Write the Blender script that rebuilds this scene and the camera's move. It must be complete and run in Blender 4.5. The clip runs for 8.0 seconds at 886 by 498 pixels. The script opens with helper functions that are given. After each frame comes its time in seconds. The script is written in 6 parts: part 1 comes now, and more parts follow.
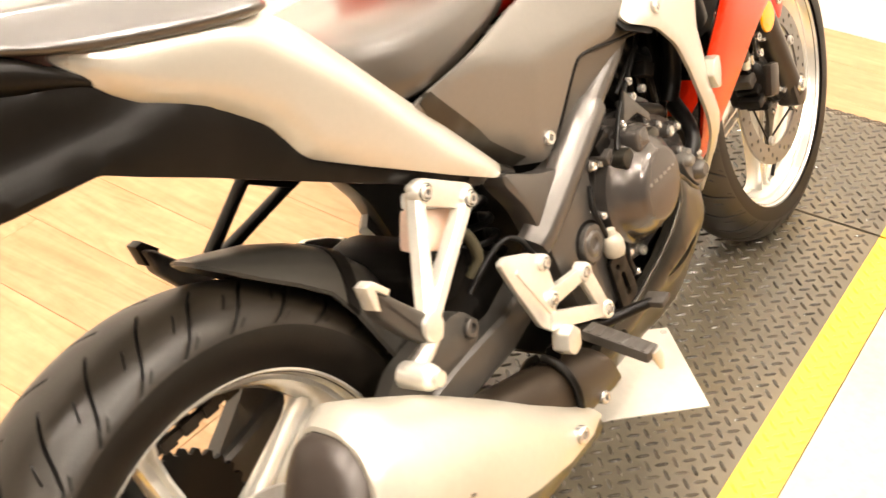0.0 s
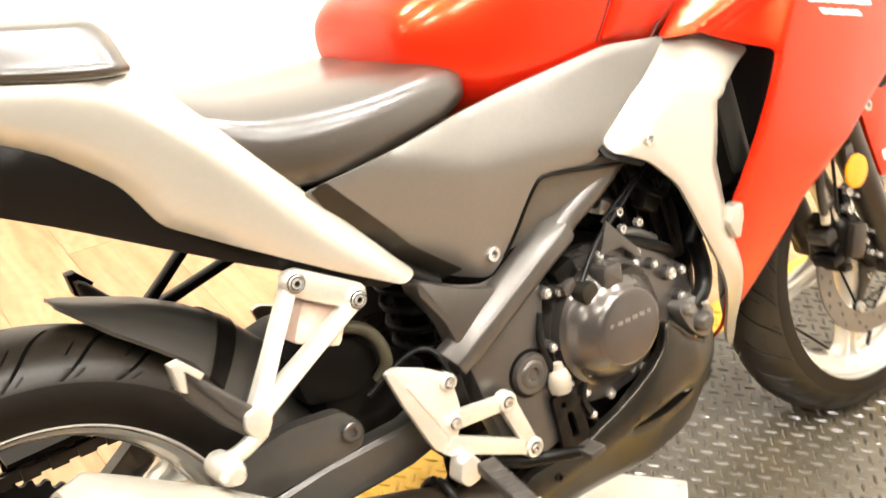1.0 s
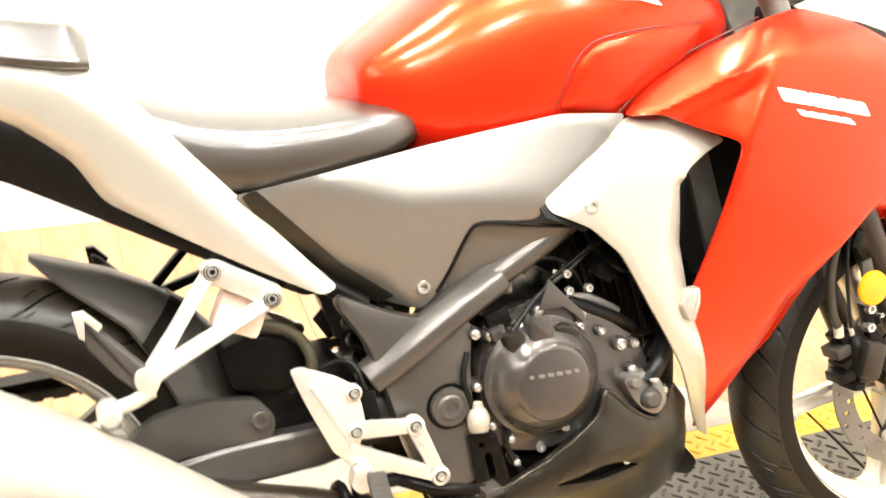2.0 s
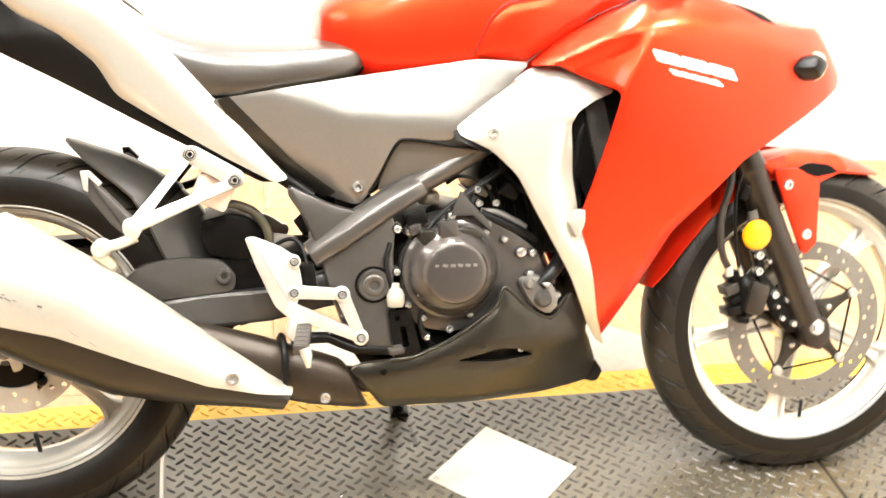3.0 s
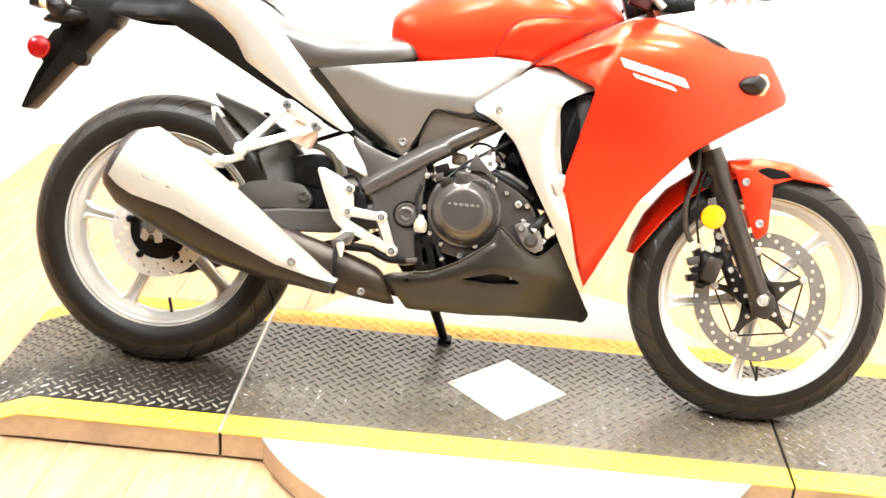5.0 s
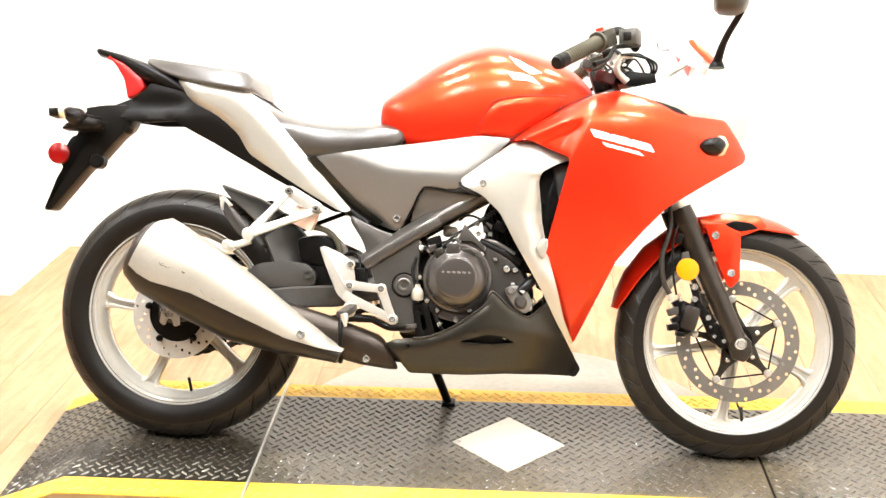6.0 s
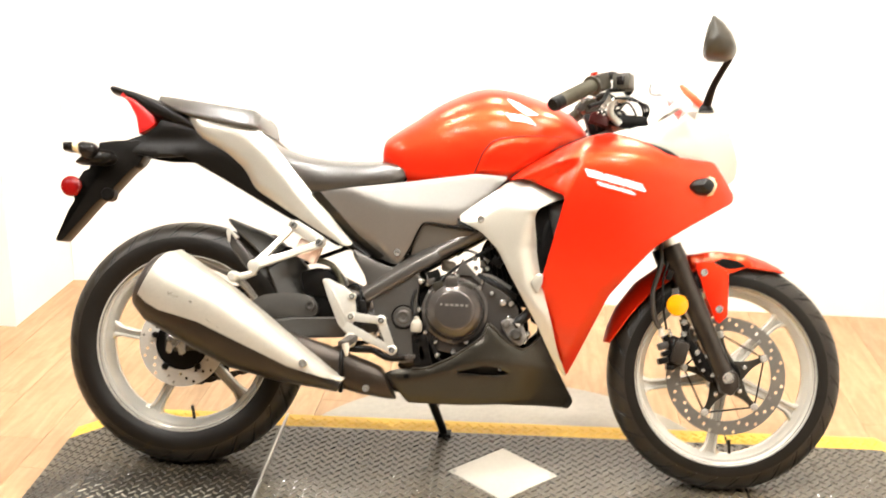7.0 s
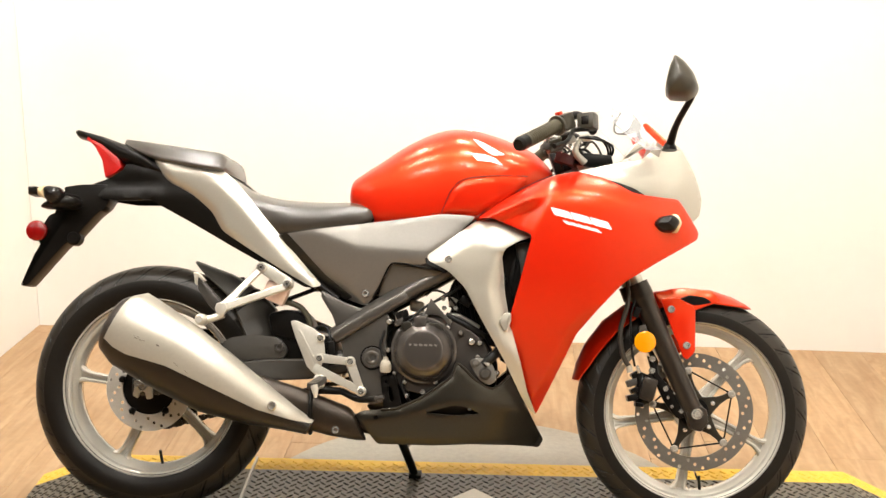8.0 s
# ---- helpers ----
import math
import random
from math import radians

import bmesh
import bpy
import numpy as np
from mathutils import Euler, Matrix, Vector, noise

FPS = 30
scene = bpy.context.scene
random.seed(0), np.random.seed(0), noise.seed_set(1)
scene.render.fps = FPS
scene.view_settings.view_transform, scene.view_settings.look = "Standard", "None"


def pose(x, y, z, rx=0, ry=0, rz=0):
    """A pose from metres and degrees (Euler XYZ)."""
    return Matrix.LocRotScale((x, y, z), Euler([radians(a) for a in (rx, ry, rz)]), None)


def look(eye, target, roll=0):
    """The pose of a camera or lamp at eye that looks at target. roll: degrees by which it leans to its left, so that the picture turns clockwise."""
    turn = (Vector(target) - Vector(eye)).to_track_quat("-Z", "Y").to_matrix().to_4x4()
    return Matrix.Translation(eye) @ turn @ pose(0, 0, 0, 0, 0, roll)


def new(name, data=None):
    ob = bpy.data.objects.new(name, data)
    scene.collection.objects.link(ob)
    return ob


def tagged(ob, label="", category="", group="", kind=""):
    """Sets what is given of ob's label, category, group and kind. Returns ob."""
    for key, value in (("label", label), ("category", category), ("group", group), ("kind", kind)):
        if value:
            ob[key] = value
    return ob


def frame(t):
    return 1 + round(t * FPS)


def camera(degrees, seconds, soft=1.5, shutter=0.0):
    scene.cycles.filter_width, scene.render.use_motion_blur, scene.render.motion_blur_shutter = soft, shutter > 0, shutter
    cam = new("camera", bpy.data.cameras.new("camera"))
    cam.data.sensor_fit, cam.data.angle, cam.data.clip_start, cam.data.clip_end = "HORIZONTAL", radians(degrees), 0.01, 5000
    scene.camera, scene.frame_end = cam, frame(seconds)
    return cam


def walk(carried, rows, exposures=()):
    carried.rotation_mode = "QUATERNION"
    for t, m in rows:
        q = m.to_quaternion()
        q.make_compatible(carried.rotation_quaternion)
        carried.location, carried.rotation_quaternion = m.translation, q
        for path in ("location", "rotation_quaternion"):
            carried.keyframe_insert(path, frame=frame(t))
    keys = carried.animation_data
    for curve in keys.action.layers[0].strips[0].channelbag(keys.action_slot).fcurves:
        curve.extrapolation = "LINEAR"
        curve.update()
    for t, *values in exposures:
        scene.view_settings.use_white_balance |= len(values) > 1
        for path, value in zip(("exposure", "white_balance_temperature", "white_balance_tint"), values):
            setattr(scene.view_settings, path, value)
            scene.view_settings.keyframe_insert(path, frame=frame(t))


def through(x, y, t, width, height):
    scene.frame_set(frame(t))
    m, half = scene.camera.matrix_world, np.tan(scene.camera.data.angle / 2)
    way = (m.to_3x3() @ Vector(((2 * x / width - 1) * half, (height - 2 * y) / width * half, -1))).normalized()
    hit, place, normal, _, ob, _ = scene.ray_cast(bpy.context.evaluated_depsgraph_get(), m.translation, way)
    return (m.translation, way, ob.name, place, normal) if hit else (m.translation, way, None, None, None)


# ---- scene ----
cam = camera(41.7, 8.0, shutter=0.5)
PATH = [
    (0, (-0.511, -0.59, 1.303), (0.802, 0.357, 0.129), -0.4),
    (0.2, (-0.469, -0.646, 1.307), (0.82, 0.34, 0.138), -0.6),
    (0.3, (-0.442, -0.678, 1.301), (0.846, 0.345, 0.163), -0.1),
    (0.4, (-0.408, -0.707, 1.299), (0.865, 0.371, 0.196), 0.9),
    (0.5, (-0.369, -0.73, 1.299), (0.872, 0.4, 0.211), 1.5),
    (0.7, (-0.282, -0.774, 1.303), (0.866, 0.446, 0.212), 2.5),
    (1, (-0.165, -0.832, 1.316), (0.849, 0.5, 0.221), 2.2),
    (1.2, (-0.086, -0.887, 1.318), (0.832, 0.538, 0.256), 2.4),
    (2.3, (0.205, -1.292, 1.347), (0.698, 0.382, 0.371), 3.8),
    (2.5, (0.239, -1.398, 1.367), (0.669, 0.271, 0.353), 4.4),
    (2.7, (0.281, -1.503, 1.375), (0.684, 0.17, 0.356), 3.8),
    (2.9, (0.335, -1.61, 1.372), (0.698, 0.096, 0.395), 3.2),
    (3, (0.365, -1.653, 1.372), (0.711, 0.079, 0.435), 3.9),
    (3.3, (0.464, -1.788, 1.378), (0.687, -0.026, 0.461), 5.9),
    (3.5, (0.523, -1.875, 1.382), (0.668, -0.103, 0.466), 5.8),
    (3.7, (0.573, -1.959, 1.39), (0.657, -0.154, 0.535), 4.6),
    (4, (0.641, -2.084, 1.402), (0.65, -0.247, 0.611), 2.3),
    (4.2, (0.693, -2.171, 1.406), (0.688, -0.344, 0.594), 3.8),
    (5.3, (0.887, -2.477, 1.401), (0.696, -0.643, 0.625), 2.6),
    (5.5, (0.912, -2.521, 1.406), (0.696, -0.665, 0.694), 1.4),
    (5.7, (0.912, -2.561, 1.417), (0.726, -0.683, 0.757), 0.4),
    (6, (0.889, -2.618, 1.435), (0.73, -0.736, 0.775), 0.4),
    (6.2, (0.885, -2.65, 1.438), (0.729, -0.76, 0.801), 0.7),
    (6.3, (0.883, -2.665, 1.439), (0.714, -0.774, 0.811), 0.8),
    (6.5, (0.879, -2.689, 1.439), (0.705, -0.799, 0.81), 0.1),
    (6.7, (0.88, -2.708, 1.44), (0.718, -0.811, 0.83), 0.7),
    (7, (0.884, -2.722, 1.441), (0.734, -0.816, 0.855), 1.2),
    (7.1, (0.885, -2.722, 1.444), (0.75, -0.808, 0.877), 1.5),
    (7.3, (0.891, -2.724, 1.449), (0.773, -0.8, 0.913), 1.4),
    (7.5, (0.895, -2.725, 1.453), (0.779, -0.799, 0.925), 1.4),
    (7.7, (0.894, -2.727, 1.451), (0.78, -0.8, 0.927), 1.1),
    (8, (0.888, -2.728, 1.444), (0.788, -0.799, 0.924), 0.9),
]
EXPOSURES = [(0.0, 1.13, 7250, 14), (0.5, 1.1, 6900, 12), (1.0, 1.21, 6550, 9), (2.5, 1.58, 6300, 8), (3.0, 1.66, 6240, 8), (3.5, 1.69, 6190, 8), (4.0, 1.71, 6080, 8), (5.5, 1.53, 5950, 9), (6.5, 1.15, 6220, 9), (7.0, 1.0, 6370, 9), (8.0, 0.44, 6560, 9)]
walk(cam, [(t, look(eye, target, roll)) for t, eye, target, roll in PATH], EXPOSURES)

# ---- world and lamps ----
world = bpy.data.worlds.new("world")
scene.world = world
world.use_nodes = True
world.node_tree.nodes["Background"].inputs[0].default_value = (1.0, 0.96, 0.9, 1)
world.node_tree.nodes["Background"].inputs[1].default_value = 0.03

FLOOR = -0.07
X0, X1, Y0, Y1, TOP = -4.2, 2.453, -6.5, 1.553, 2.95


# ---- small helpers ----
def part(name, bm, mat, parent=None, label="", smooth=True, angle=38):
    """Link a bmesh as one mesh object under a thing or a part."""
    me = bpy.data.meshes.new(name)
    bmesh.ops.recalc_face_normals(bm, faces=bm.faces[:])
    bm.to_mesh(me)
    bm.free()
    return finish(name, me, mat, parent, label, smooth, angle)


def finish(name, me, mat, parent=None, label="", smooth=True, angle=38):
    for m in mat if isinstance(mat, (list, tuple)) else [mat]:
        me.materials.append(m)
    if smooth:
        me.shade_smooth()
        me.set_sharp_from_angle(angle=radians(angle))
    ob = new(name, me)
    if parent is not None:
        ob.parent = parent
    if label:
        ob["label"] = label
    return ob


def raw(name, verts, faces, mat, parent=None, label="", smooth=True, angle=38):
    """One mesh object straight from vertices and faces."""
    me = bpy.data.meshes.new(name)
    me.from_pydata([tuple(map(float, v)) for v in verts], [], [tuple(map(int, f)) for f in faces])
    me.validate()
    bm = bmesh.new()
    bm.from_mesh(me)
    bpy.data.meshes.remove(me)
    return part(name, bm, mat, parent, label, smooth, angle)


def box(bm, lo, hi, bevel=0.0, m=None, seg=2):
    """A box from corner to corner, with rounded edges, set by m."""
    made = bmesh.ops.create_cube(bm, size=1.0)["verts"]
    for v in made:
        v.co = Vector([(a + b) / 2 + c * (b - a) for a, b, c in zip(lo, hi, v.co)])
    if bevel:
        edges = list({e for v in made for e in v.link_edges})
        made = bmesh.ops.bevel(bm, geom=edges, offset=bevel, segments=seg, affect="EDGES", profile=0.6)["verts"]
    if m is not None:
        bmesh.ops.transform(bm, matrix=m, verts=list({v for v in made}))
    return made


def boxed(name, lo, hi, mat, parent=None, bevel=0.003, m=None, label=""):
    bm = bmesh.new()
    box(bm, lo, hi, bevel)
    if m is not None:
        bm.transform(m)
    return part(name, bm, mat, parent, label)


def spline(pts, n=8):
    """A smooth line through the points."""
    p = [np.array(q, float) for q in pts]
    p = [2 * p[0] - p[1]] + p + [2 * p[-1] - p[-2]]
    out = []
    for i in range(1, len(p) - 2):
        for k in range(n):
            t = k / n
            out.append(0.5 * (2 * p[i] + (p[i + 1] - p[i - 1]) * t + (2 * p[i - 1] - 5 * p[i] + 4 * p[i + 1] - p[i + 2]) * t * t
                              + (3 * p[i] - p[i - 1] - 3 * p[i + 1] + p[i + 2]) * t ** 3))
    return out + [p[-2]]


def tube_mesh(pts, radius, seg=12, n=8, caps=True):
    line = spline(pts, n) if n > 1 else [np.array(q, float) for q in pts]
    count = len(line)
    rad = np.interp(np.linspace(0, 1, count), np.linspace(0, 1, len(radius)), radius) if isinstance(radius, (list, tuple)) else [radius] * count
    verts, faces, ref = [], [], None
    for i, c in enumerate(line):
        d = line[min(i + 1, count - 1)] - line[max(i - 1, 0)]
        d = d / (np.linalg.norm(d) + 1e-12)
        if ref is None:
            ref = np.cross(d, (0.3, 0.2, 1.0) if abs(d[2]) < 0.9 else (1.0, 0.1, 0))
        u = np.cross(np.cross(d, ref), d)
        u = u / (np.linalg.norm(u) + 1e-12)
        ref, w = u, np.cross(d, u)
        for k in range(seg):
            a = 2 * math.pi * k / seg
            verts.append(c + rad[i] * (math.cos(a) * u + math.sin(a) * w))
    for i in range(count - 1):
        for k in range(seg):
            j = (k + 1) % seg
            faces.append((i * seg + k, i * seg + j, (i + 1) * seg + j, (i + 1) * seg + k))
    if caps:
        faces.append(tuple(range(seg - 1, -1, -1)))
        faces.append(tuple((count - 1) * seg + k for k in range(seg)))
    return verts, faces


def tube(name, pts, radius, mat, parent=None, label="", seg=12, n=8):
    v, f = tube_mesh(pts, radius, seg, n)
    return raw(name, v, f, mat, parent, label, angle=50)


def lathe(name, profile, mat, parent=None, at=(0, 0, 0), seg=48, label="", axis="y", closed=False, m=None, angle=38):
    """A profile of (radius, way along the axis) turned round the axis y (or x, z)."""
    verts, faces, n = [], [], len(profile)
    for k in range(seg):
        a = 2 * math.pi * k / seg
        for r, h in profile:
            p = (r * math.cos(a), h, r * math.sin(a))
            if axis == "z":
                p = (r * math.cos(a), r * math.sin(a), h)
            elif axis == "x":
                p = (h, r * math.cos(a), r * math.sin(a))
            verts.append(p)
    rows = n if closed else n - 1
    for k in range(seg):
        for i in range(rows):
            a, b = k * n, ((k + 1) % seg) * n
            j = (i + 1) % n
            faces.append((a + i, a + j, b + j, b + i))
    if not closed:
        for i in (0, n - 1):
            if profile[i][0] > 1e-5:
                faces.append(tuple(k * n + i for k in range(seg)))
    bm = bmesh.new()
    vs = [bm.verts.new(v) for v in verts]
    for f in faces:
        try:
            bm.faces.new([vs[i] for i in f])
        except ValueError:
            pass
    bmesh.ops.remove_doubles(bm, verts=bm.verts[:], dist=1e-6)
    if m is not None:
        bm.transform(m)
    bm.transform(Matrix.Translation(at))
    return part(name, bm, mat, parent, label, angle=angle)


def loft(name, rings, mat, parent=None, label="", caps=True, closed=True, angle=38):
    """A skin over rings of points, all of one length."""
    n = len(rings[0])
    verts = [p for r in rings for p in r]
    faces = []
    for i in range(len(rings) - 1):
        for k in range(n if closed else n - 1):
            j = (k + 1) % n
            faces.append((i * n + k, i * n + j, (i + 1) * n + j, (i + 1) * n + k))
    if caps and closed:
        faces.append(tuple(range(n - 1, -1, -1)))
        faces.append(tuple((len(rings) - 1) * n + k for k in range(n)))
    return raw(name, verts, faces, mat, parent, label, angle=angle)


def rounded(poly, r):
    """An outline with its corners rounded by r."""
    out, n = [], len(poly)
    for i in range(n):
        a, b, c = (np.array(poly[(i + k) % n], float) for k in (-1, 0, 1))
        la, lc = np.linalg.norm(a - b), np.linalg.norm(c - b)
        k = min(r, 0.42 * la, 0.42 * lc)
        p, q = b + (a - b) / la * k, b + (c - b) / lc * k
        for t in (0, 0.25, 0.5, 0.75, 1):
            out.append((1 - t) ** 2 * p + 2 * t * (1 - t) * b + t * t * q)
    return out


def subdivided(poly, step):
    out, n = [], len(poly)
    for i in range(n):
        a, b = np.array(poly[i], float), np.array(poly[(i + 1) % n], float)
        k = max(1, int(np.linalg.norm(b - a) / step))
        out += [a + (b - a) * j / k for j in range(k)]
    return [p for i, p in enumerate(out) if np.linalg.norm(p - out[i - 1]) > 1e-5]


def inside(px, pz, poly):
    hit = np.zeros(len(px), bool)
    p = np.array(poly)
    q = np.roll(p, -1, 0)
    for (ax, az), (bx, bz) in zip(p, q):
        cross = ((az > pz) != (bz > pz)) & (px < (bx - ax) * (pz - az) / (bz - az + 1e-15) + ax)
        hit ^= cross
    return hit


def near_edge(px, pz, poly):
    best = np.full(len(px), 9.0)
    p = np.array(poly)
    q = np.roll(p, -1, 0)
    for a, b in zip(p, q):
        d = b - a
        t = np.clip(((px - a[0]) * d[0] + (pz - a[1]) * d[1]) / (d @ d + 1e-15), 0, 1)
        best = np.minimum(best, np.hypot(px - a[0] - t * d[0], pz - a[1] - t * d[1]))
    return best


def flat_mesh(poly, step, holes=()):
    """A triangle net over an outline in x and z, with its holes cut out."""
    loops = [poly, *holes]
    pts, edges = [], []
    for loop in loops:
        k = len(pts)
        pts += [tuple(p) for p in loop]
        edges += [(k + i, k + (i + 1) % len(loop)) for i in range(len(loop))]
    lo, hi = np.min(poly, 0), np.max(poly, 0)
    gx, gz = np.meshgrid(np.arange(lo[0] + step / 2, hi[0], step), np.arange(lo[1] + step / 2, hi[1], step))
    gx[1::2] += step / 2
    gx, gz = gx.ravel(), gz.ravel()
    ok = inside(gx, gz, poly)
    for loop in loops:
        ok &= near_edge(gx, gz, loop) > 0.55 * step
    for h in holes:
        ok &= ~inside(gx, gz, h)
    rim = len(pts)
    pts += list(zip(gx[ok], gz[ok]))
    from mathutils import geometry
    vs, _, fs, orig, _, _ = geometry.delaunay_2d_cdt([Vector(p) for p in pts], edges, [], 0, 1e-6)
    v = np.array([tuple(p) for p in vs])
    f = np.array([tuple(t) for t in fs if len(t) == 3])
    c = v[f].mean(1)
    keep = inside(c[:, 0], c[:, 1], poly)
    for h in holes:
        keep &= ~inside(c[:, 0], c[:, 1], h)
    on_rim = np.array([any(i < rim for i in o) for o in orig])
    return v, f[keep], on_rim


def shell(name, outline, width, mat, parent=None, side=-1, corner=0.012, step=0.012, thick=0.004, edge=0.003, holes=(), label="", angle=32):
    """A moulded panel: an outline in x and z, laid on the surface y = side * width(x, z), with thickness and a turned edge."""
    poly = subdivided(rounded(outline, corner), step)
    cut = [subdivided(rounded(h, 0.008), step) for h in holes]
    v, f, rim = flat_mesh(poly, step, cut)
    w = np.array([width(x, z) for x, z in v]) - np.where(rim, edge, 0)
    n = len(v)
    verts = [(x, side * d, z) for (x, z), d in zip(v, w)] + [(x, side * (d - thick), z) for (x, z), d in zip(v, w)]
    faces = [tuple(t) for t in f] + [(a + n, c + n, b + n) for a, b, c in f]
    count = {}
    for a, b, c in f:
        for e in ((a, b), (b, c), (c, a)):
            k = (min(e), max(e))
            count[k] = None if k in count else e
    faces += [(a, b, b + n, a + n) for e in count.values() if e for a, b in [e]]
    return raw(name, verts, faces, mat, parent, label, angle=angle)


def bolt(at, r, mat, parent, side=-1, h=0.004):
    """A round socket bolt head whose axis runs along y."""
    prof = [(0.0, -h * 0.2), (r * 0.45, -h * 0.2), (r * 0.5, h * 0.95), (r * 0.85, h), (r, h * 0.6), (r, -h)]
    return lathe("bolt", [(a, side * b) for a, b in prof], mat, parent, at, seg=14)


# ---- materials ----
def material(name, colour, rough=0.5, metal=0.0, vary=0.12, scale=30.0, bump=0.0, bump_scale=200.0, coat=0.0, spread=0.008, stains=0.0, stain_colour=(0.02, 0.018, 0.015), random=0.0, spec=0.5):
    m = bpy.data.materials.new(name)
    m.use_nodes = True
    t = m.node_tree
    b = t.nodes["Principled BSDF"]
    b.inputs["Metallic"].default_value = metal
    b.inputs["Coat Weight"].default_value = coat
    b.inputs["Coat Roughness"].default_value = 0.04
    b.inputs["Specular IOR Level"].default_value = spec
    co = t.nodes.new("ShaderNodeTexCoord")
    big = t.nodes.new("ShaderNodeTexNoise")
    big.inputs["Scale"].default_value = scale * 0.12
    big.inputs["Detail"].default_value = 6
    fine = t.nodes.new("ShaderNodeTexNoise")
    fine.inputs["Scale"].default_value = scale * 4
    fine.inputs["Detail"].default_value = 4
    for n in (big, fine):
        t.links.new(co.outputs["Object"], n.inputs["Vector"])
    add = t.nodes.new("ShaderNodeMath")
    add.operation = "ADD"
    t.links.new(big.outputs["Fac"], add.inputs[0])
    t.links.new(fine.outputs["Fac"], add.inputs[1])
    ramp = t.nodes.new("ShaderNodeMapRange")
    ramp.inputs["From Min"].default_value, ramp.inputs["From Max"].default_value = 0.6, 1.4
    ramp.inputs["To Min"].default_value, ramp.inputs["To Max"].default_value = 1 - vary, 1 + vary
    t.links.new(add.outputs[0], ramp.inputs["Value"])
    mul = t.nodes.new("ShaderNodeVectorMath")
    mul.operation = "SCALE"
    mul.inputs[0].default_value = colour
    t.links.new(ramp.outputs["Result"], mul.inputs["Scale"])
    out = mul.outputs["Vector"]
    if random:
        info = t.nodes.new("ShaderNodeObjectInfo")
        rr = t.nodes.new("ShaderNodeMapRange")
        rr.inputs["To Min"].default_value, rr.inputs["To Max"].default_value = 1 - random, 1 + random
        t.links.new(info.outputs["Random"], rr.inputs["Value"])
        mm = t.nodes.new("ShaderNodeVectorMath")
        mm.operation = "SCALE"
        t.links.new(out, mm.inputs[0])
        t.links.new(rr.outputs["Result"], mm.inputs["Scale"])
        out = mm.outputs["Vector"]
    if stains:
        st = t.nodes.new("ShaderNodeTexNoise")
        st.inputs["Scale"].default_value, st.inputs["Detail"].default_value = scale * 0.3, 8
        t.links.new(co.outputs["Object"], st.inputs["Vector"])
        cut = t.nodes.new("ShaderNodeMapRange")
        cut.inputs["From Min"].default_value, cut.inputs["From Max"].default_value = 0.52, 0.72
        cut.inputs["To Max"].default_value = stains
        t.links.new(st.outputs["Fac"], cut.inputs["Value"])
        mix = t.nodes.new("ShaderNodeMix")
        mix.data_type = "RGBA"
        mix.inputs[7].default_value = (*stain_colour, 1)
        t.links.new(cut.outputs["Result"], mix.inputs[0])
        t.links.new(out, mix.inputs[6])
        out = mix.outputs[2]
    t.links.new(out, b.inputs["Base Color"])
    rg = t.nodes.new("ShaderNodeMapRange")
    rg.inputs["From Min"].default_value, rg.inputs["From Max"].default_value = 0.6, 1.4
    rg.inputs["To Min"].default_value, rg.inputs["To Max"].default_value = max(0.02, rough - spread), min(1, rough + spread)
    t.links.new(add.outputs[0], rg.inputs["Value"])
    t.links.new(rg.outputs["Result"], b.inputs["Roughness"])
    if bump:
        bn = t.nodes.new("ShaderNodeTexNoise")
        bn.inputs["Scale"].default_value, bn.inputs["Detail"].default_value = bump_scale, 3
        t.links.new(co.outputs["Object"], bn.inputs["Vector"])
        bb = t.nodes.new("ShaderNodeBump")
        bb.inputs["Strength"].default_value, bb.inputs["Distance"].default_value = bump, 0.002
        t.links.new(bn.outputs["Fac"], bb.inputs["Height"])
        t.links.new(bb.outputs["Normal"], b.inputs["Normal"])
    return m


def lens(name, colour, rough=0.1, through=0.5):
    m = material(name, colour, rough, 0, 0.05, 60, coat=0.15)
    b = m.node_tree.nodes["Principled BSDF"]
    b.inputs["Transmission Weight"].default_value = through
    return m


RED = material("red_gloss_paint", (0.53, 0.011, 0.003), 0.34, 0.0, 0.03, 20, coat=0.35, spread=0.01, spec=0.9)
RED.node_tree.nodes["Principled BSDF"].inputs["Coat Roughness"].default_value = 0.19
RED.node_tree.nodes["Principled BSDF"].inputs["Specular Tint"].default_value = (1.0, 0.42, 0.08, 1)
SILVER = material("silver_metallic_paint", (0.47, 0.442, 0.376), 0.3, 0.5, 0.03, 40, coat=0.25, spread=0.01)
GREY = material("dark_grey_metallic_plastic", (0.175, 0.163, 0.145), 0.36, 0.5, 0.06, 40, 0.02, 900, spread=0.05)
# The side cover's grey, darkened: the recess shade is put into the colour.
RECESS = material("grey_plastic_recess_shade", (0.105, 0.096, 0.083), 0.4, 0.4, 0.06, 40, 0.02, 900, spread=0.05)
BELLY = material("dark_brown_grey_plastic", (0.039, 0.0345, 0.0265), 0.3, 0.7, 0.08, 40, 0.02, 900)
BLACK = material("black_moulded_plastic", (0.0044, 0.0036, 0.0029), 0.4, 0, 0.15, 40, 0.06, 700, spec=0.12)
SATIN = material("satin_black_paint", (0.0046, 0.0038, 0.0031), 0.34, 0.1, 0.12, 40, 0.03, 500, spec=0.16)
SLIDER = material("brown_black_fork_enamel", (0.034, 0.027, 0.021), 0.3, 0.5, 0.08, 40, 0.01, 500)
FRAME = material("grey_black_frame_paint", (0.092, 0.084, 0.075), 0.32, 0.6, 0.06, 25, 0.004, 500)
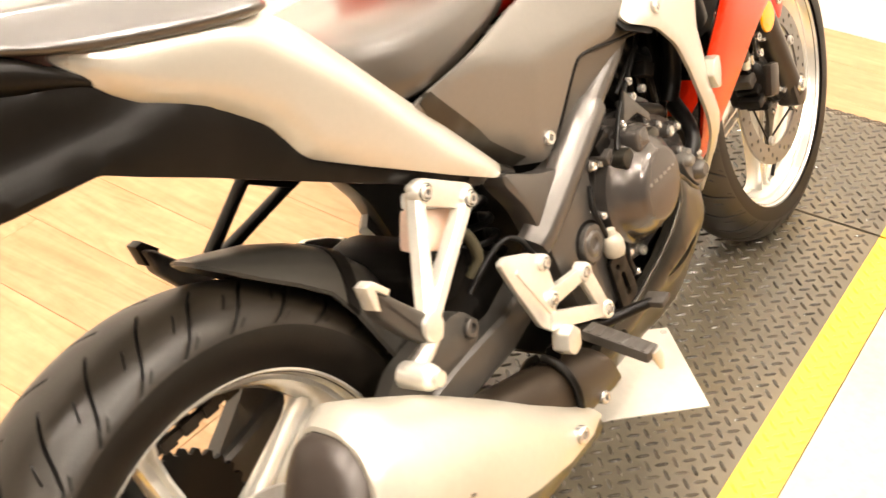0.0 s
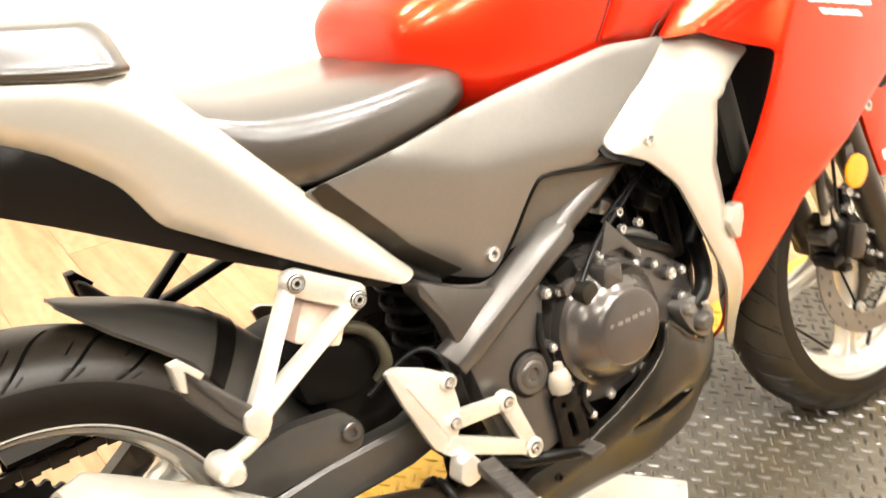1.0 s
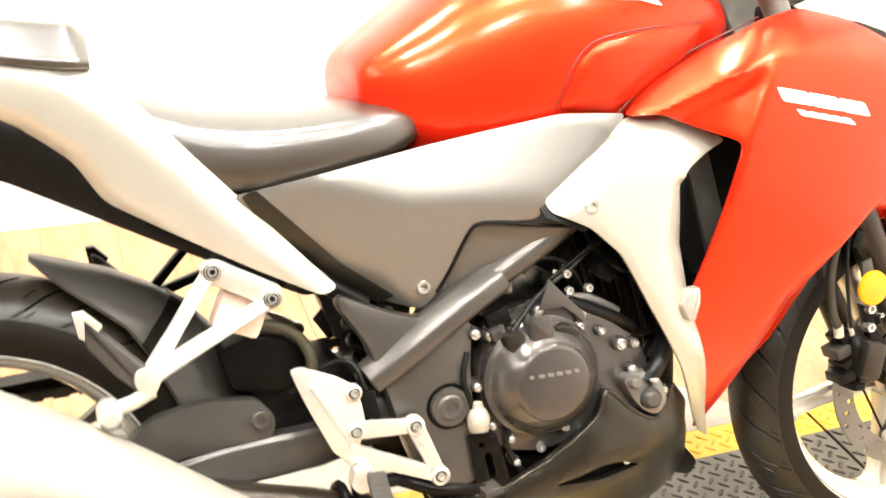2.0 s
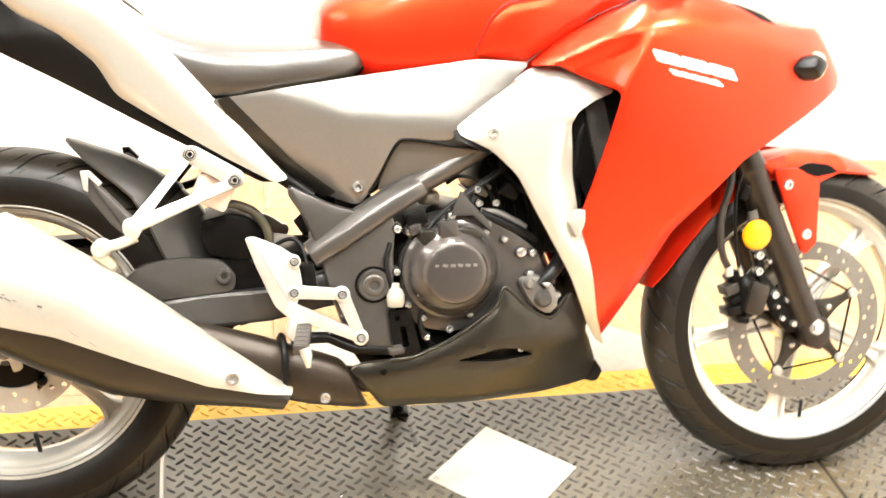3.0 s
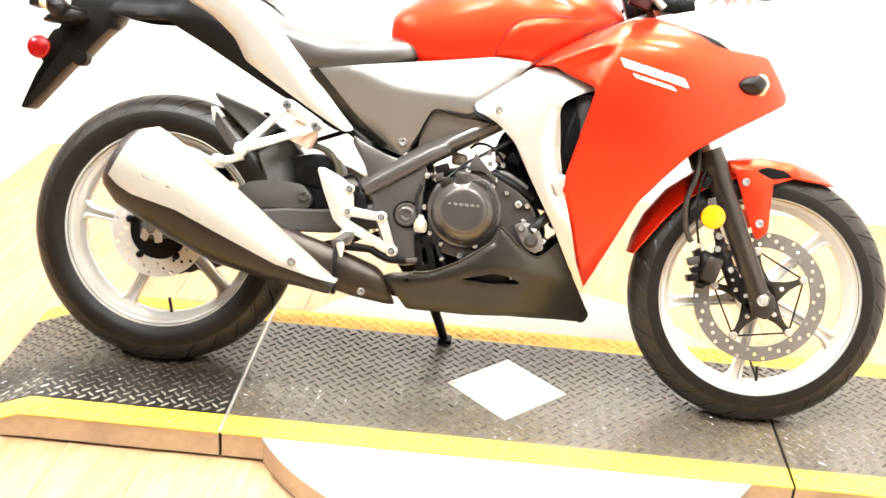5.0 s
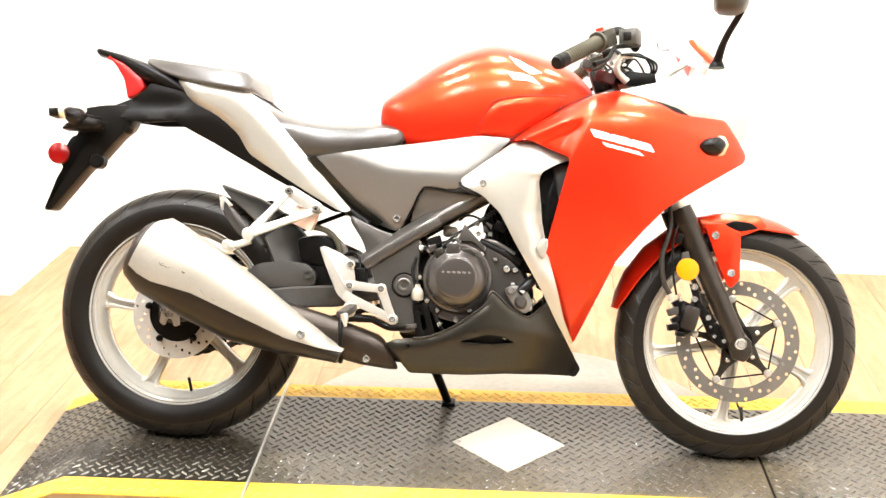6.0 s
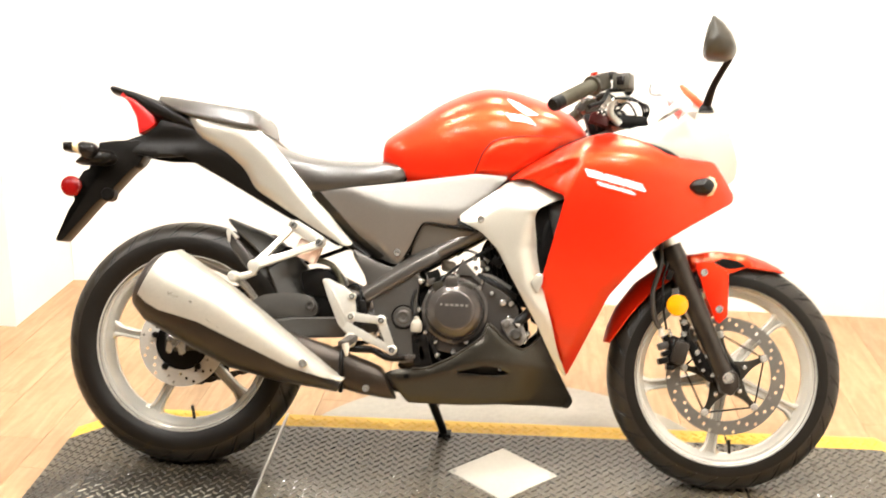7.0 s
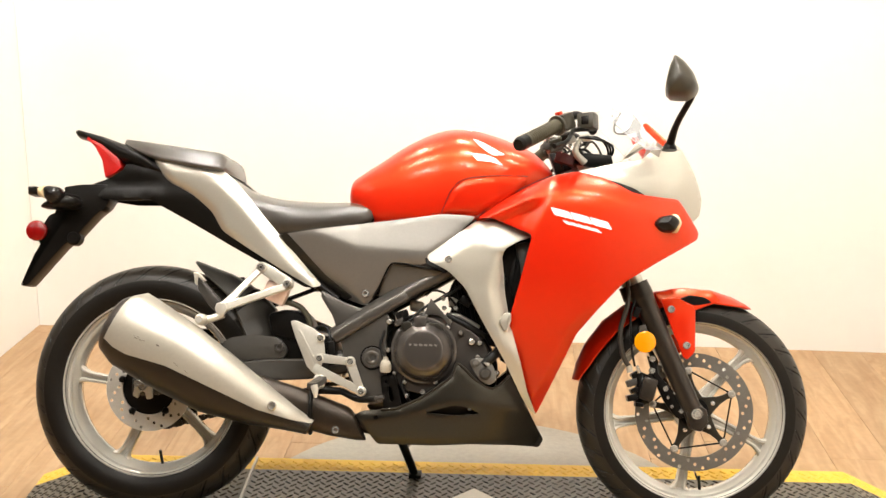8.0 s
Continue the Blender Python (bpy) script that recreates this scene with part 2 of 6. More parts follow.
RUBBER = material("tyre_tread_rubber", (0.0135, 0.0102, 0.0066), 0.4, 0, 0.2, 25, 0.08, 300, stains=0.25, stain_colour=(0.04, 0.033, 0.024), spec=0.34)
SIDEWALL = material("tyre_sidewall_rubber", (0.0068, 0.005, 0.0034), 0.46, 0, 0.2, 25, 0.06, 300, stains=0.15, stain_colour=(0.016, 0.012, 0.008), spec=0.2)
HOSE = material("black_rubber_hose", (0.005, 0.0045, 0.004), 0.4, 0, 0.15, 40, spec=0.25)
RIM = material("silver_wheel_paint", (0.7, 0.675, 0.615), 0.18, 0.58, 0.03, 15)
STEEL = material("brushed_disc_steel", (0.42, 0.4, 0.36), 0.4, 0.6, 0.12, 60, 0.05, 600)
ALLOY = material("cast_aluminium", (0.64, 0.61, 0.54), 0.3, 0.6, 0.08, 40, 0.06, 500)
CHROME = material("zinc_plated_steel", (0.6, 0.58, 0.54), 0.24, 0.8, 0.08, 60)
ENGINE = material("bronze_black_engine_paint", (0.088, 0.078, 0.07), 0.22, 0.6, 0.06, 15, 0.0, 500)
ENGINE_DARK = material("black_engine_casting", (0.0055, 0.0046, 0.0038), 0.4, 0.2, 0.2, 40, 0.1, 350, spec=0.15)
SEAT = material("grained_seat_vinyl", (0.028, 0.0215, 0.0145), 0.4, 0, 0.12, 20, 0.02, 900, coat=1.0, spec=0.6)
SEAT.node_tree.nodes["Principled BSDF"].inputs["Coat Roughness"].default_value = 0.07
SEAT.node_tree.nodes["Principled BSDF"].inputs["Coat Roughness"].default_value = 0.24
SWING = material("satin_black_swingarm_paint", (0.062, 0.057, 0.05), 0.34, 0.35, 0.08, 30, 0.01, 500)
TAIL = material("semi_gloss_black_tail_plastic", (0.006, 0.005, 0.004), 0.32, 0, 0.12, 40, 0.03, 700, spec=0.13)
MUFFLER = material("brushed_muffler_cover", (0.45, 0.418, 0.35), 0.32, 0.5, 0.06, 30, 0.0, 300, stains=0.12, stain_colour=(0.3, 0.26, 0.2))
MID_GREY = material("soft_scuff_grey", (0.11, 0.095, 0.075), 0.55, 0, 0.3, 60)
PAD = material("grey_footrest_pad", (0.03, 0.025, 0.02), 0.5, 0, 0.2, 60, 0.1, 500)
HUGGER = material("dull_black_mudguard_plastic", (0.034, 0.031, 0.026), 0.36, 0, 0.1, 30, 0.02, 500, spec=0.5)
PIPE = material("heat_stained_black_pipe", (0.03, 0.021, 0.0135), 0.38, 0.5, 0.2, 40, 0.05, 400)
AMBER = lens("amber_lens", (0.76, 0.29, 0.002), 0.15, 0.1)
CREAM = lens("cream_lens", (0.75, 0.6, 0.35), 0.15, 0.1)
RED_LENS = lens("red_lens", (0.5, 0.012, 0.009), 0.3, 0.1)
REFLECTOR = lens("dark_red_reflector", (0.26, 0.004, 0.003), 0.2, 0.1)
SMOKE = material("smoked_lens", (0.008, 0.006, 0.005), 0.2, 0, 0.1, 60, spec=0.25)
CLEAR = bpy.data.materials.new("clear_acrylic")
CLEAR.use_nodes = True
_c = CLEAR.node_tree.nodes["Principled BSDF"]
_c.inputs["Base Color"].default_value = (1, 1, 1, 1)
_c.inputs["Transmission Weight"].default_value, _c.inputs["Roughness"].default_value, _c.inputs["IOR"].default_value = 0.9, 0.03, 1.25
MIRROR = material("mirror_glass", (0.9, 0.9, 0.9), 0.02, 1.0, 0.0, 10, spread=0.0)
CASE = material("olive_black_plastic", (0.034, 0.029, 0.019), 0.34, 0, 0.12, 40, 0.04, 700, spec=0.5)
GRIP = material("olive_grey_rubber", (0.052, 0.045, 0.026), 0.45, 0, 0.12, 60, 0.06, 500, spec=0.4)
DARK_DISC = material("dark_disc_steel", (0.17, 0.158, 0.138), 0.36, 0.6, 0.1, 60, 0.03, 600)
BODY = material("dull_black_silencer_paint", (0.009, 0.007, 0.005), 0.36, 0.2, 0.1, 30)
CAP = material("brown_black_cap_paint", (0.034, 0.026, 0.021), 0.4, 0.2, 0.1, 30)
DISC = material("bright_disc_steel", (0.6, 0.58, 0.53), 0.38, 0.5, 0.1, 60, 0.04, 600)
WHITE = material("white_vinyl_decal", (0.82, 0.8, 0.78), 0.35, 0, 0.02, 40)
BOOT = material("pale_grey_rubber", (0.3, 0.265, 0.21), 0.5, 0, 0.1, 40)
TAN = material("tan_plastic", (0.42, 0.35, 0.26), 0.45, 0, 0.1, 40)
TANKARD = material("coolant_bottle_plastic", (0.82, 0.6, 0.48), 0.4, 0, 0.08, 40)
PLATE = material("black_tread_plate", (0.078, 0.066, 0.045), 0.3, 0.0, 0.3, 8, 0.06, 240, stains=0.6, stain_colour=(0.14, 0.105, 0.055), spec=0.72)
# Darker than the plate: the lugs' dark reflections put into their colour.
LUG = material("shade_toned_lug", (0.04, 0.032, 0.022), 0.22, 0.0, 0.3, 10, 0.03, 240, spec=0.7)
YELLOW = material("yellow_safety_paint", (0.74, 0.45, 0.04), 0.42, 0, 0.12, 14, 0.06, 240, stains=0.2, stain_colour=(0.5, 0.28, 0.03))
EMBLEM = material("bright_brushed_plate", (0.6, 0.57, 0.5), 0.36, 0.3, 0.08, 20, 0.04, 300, stains=0.25, stain_colour=(0.36, 0.32, 0.25))
TURN = material("worn_steel_deck", (0.36, 0.333, 0.28), 0.32, 0.2, 0.16, 14, 0.25, 110, stains=0.5, stain_colour=(0.4, 0.35, 0.27))
SIDE = material("bare_steel_edge", (0.42, 0.33, 0.23), 0.4, 0.5, 0.15, 18, stains=0.3)
SEAM = material("dark_red_panel_gap", (0.075, 0.005, 0.003), 0.5, 0, 0.1, 30)
GAP = material("dark_joint", (0.012, 0.011, 0.01), 0.7, 0, 0.2, 20)
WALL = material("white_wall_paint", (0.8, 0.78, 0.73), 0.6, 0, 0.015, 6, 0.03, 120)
# For unseen walls, made dark to hold back fill light and reflections.
DUSK = material("unseen_wall_dark_grey", (0.06, 0.056, 0.05), 0.7, 0, 0.05, 6, 0.03, 120)
# Unseen overhead surfaces, their grey chosen for the reflections they give.
CEILING = material("unseen_overhead_grey", (0.36, 0.35, 0.33), 0.8, 0, 0.03, 6, 0.05, 90)
PLANK = material("light_oak_plank", (0.42, 0.274, 0.148), 0.45, 0, 0.13, 10, 0.03, 120, random=0.06)


def wood_grain(m):
    """Long soft grain and knots along y for the floor boards."""
    t = m.node_tree
    b = t.nodes["Principled BSDF"]
    co = t.nodes.new("ShaderNodeTexCoord")
    info = t.nodes.new("ShaderNodeObjectInfo")
    mp = t.nodes.new("ShaderNodeMapping")
    mp.inputs["Scale"].default_value = (14, 1.6, 1)
    off = t.nodes.new("ShaderNodeVectorMath")
    off.operation = "SCALE"
    off.inputs[0].default_value = (37, 11, 0)
    t.links.new(info.outputs["Random"], off.inputs["Scale"])
    t.links.new(off.outputs["Vector"], mp.inputs["Location"])
    t.links.new(co.outputs["Object"], mp.inputs["Vector"])
    n = t.nodes.new("ShaderNodeTexNoise")
    n.inputs["Scale"].default_value, n.inputs["Detail"].default_value, n.inputs["Distortion"].default_value = 2.2, 7, 1.2
    t.links.new(mp.outputs["Vector"], n.inputs["Vector"])
    r = t.nodes.new("ShaderNodeMapRange")
    r.inputs["From Min"].default_value, r.inputs["From Max"].default_value = 0.3, 0.72
    t.links.new(n.outputs["Fac"], r.inputs["Value"])
    old = b.inputs["Base Color"].links[0].from_socket
    mix = t.nodes.new("ShaderNodeMix")
    mix.data_type, mix.blend_type = "RGBA", "MULTIPLY"
    mix.inputs[7].default_value = (0.74, 0.64, 0.53, 1)
    t.links.new(r.outputs["Result"], mix.inputs[0])
    t.links.new(old, mix.inputs[6])
    t.links.new(mix.outputs[2], b.inputs["Base Color"])


wood_grain(PLANK)


def island_vary(m, low, high):
    """Lets the separate pieces of one mesh differ a little in tone."""
    t = m.node_tree
    b = t.nodes["Principled BSDF"]
    geo = t.nodes.new("ShaderNodeNewGeometry")
    r = t.nodes.new("ShaderNodeMapRange")
    r.inputs["To Min"].default_value, r.inputs["To Max"].default_value = low, high
    t.links.new(geo.outputs["Random Per Island"], r.inputs["Value"])
    mul = t.nodes.new("ShaderNodeVectorMath")
    mul.operation = "SCALE"
    t.links.new(b.inputs["Base Color"].links[0].from_socket, mul.inputs[0])
    t.links.new(r.outputs["Result"], mul.inputs["Scale"])
    t.links.new(mul.outputs["Vector"], b.inputs["Base Color"])


def toned_zone(m, name, worn, y0, y1):
    """A copy that changes to another tone towards y1, with a ragged edge."""
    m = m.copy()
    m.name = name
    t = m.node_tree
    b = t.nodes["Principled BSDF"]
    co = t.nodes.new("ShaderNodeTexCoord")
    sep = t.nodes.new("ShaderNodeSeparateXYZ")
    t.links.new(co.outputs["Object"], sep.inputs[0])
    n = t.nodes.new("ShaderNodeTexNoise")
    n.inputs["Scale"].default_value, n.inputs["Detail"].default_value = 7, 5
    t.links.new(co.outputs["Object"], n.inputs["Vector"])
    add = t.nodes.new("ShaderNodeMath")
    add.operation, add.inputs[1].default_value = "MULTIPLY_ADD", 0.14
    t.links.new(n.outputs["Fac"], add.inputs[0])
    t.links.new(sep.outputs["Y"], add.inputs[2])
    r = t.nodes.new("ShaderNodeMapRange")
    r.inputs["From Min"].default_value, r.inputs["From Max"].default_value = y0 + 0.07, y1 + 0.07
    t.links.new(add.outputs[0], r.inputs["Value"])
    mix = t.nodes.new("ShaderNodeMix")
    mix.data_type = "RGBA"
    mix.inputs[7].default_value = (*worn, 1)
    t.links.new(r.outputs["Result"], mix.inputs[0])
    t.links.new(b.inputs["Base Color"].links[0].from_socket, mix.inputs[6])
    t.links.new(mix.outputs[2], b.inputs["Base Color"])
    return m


# Rear ramp: plate goes darker and lugs paler towards negative y.
DARK_PLATE = toned_zone(PLATE, "oily_black_tread_plate", (0.016, 0.0135, 0.01), 0.0, -0.09)
DARK_PLATE.node_tree.nodes["Principled BSDF"].inputs["Specular IOR Level"].default_value = 0.3
PALE_LUG = toned_zone(LUG, "rubbed_bare_lug", (0.2, 0.185, 0.15), -0.14, -0.19)
PALE_LUG.node_tree.nodes["Principled BSDF"].inputs["Specular IOR Level"].default_value = 0.3
island_vary(LUG, 0.6, 1.3)
island_vary(PALE_LUG, 0.5, 1.3)


def glow(name, colour, strength):
    m = bpy.data.materials.new(name)
    m.use_nodes = True
    b = m.node_tree.nodes["Principled BSDF"]
    b.inputs["Emission Color"].default_value = (*colour, 1)
    b.inputs["Emission Strength"].default_value = strength
    return m


LAMP = glow("lamp_diffuser", (1.0, 0.96, 0.9), 285.0)
# ---- the room ----
def block(name, lo, hi, mat, bevel=0.0):
    bm = bmesh.new()
    box(bm, lo, hi, bevel)
    return part(name, bm, mat, smooth=False)


floor = tagged(block("floor", (X0 - 0.1, Y0 - 0.1, FLOOR - 0.12), (X1 + 0.1, Y1 + 0.1, FLOOR - 0.004), GAP), "light oak vinyl plank floor with soft grain", "floor", kind="structure")
tagged(block("wall_north", (-0.93, Y1, FLOOR), (X1 + 0.14, Y1 + 0.14, TOP), WALL), "plain white painted booth back wall", "wall", kind="structure")
tagged(block("wall_east", (X1, Y0, FLOOR), (X1 + 0.14, Y1 - 0.002, TOP), WALL), "plain white painted booth side wall", "wall", kind="structure")
tagged(block("wall_west_return", (X0, 1.024, FLOOR), (-0.932, Y1 + 0.14, TOP), WALL), "white painted wall that juts out beside the booth", "wall", kind="structure")
tagged(block("wall_west", (X0 - 0.14, Y0, FLOOR), (X0 - 0.002, Y1 + 0.14, TOP), DUSK), "unseen wall closing the room, kept dark to cut fill light", "wall", kind="structure")
tagged(block("wall_south", (X0 - 0.14, Y0 - 0.14, FLOOR), (X1 + 0.14, Y0 - 0.002, TOP), DUSK), "unseen wall closing the room, kept dark to cut fill light", "wall", kind="structure")
tagged(block("ceiling", (X0 - 0.14, Y0 - 0.14, TOP + 0.002), (X1 + 0.14, Y1 + 0.14, TOP + 0.12), CEILING), "unseen grey ceiling, toned for the reflections it gives", "ceiling", kind="structure")


def ceiling_light(at, radius):
    """A round downlight: a shallow rim with a glowing diffuser in it."""
    ob = new("ceiling_light")
    ob.matrix_world = pose(*at)
    lathe("housing", [(radius + 0.002, 0.0), (radius + 0.02, 0.0), (radius + 0.02, -0.04), (radius + 0.008, -0.048), (radius + 0.002, -0.044)], CEILING, ob, seg=32, axis="z", closed=True)
    lathe("diffuser", [(0, -0.044), (radius * 0.7, -0.042), (radius, -0.036), (radius, -0.004), (0, -0.004)], LAMP, ob, seg=32, axis="z")
    return tagged(ob, "round white downlight with a glowing diffuser under the ceiling", "ceiling light", "round downlights under the ceiling")


for lx in (-0.5, 0.55, 1.6):
    for ly in (-2.1, -0.75, 0.6):
        ceiling_light((lx + 0.12 * (ly > -1), ly, TOP), 0.09)
for lx, ly in ((-2.2, -0.4), (-2.6, -1.8)):
    ceiling_light((lx, ly, TOP), 0.09)

# ---- the turntable and its ramps ----
DECK = pose(0.84, 0.004, 0, 0, 0, 1.9)
HALF, INNER, REACH, RADIUS = 0.302, 0.229, 0.615, 0.607


def tread(us, vs, slope):
    """Raised lugs of tread plate, turned to and fro; two lists by colour."""
    lugs = {0: ([], []), 1: ([], [])}
    pitch = 0.0158
    nu, nv = int((us[1] - us[0]) / pitch), int((vs[1] - vs[0]) / pitch)
    for i in range(nu):
        for j in range(nv):
            if (i + j) % 2:
                continue
            u, v = us[0] + (i + 0.5) * pitch, vs[0] + (j + 0.5) * pitch
            kind = 1 if abs(v) > INNER else 0
            if abs(abs(v) - INNER) < 0.010:
                continue
            verts, faces = lugs[kind]
            a = radians(45 if j % 2 else -45) + random.uniform(-0.03, 0.03)
            c, s, k = math.cos(a), math.sin(a), len(verts)
            L, W, H = 0.0126, 0.0036, 0.0024
            for x, y, z in ((-L, 0, 0), (-L * 0.55, -W, 0), (L * 0.55, -W, 0), (L, 0, 0), (L * 0.55, W, 0), (-L * 0.55, W, 0),
                            (-L * 0.7, 0, H), (-L * 0.4, -W * 0.3, H), (L * 0.4, -W * 0.3, H), (L * 0.7, 0, H), (L * 0.4, W * 0.3, H), (-L * 0.4, W * 0.3, H)):
                uu, vv = u + c * x - s * y, v + s * x + c * y
                verts.append((uu, vv, slope(uu) + z))
            faces += [(k + q, k + (q + 1) % 6, k + 6 + (q + 1) % 6, k + 6 + q) for q in range(6)] + [tuple(k + 6 + q for q in range(6))]
    return lugs


def strip(ob, profile, plate=None, lug=None):
    """A run of tread plate: dark middle, yellow borders, steel sides, lugs. profile: (u, z) from end to end."""
    slope = curve_line(profile)
    us = (profile[0][0], profile[-1][0])

    def band(name, v0, v1, mat, low=0.003):
        verts, faces = [], []
        for u, z in profile:
            verts += [(u, v0, z), (u, v1, z), (u, v1, max(FLOOR, z - low)), (u, v0, max(FLOOR, z - low))]
        for i in range(len(profile) - 1):
            for k in range(4):
                faces.append((4 * i + k, 4 * i + (k + 1) % 4, 4 * i + 4 + (k + 1) % 4, 4 * i + 4 + k))
        e = 4 * (len(profile) - 1)
        faces += [(3, 2, 1, 0), (e, e + 1, e + 2, e + 3)]
        return raw(name, verts, faces, mat, ob, smooth=False)

    band("tread_plate", -INNER, INNER, plate or PLATE)
    band("yellow_border", -HALF, -INNER - 0.0005, YELLOW)
    band("yellow_border", INNER + 0.0005, HALF, YELLOW)
    for s in (-1, 1):
        verts, faces = [], []
        for u, z in profile:
            a, b = s * (HALF - 0.004), s * (HALF - 0.012)
            top, low = max(z - 0.003, FLOOR + 0.0005), FLOOR + 0.009 if z > FLOOR + 0.02 else FLOOR
            verts += [(u, a, top), (u, a, min(low, top)), (u, b, min(low, top)), (u, b, top)]
        for i in range(len(profile) - 1):
            faces += [(4 * i + k, 4 * i + (k + 1) % 4, 4 * i + 4 + (k + 1) % 4, 4 * i + 4 + k) for k in range(4)]
        e = 4 * (len(profile) - 1)
        faces += [(3, 2, 1, 0), (e, e + 1, e + 2, e + 3)]
        raw("side_plate", verts, faces, SIDE, ob, smooth=False)
    core = [(u, z) for u, z in profile]
    verts, faces = [], []
    for u, z in core:
        t = max(FLOOR, z - 0.004)
        verts += [(u, -HALF + 0.014, t), (u, HALF - 0.014, t), (u, HALF - 0.014, FLOOR), (u, -HALF + 0.014, FLOOR)]
    for i in range(len(core) - 1):
        faces += [(4 * i + k, 4 * i + (k + 1) % 4, 4 * i + 4 + (k + 1) % 4, 4 * i + 4 + k) for k in range(4)]
    e = 4 * (len(core) - 1)
    faces += [(3, 2, 1, 0), (e, e + 1, e + 2, e + 3)]
    # Near-black, so the shadow line along the floor is in the colour.
    raw("understructure", verts, faces, GAP, ob, smooth=False)
    lugs = tread((us[0] + 0.004, us[1] - 0.004), (-HALF + 0.003, HALF - 0.003), slope)
    for kind, mat in ((0, lug or LUG), (1, YELLOW)):
        tagged(raw("tread_pattern", *lugs[kind], mat, ob, smooth=False), kind="stuff")


def curve_line(profile):
    us, zs = zip(*profile)
    return lambda u: float(np.interp(u, us, zs))


turntable = new("display_turntable")
turntable.matrix_world = DECK
tagged(turntable, "round display turntable with black tread plate strip and yellow borders", "turntable")
strip(turntable, [(-REACH, 0), (REACH, 0)])
for s in (-1, 1):
    a0 = math.asin(HALF / RADIUS)
    arc = [(RADIUS * math.cos(a), s * RADIUS * math.sin(a)) for a in np.linspace(a0 + 0.004, math.pi - a0 - 0.004, 49)]
    arc = [(u, s * max(abs(v), HALF + 0.001)) for u, v in arc]
    n = len(arc)
    # wing_base is near-black: the floor gap's shadow put into its colour.
    for name, top, low, k, mat in (("deck_wing", -0.001, -0.008, 1.0, TURN), ("wing_skirt", -0.008, FLOOR + 0.009, 0.994, SIDE), ("wing_base", FLOOR + 0.009, FLOOR, 0.982, GAP)):
        verts = [(u * k, v * (k if i not in (0, n - 1) else 1), top) for i, (u, v) in enumerate(arc)] + [(u * k, v * (k if i not in (0, n - 1) else 1), low) for i, (u, v) in enumerate(arc)]
        faces = [tuple(range(n)), tuple(range(2 * n - 1, n - 1, -1))] + [(i, (i + 1) % n, n + (i + 1) % n, n + i) for i in range(n)]
        raw(name, verts, faces, mat, turntable, angle=30)

for s, flat, end, words in ((-1, -1.062, -1.235, "steel tread plate ramp with yellow borders behind the motorcycle"), (1, 1.04, 1.185, "steel tread plate ramp with yellow borders ahead of the motorcycle")):
    ramp = new("loading_ramp")
    ramp.matrix_world = DECK
    tagged(ramp, words, "ramp", "ramps on the turntable's two sides")
    prof = [(s * (REACH + 0.007), 0.0), (flat, 0.0), (end, FLOOR + 0.003)]
    strip(ramp, prof if s > 0 else prof[::-1], None if s > 0 else DARK_PLATE, None if s > 0 else PALE_LUG)
    if s < 0:
        bm = bmesh.new()
        box(bm, (-REACH - 0.0075, -HALF, -0.002), (-REACH - 0.0005, HALF, 0.005), 0.002)
        part("joint_strip", bm, STEEL, ramp, "worn steel strip along the joint")

emblem = new("centre_plate")
emblem.matrix_world = pose(0.8375, 0.001, 0.0, 0, 0, 46.5)
tagged(emblem, "square brushed steel plate screwed onto the turntable", "metal plate")
boxed("plate", (-0.1, -0.1, 0.0), (0.1, 0.1, 0.0032), EMBLEM, emblem, 0.001)
for sx, sy in ((-1, 1), (1, -1)):
    lathe("screw", [(0, 0.0036), (0.002, 0.0036), (0.0045, 0.0046), (0.006, 0.0038), (0.0065, 0.003)], STEEL, emblem, (sx * 0.089, sy * 0.089, 0), 14, axis="z")
# ---- the motorcycle: x ahead from the rear axle, y to its left, z up from the ground, leaning on its stand ----
bike = new("motorcycle")
bike.matrix_world = pose(0.004, -0.031, 0, 0, 0, 0.75) @ pose(0, 0, 0, -18.0, 0, 0)
tagged(bike, "red and silver sports motorcycle leaning on its side stand", "motorcycle")


def prism(name, outline, y0, y1, mat, parent, bevel=0.003, corner=0.0, label="", seg=2):
    """An outline in x and z, drawn out from y0 to y1, with rounded edges."""
    bm = bmesh.new()
    pts = rounded(outline, corner) if corner else [np.array(p, float) for p in outline]
    lo = [bm.verts.new((p[0], y0, p[1])) for p in pts]
    hi = [bm.verts.new((p[0], y1, p[1])) for p in pts]
    n = len(pts)
    a, b = bm.faces.new(lo), bm.faces.new(hi[::-1])
    for i in range(n):
        bm.faces.new((lo[i], hi[i], hi[(i + 1) % n], lo[(i + 1) % n]))
    bmesh.ops.recalc_face_normals(bm, faces=bm.faces[:])
    if bevel:
        rim = list({e for f in (a, b) for e in f.edges})
        bmesh.ops.bevel(bm, geom=rim, offset=bevel, segments=seg, affect="EDGES", profile=0.6)
    bmesh.ops.triangulate(bm, faces=[f for f in bm.faces if len(f.verts) > 4])
    return part(name, bm, mat, parent, label)


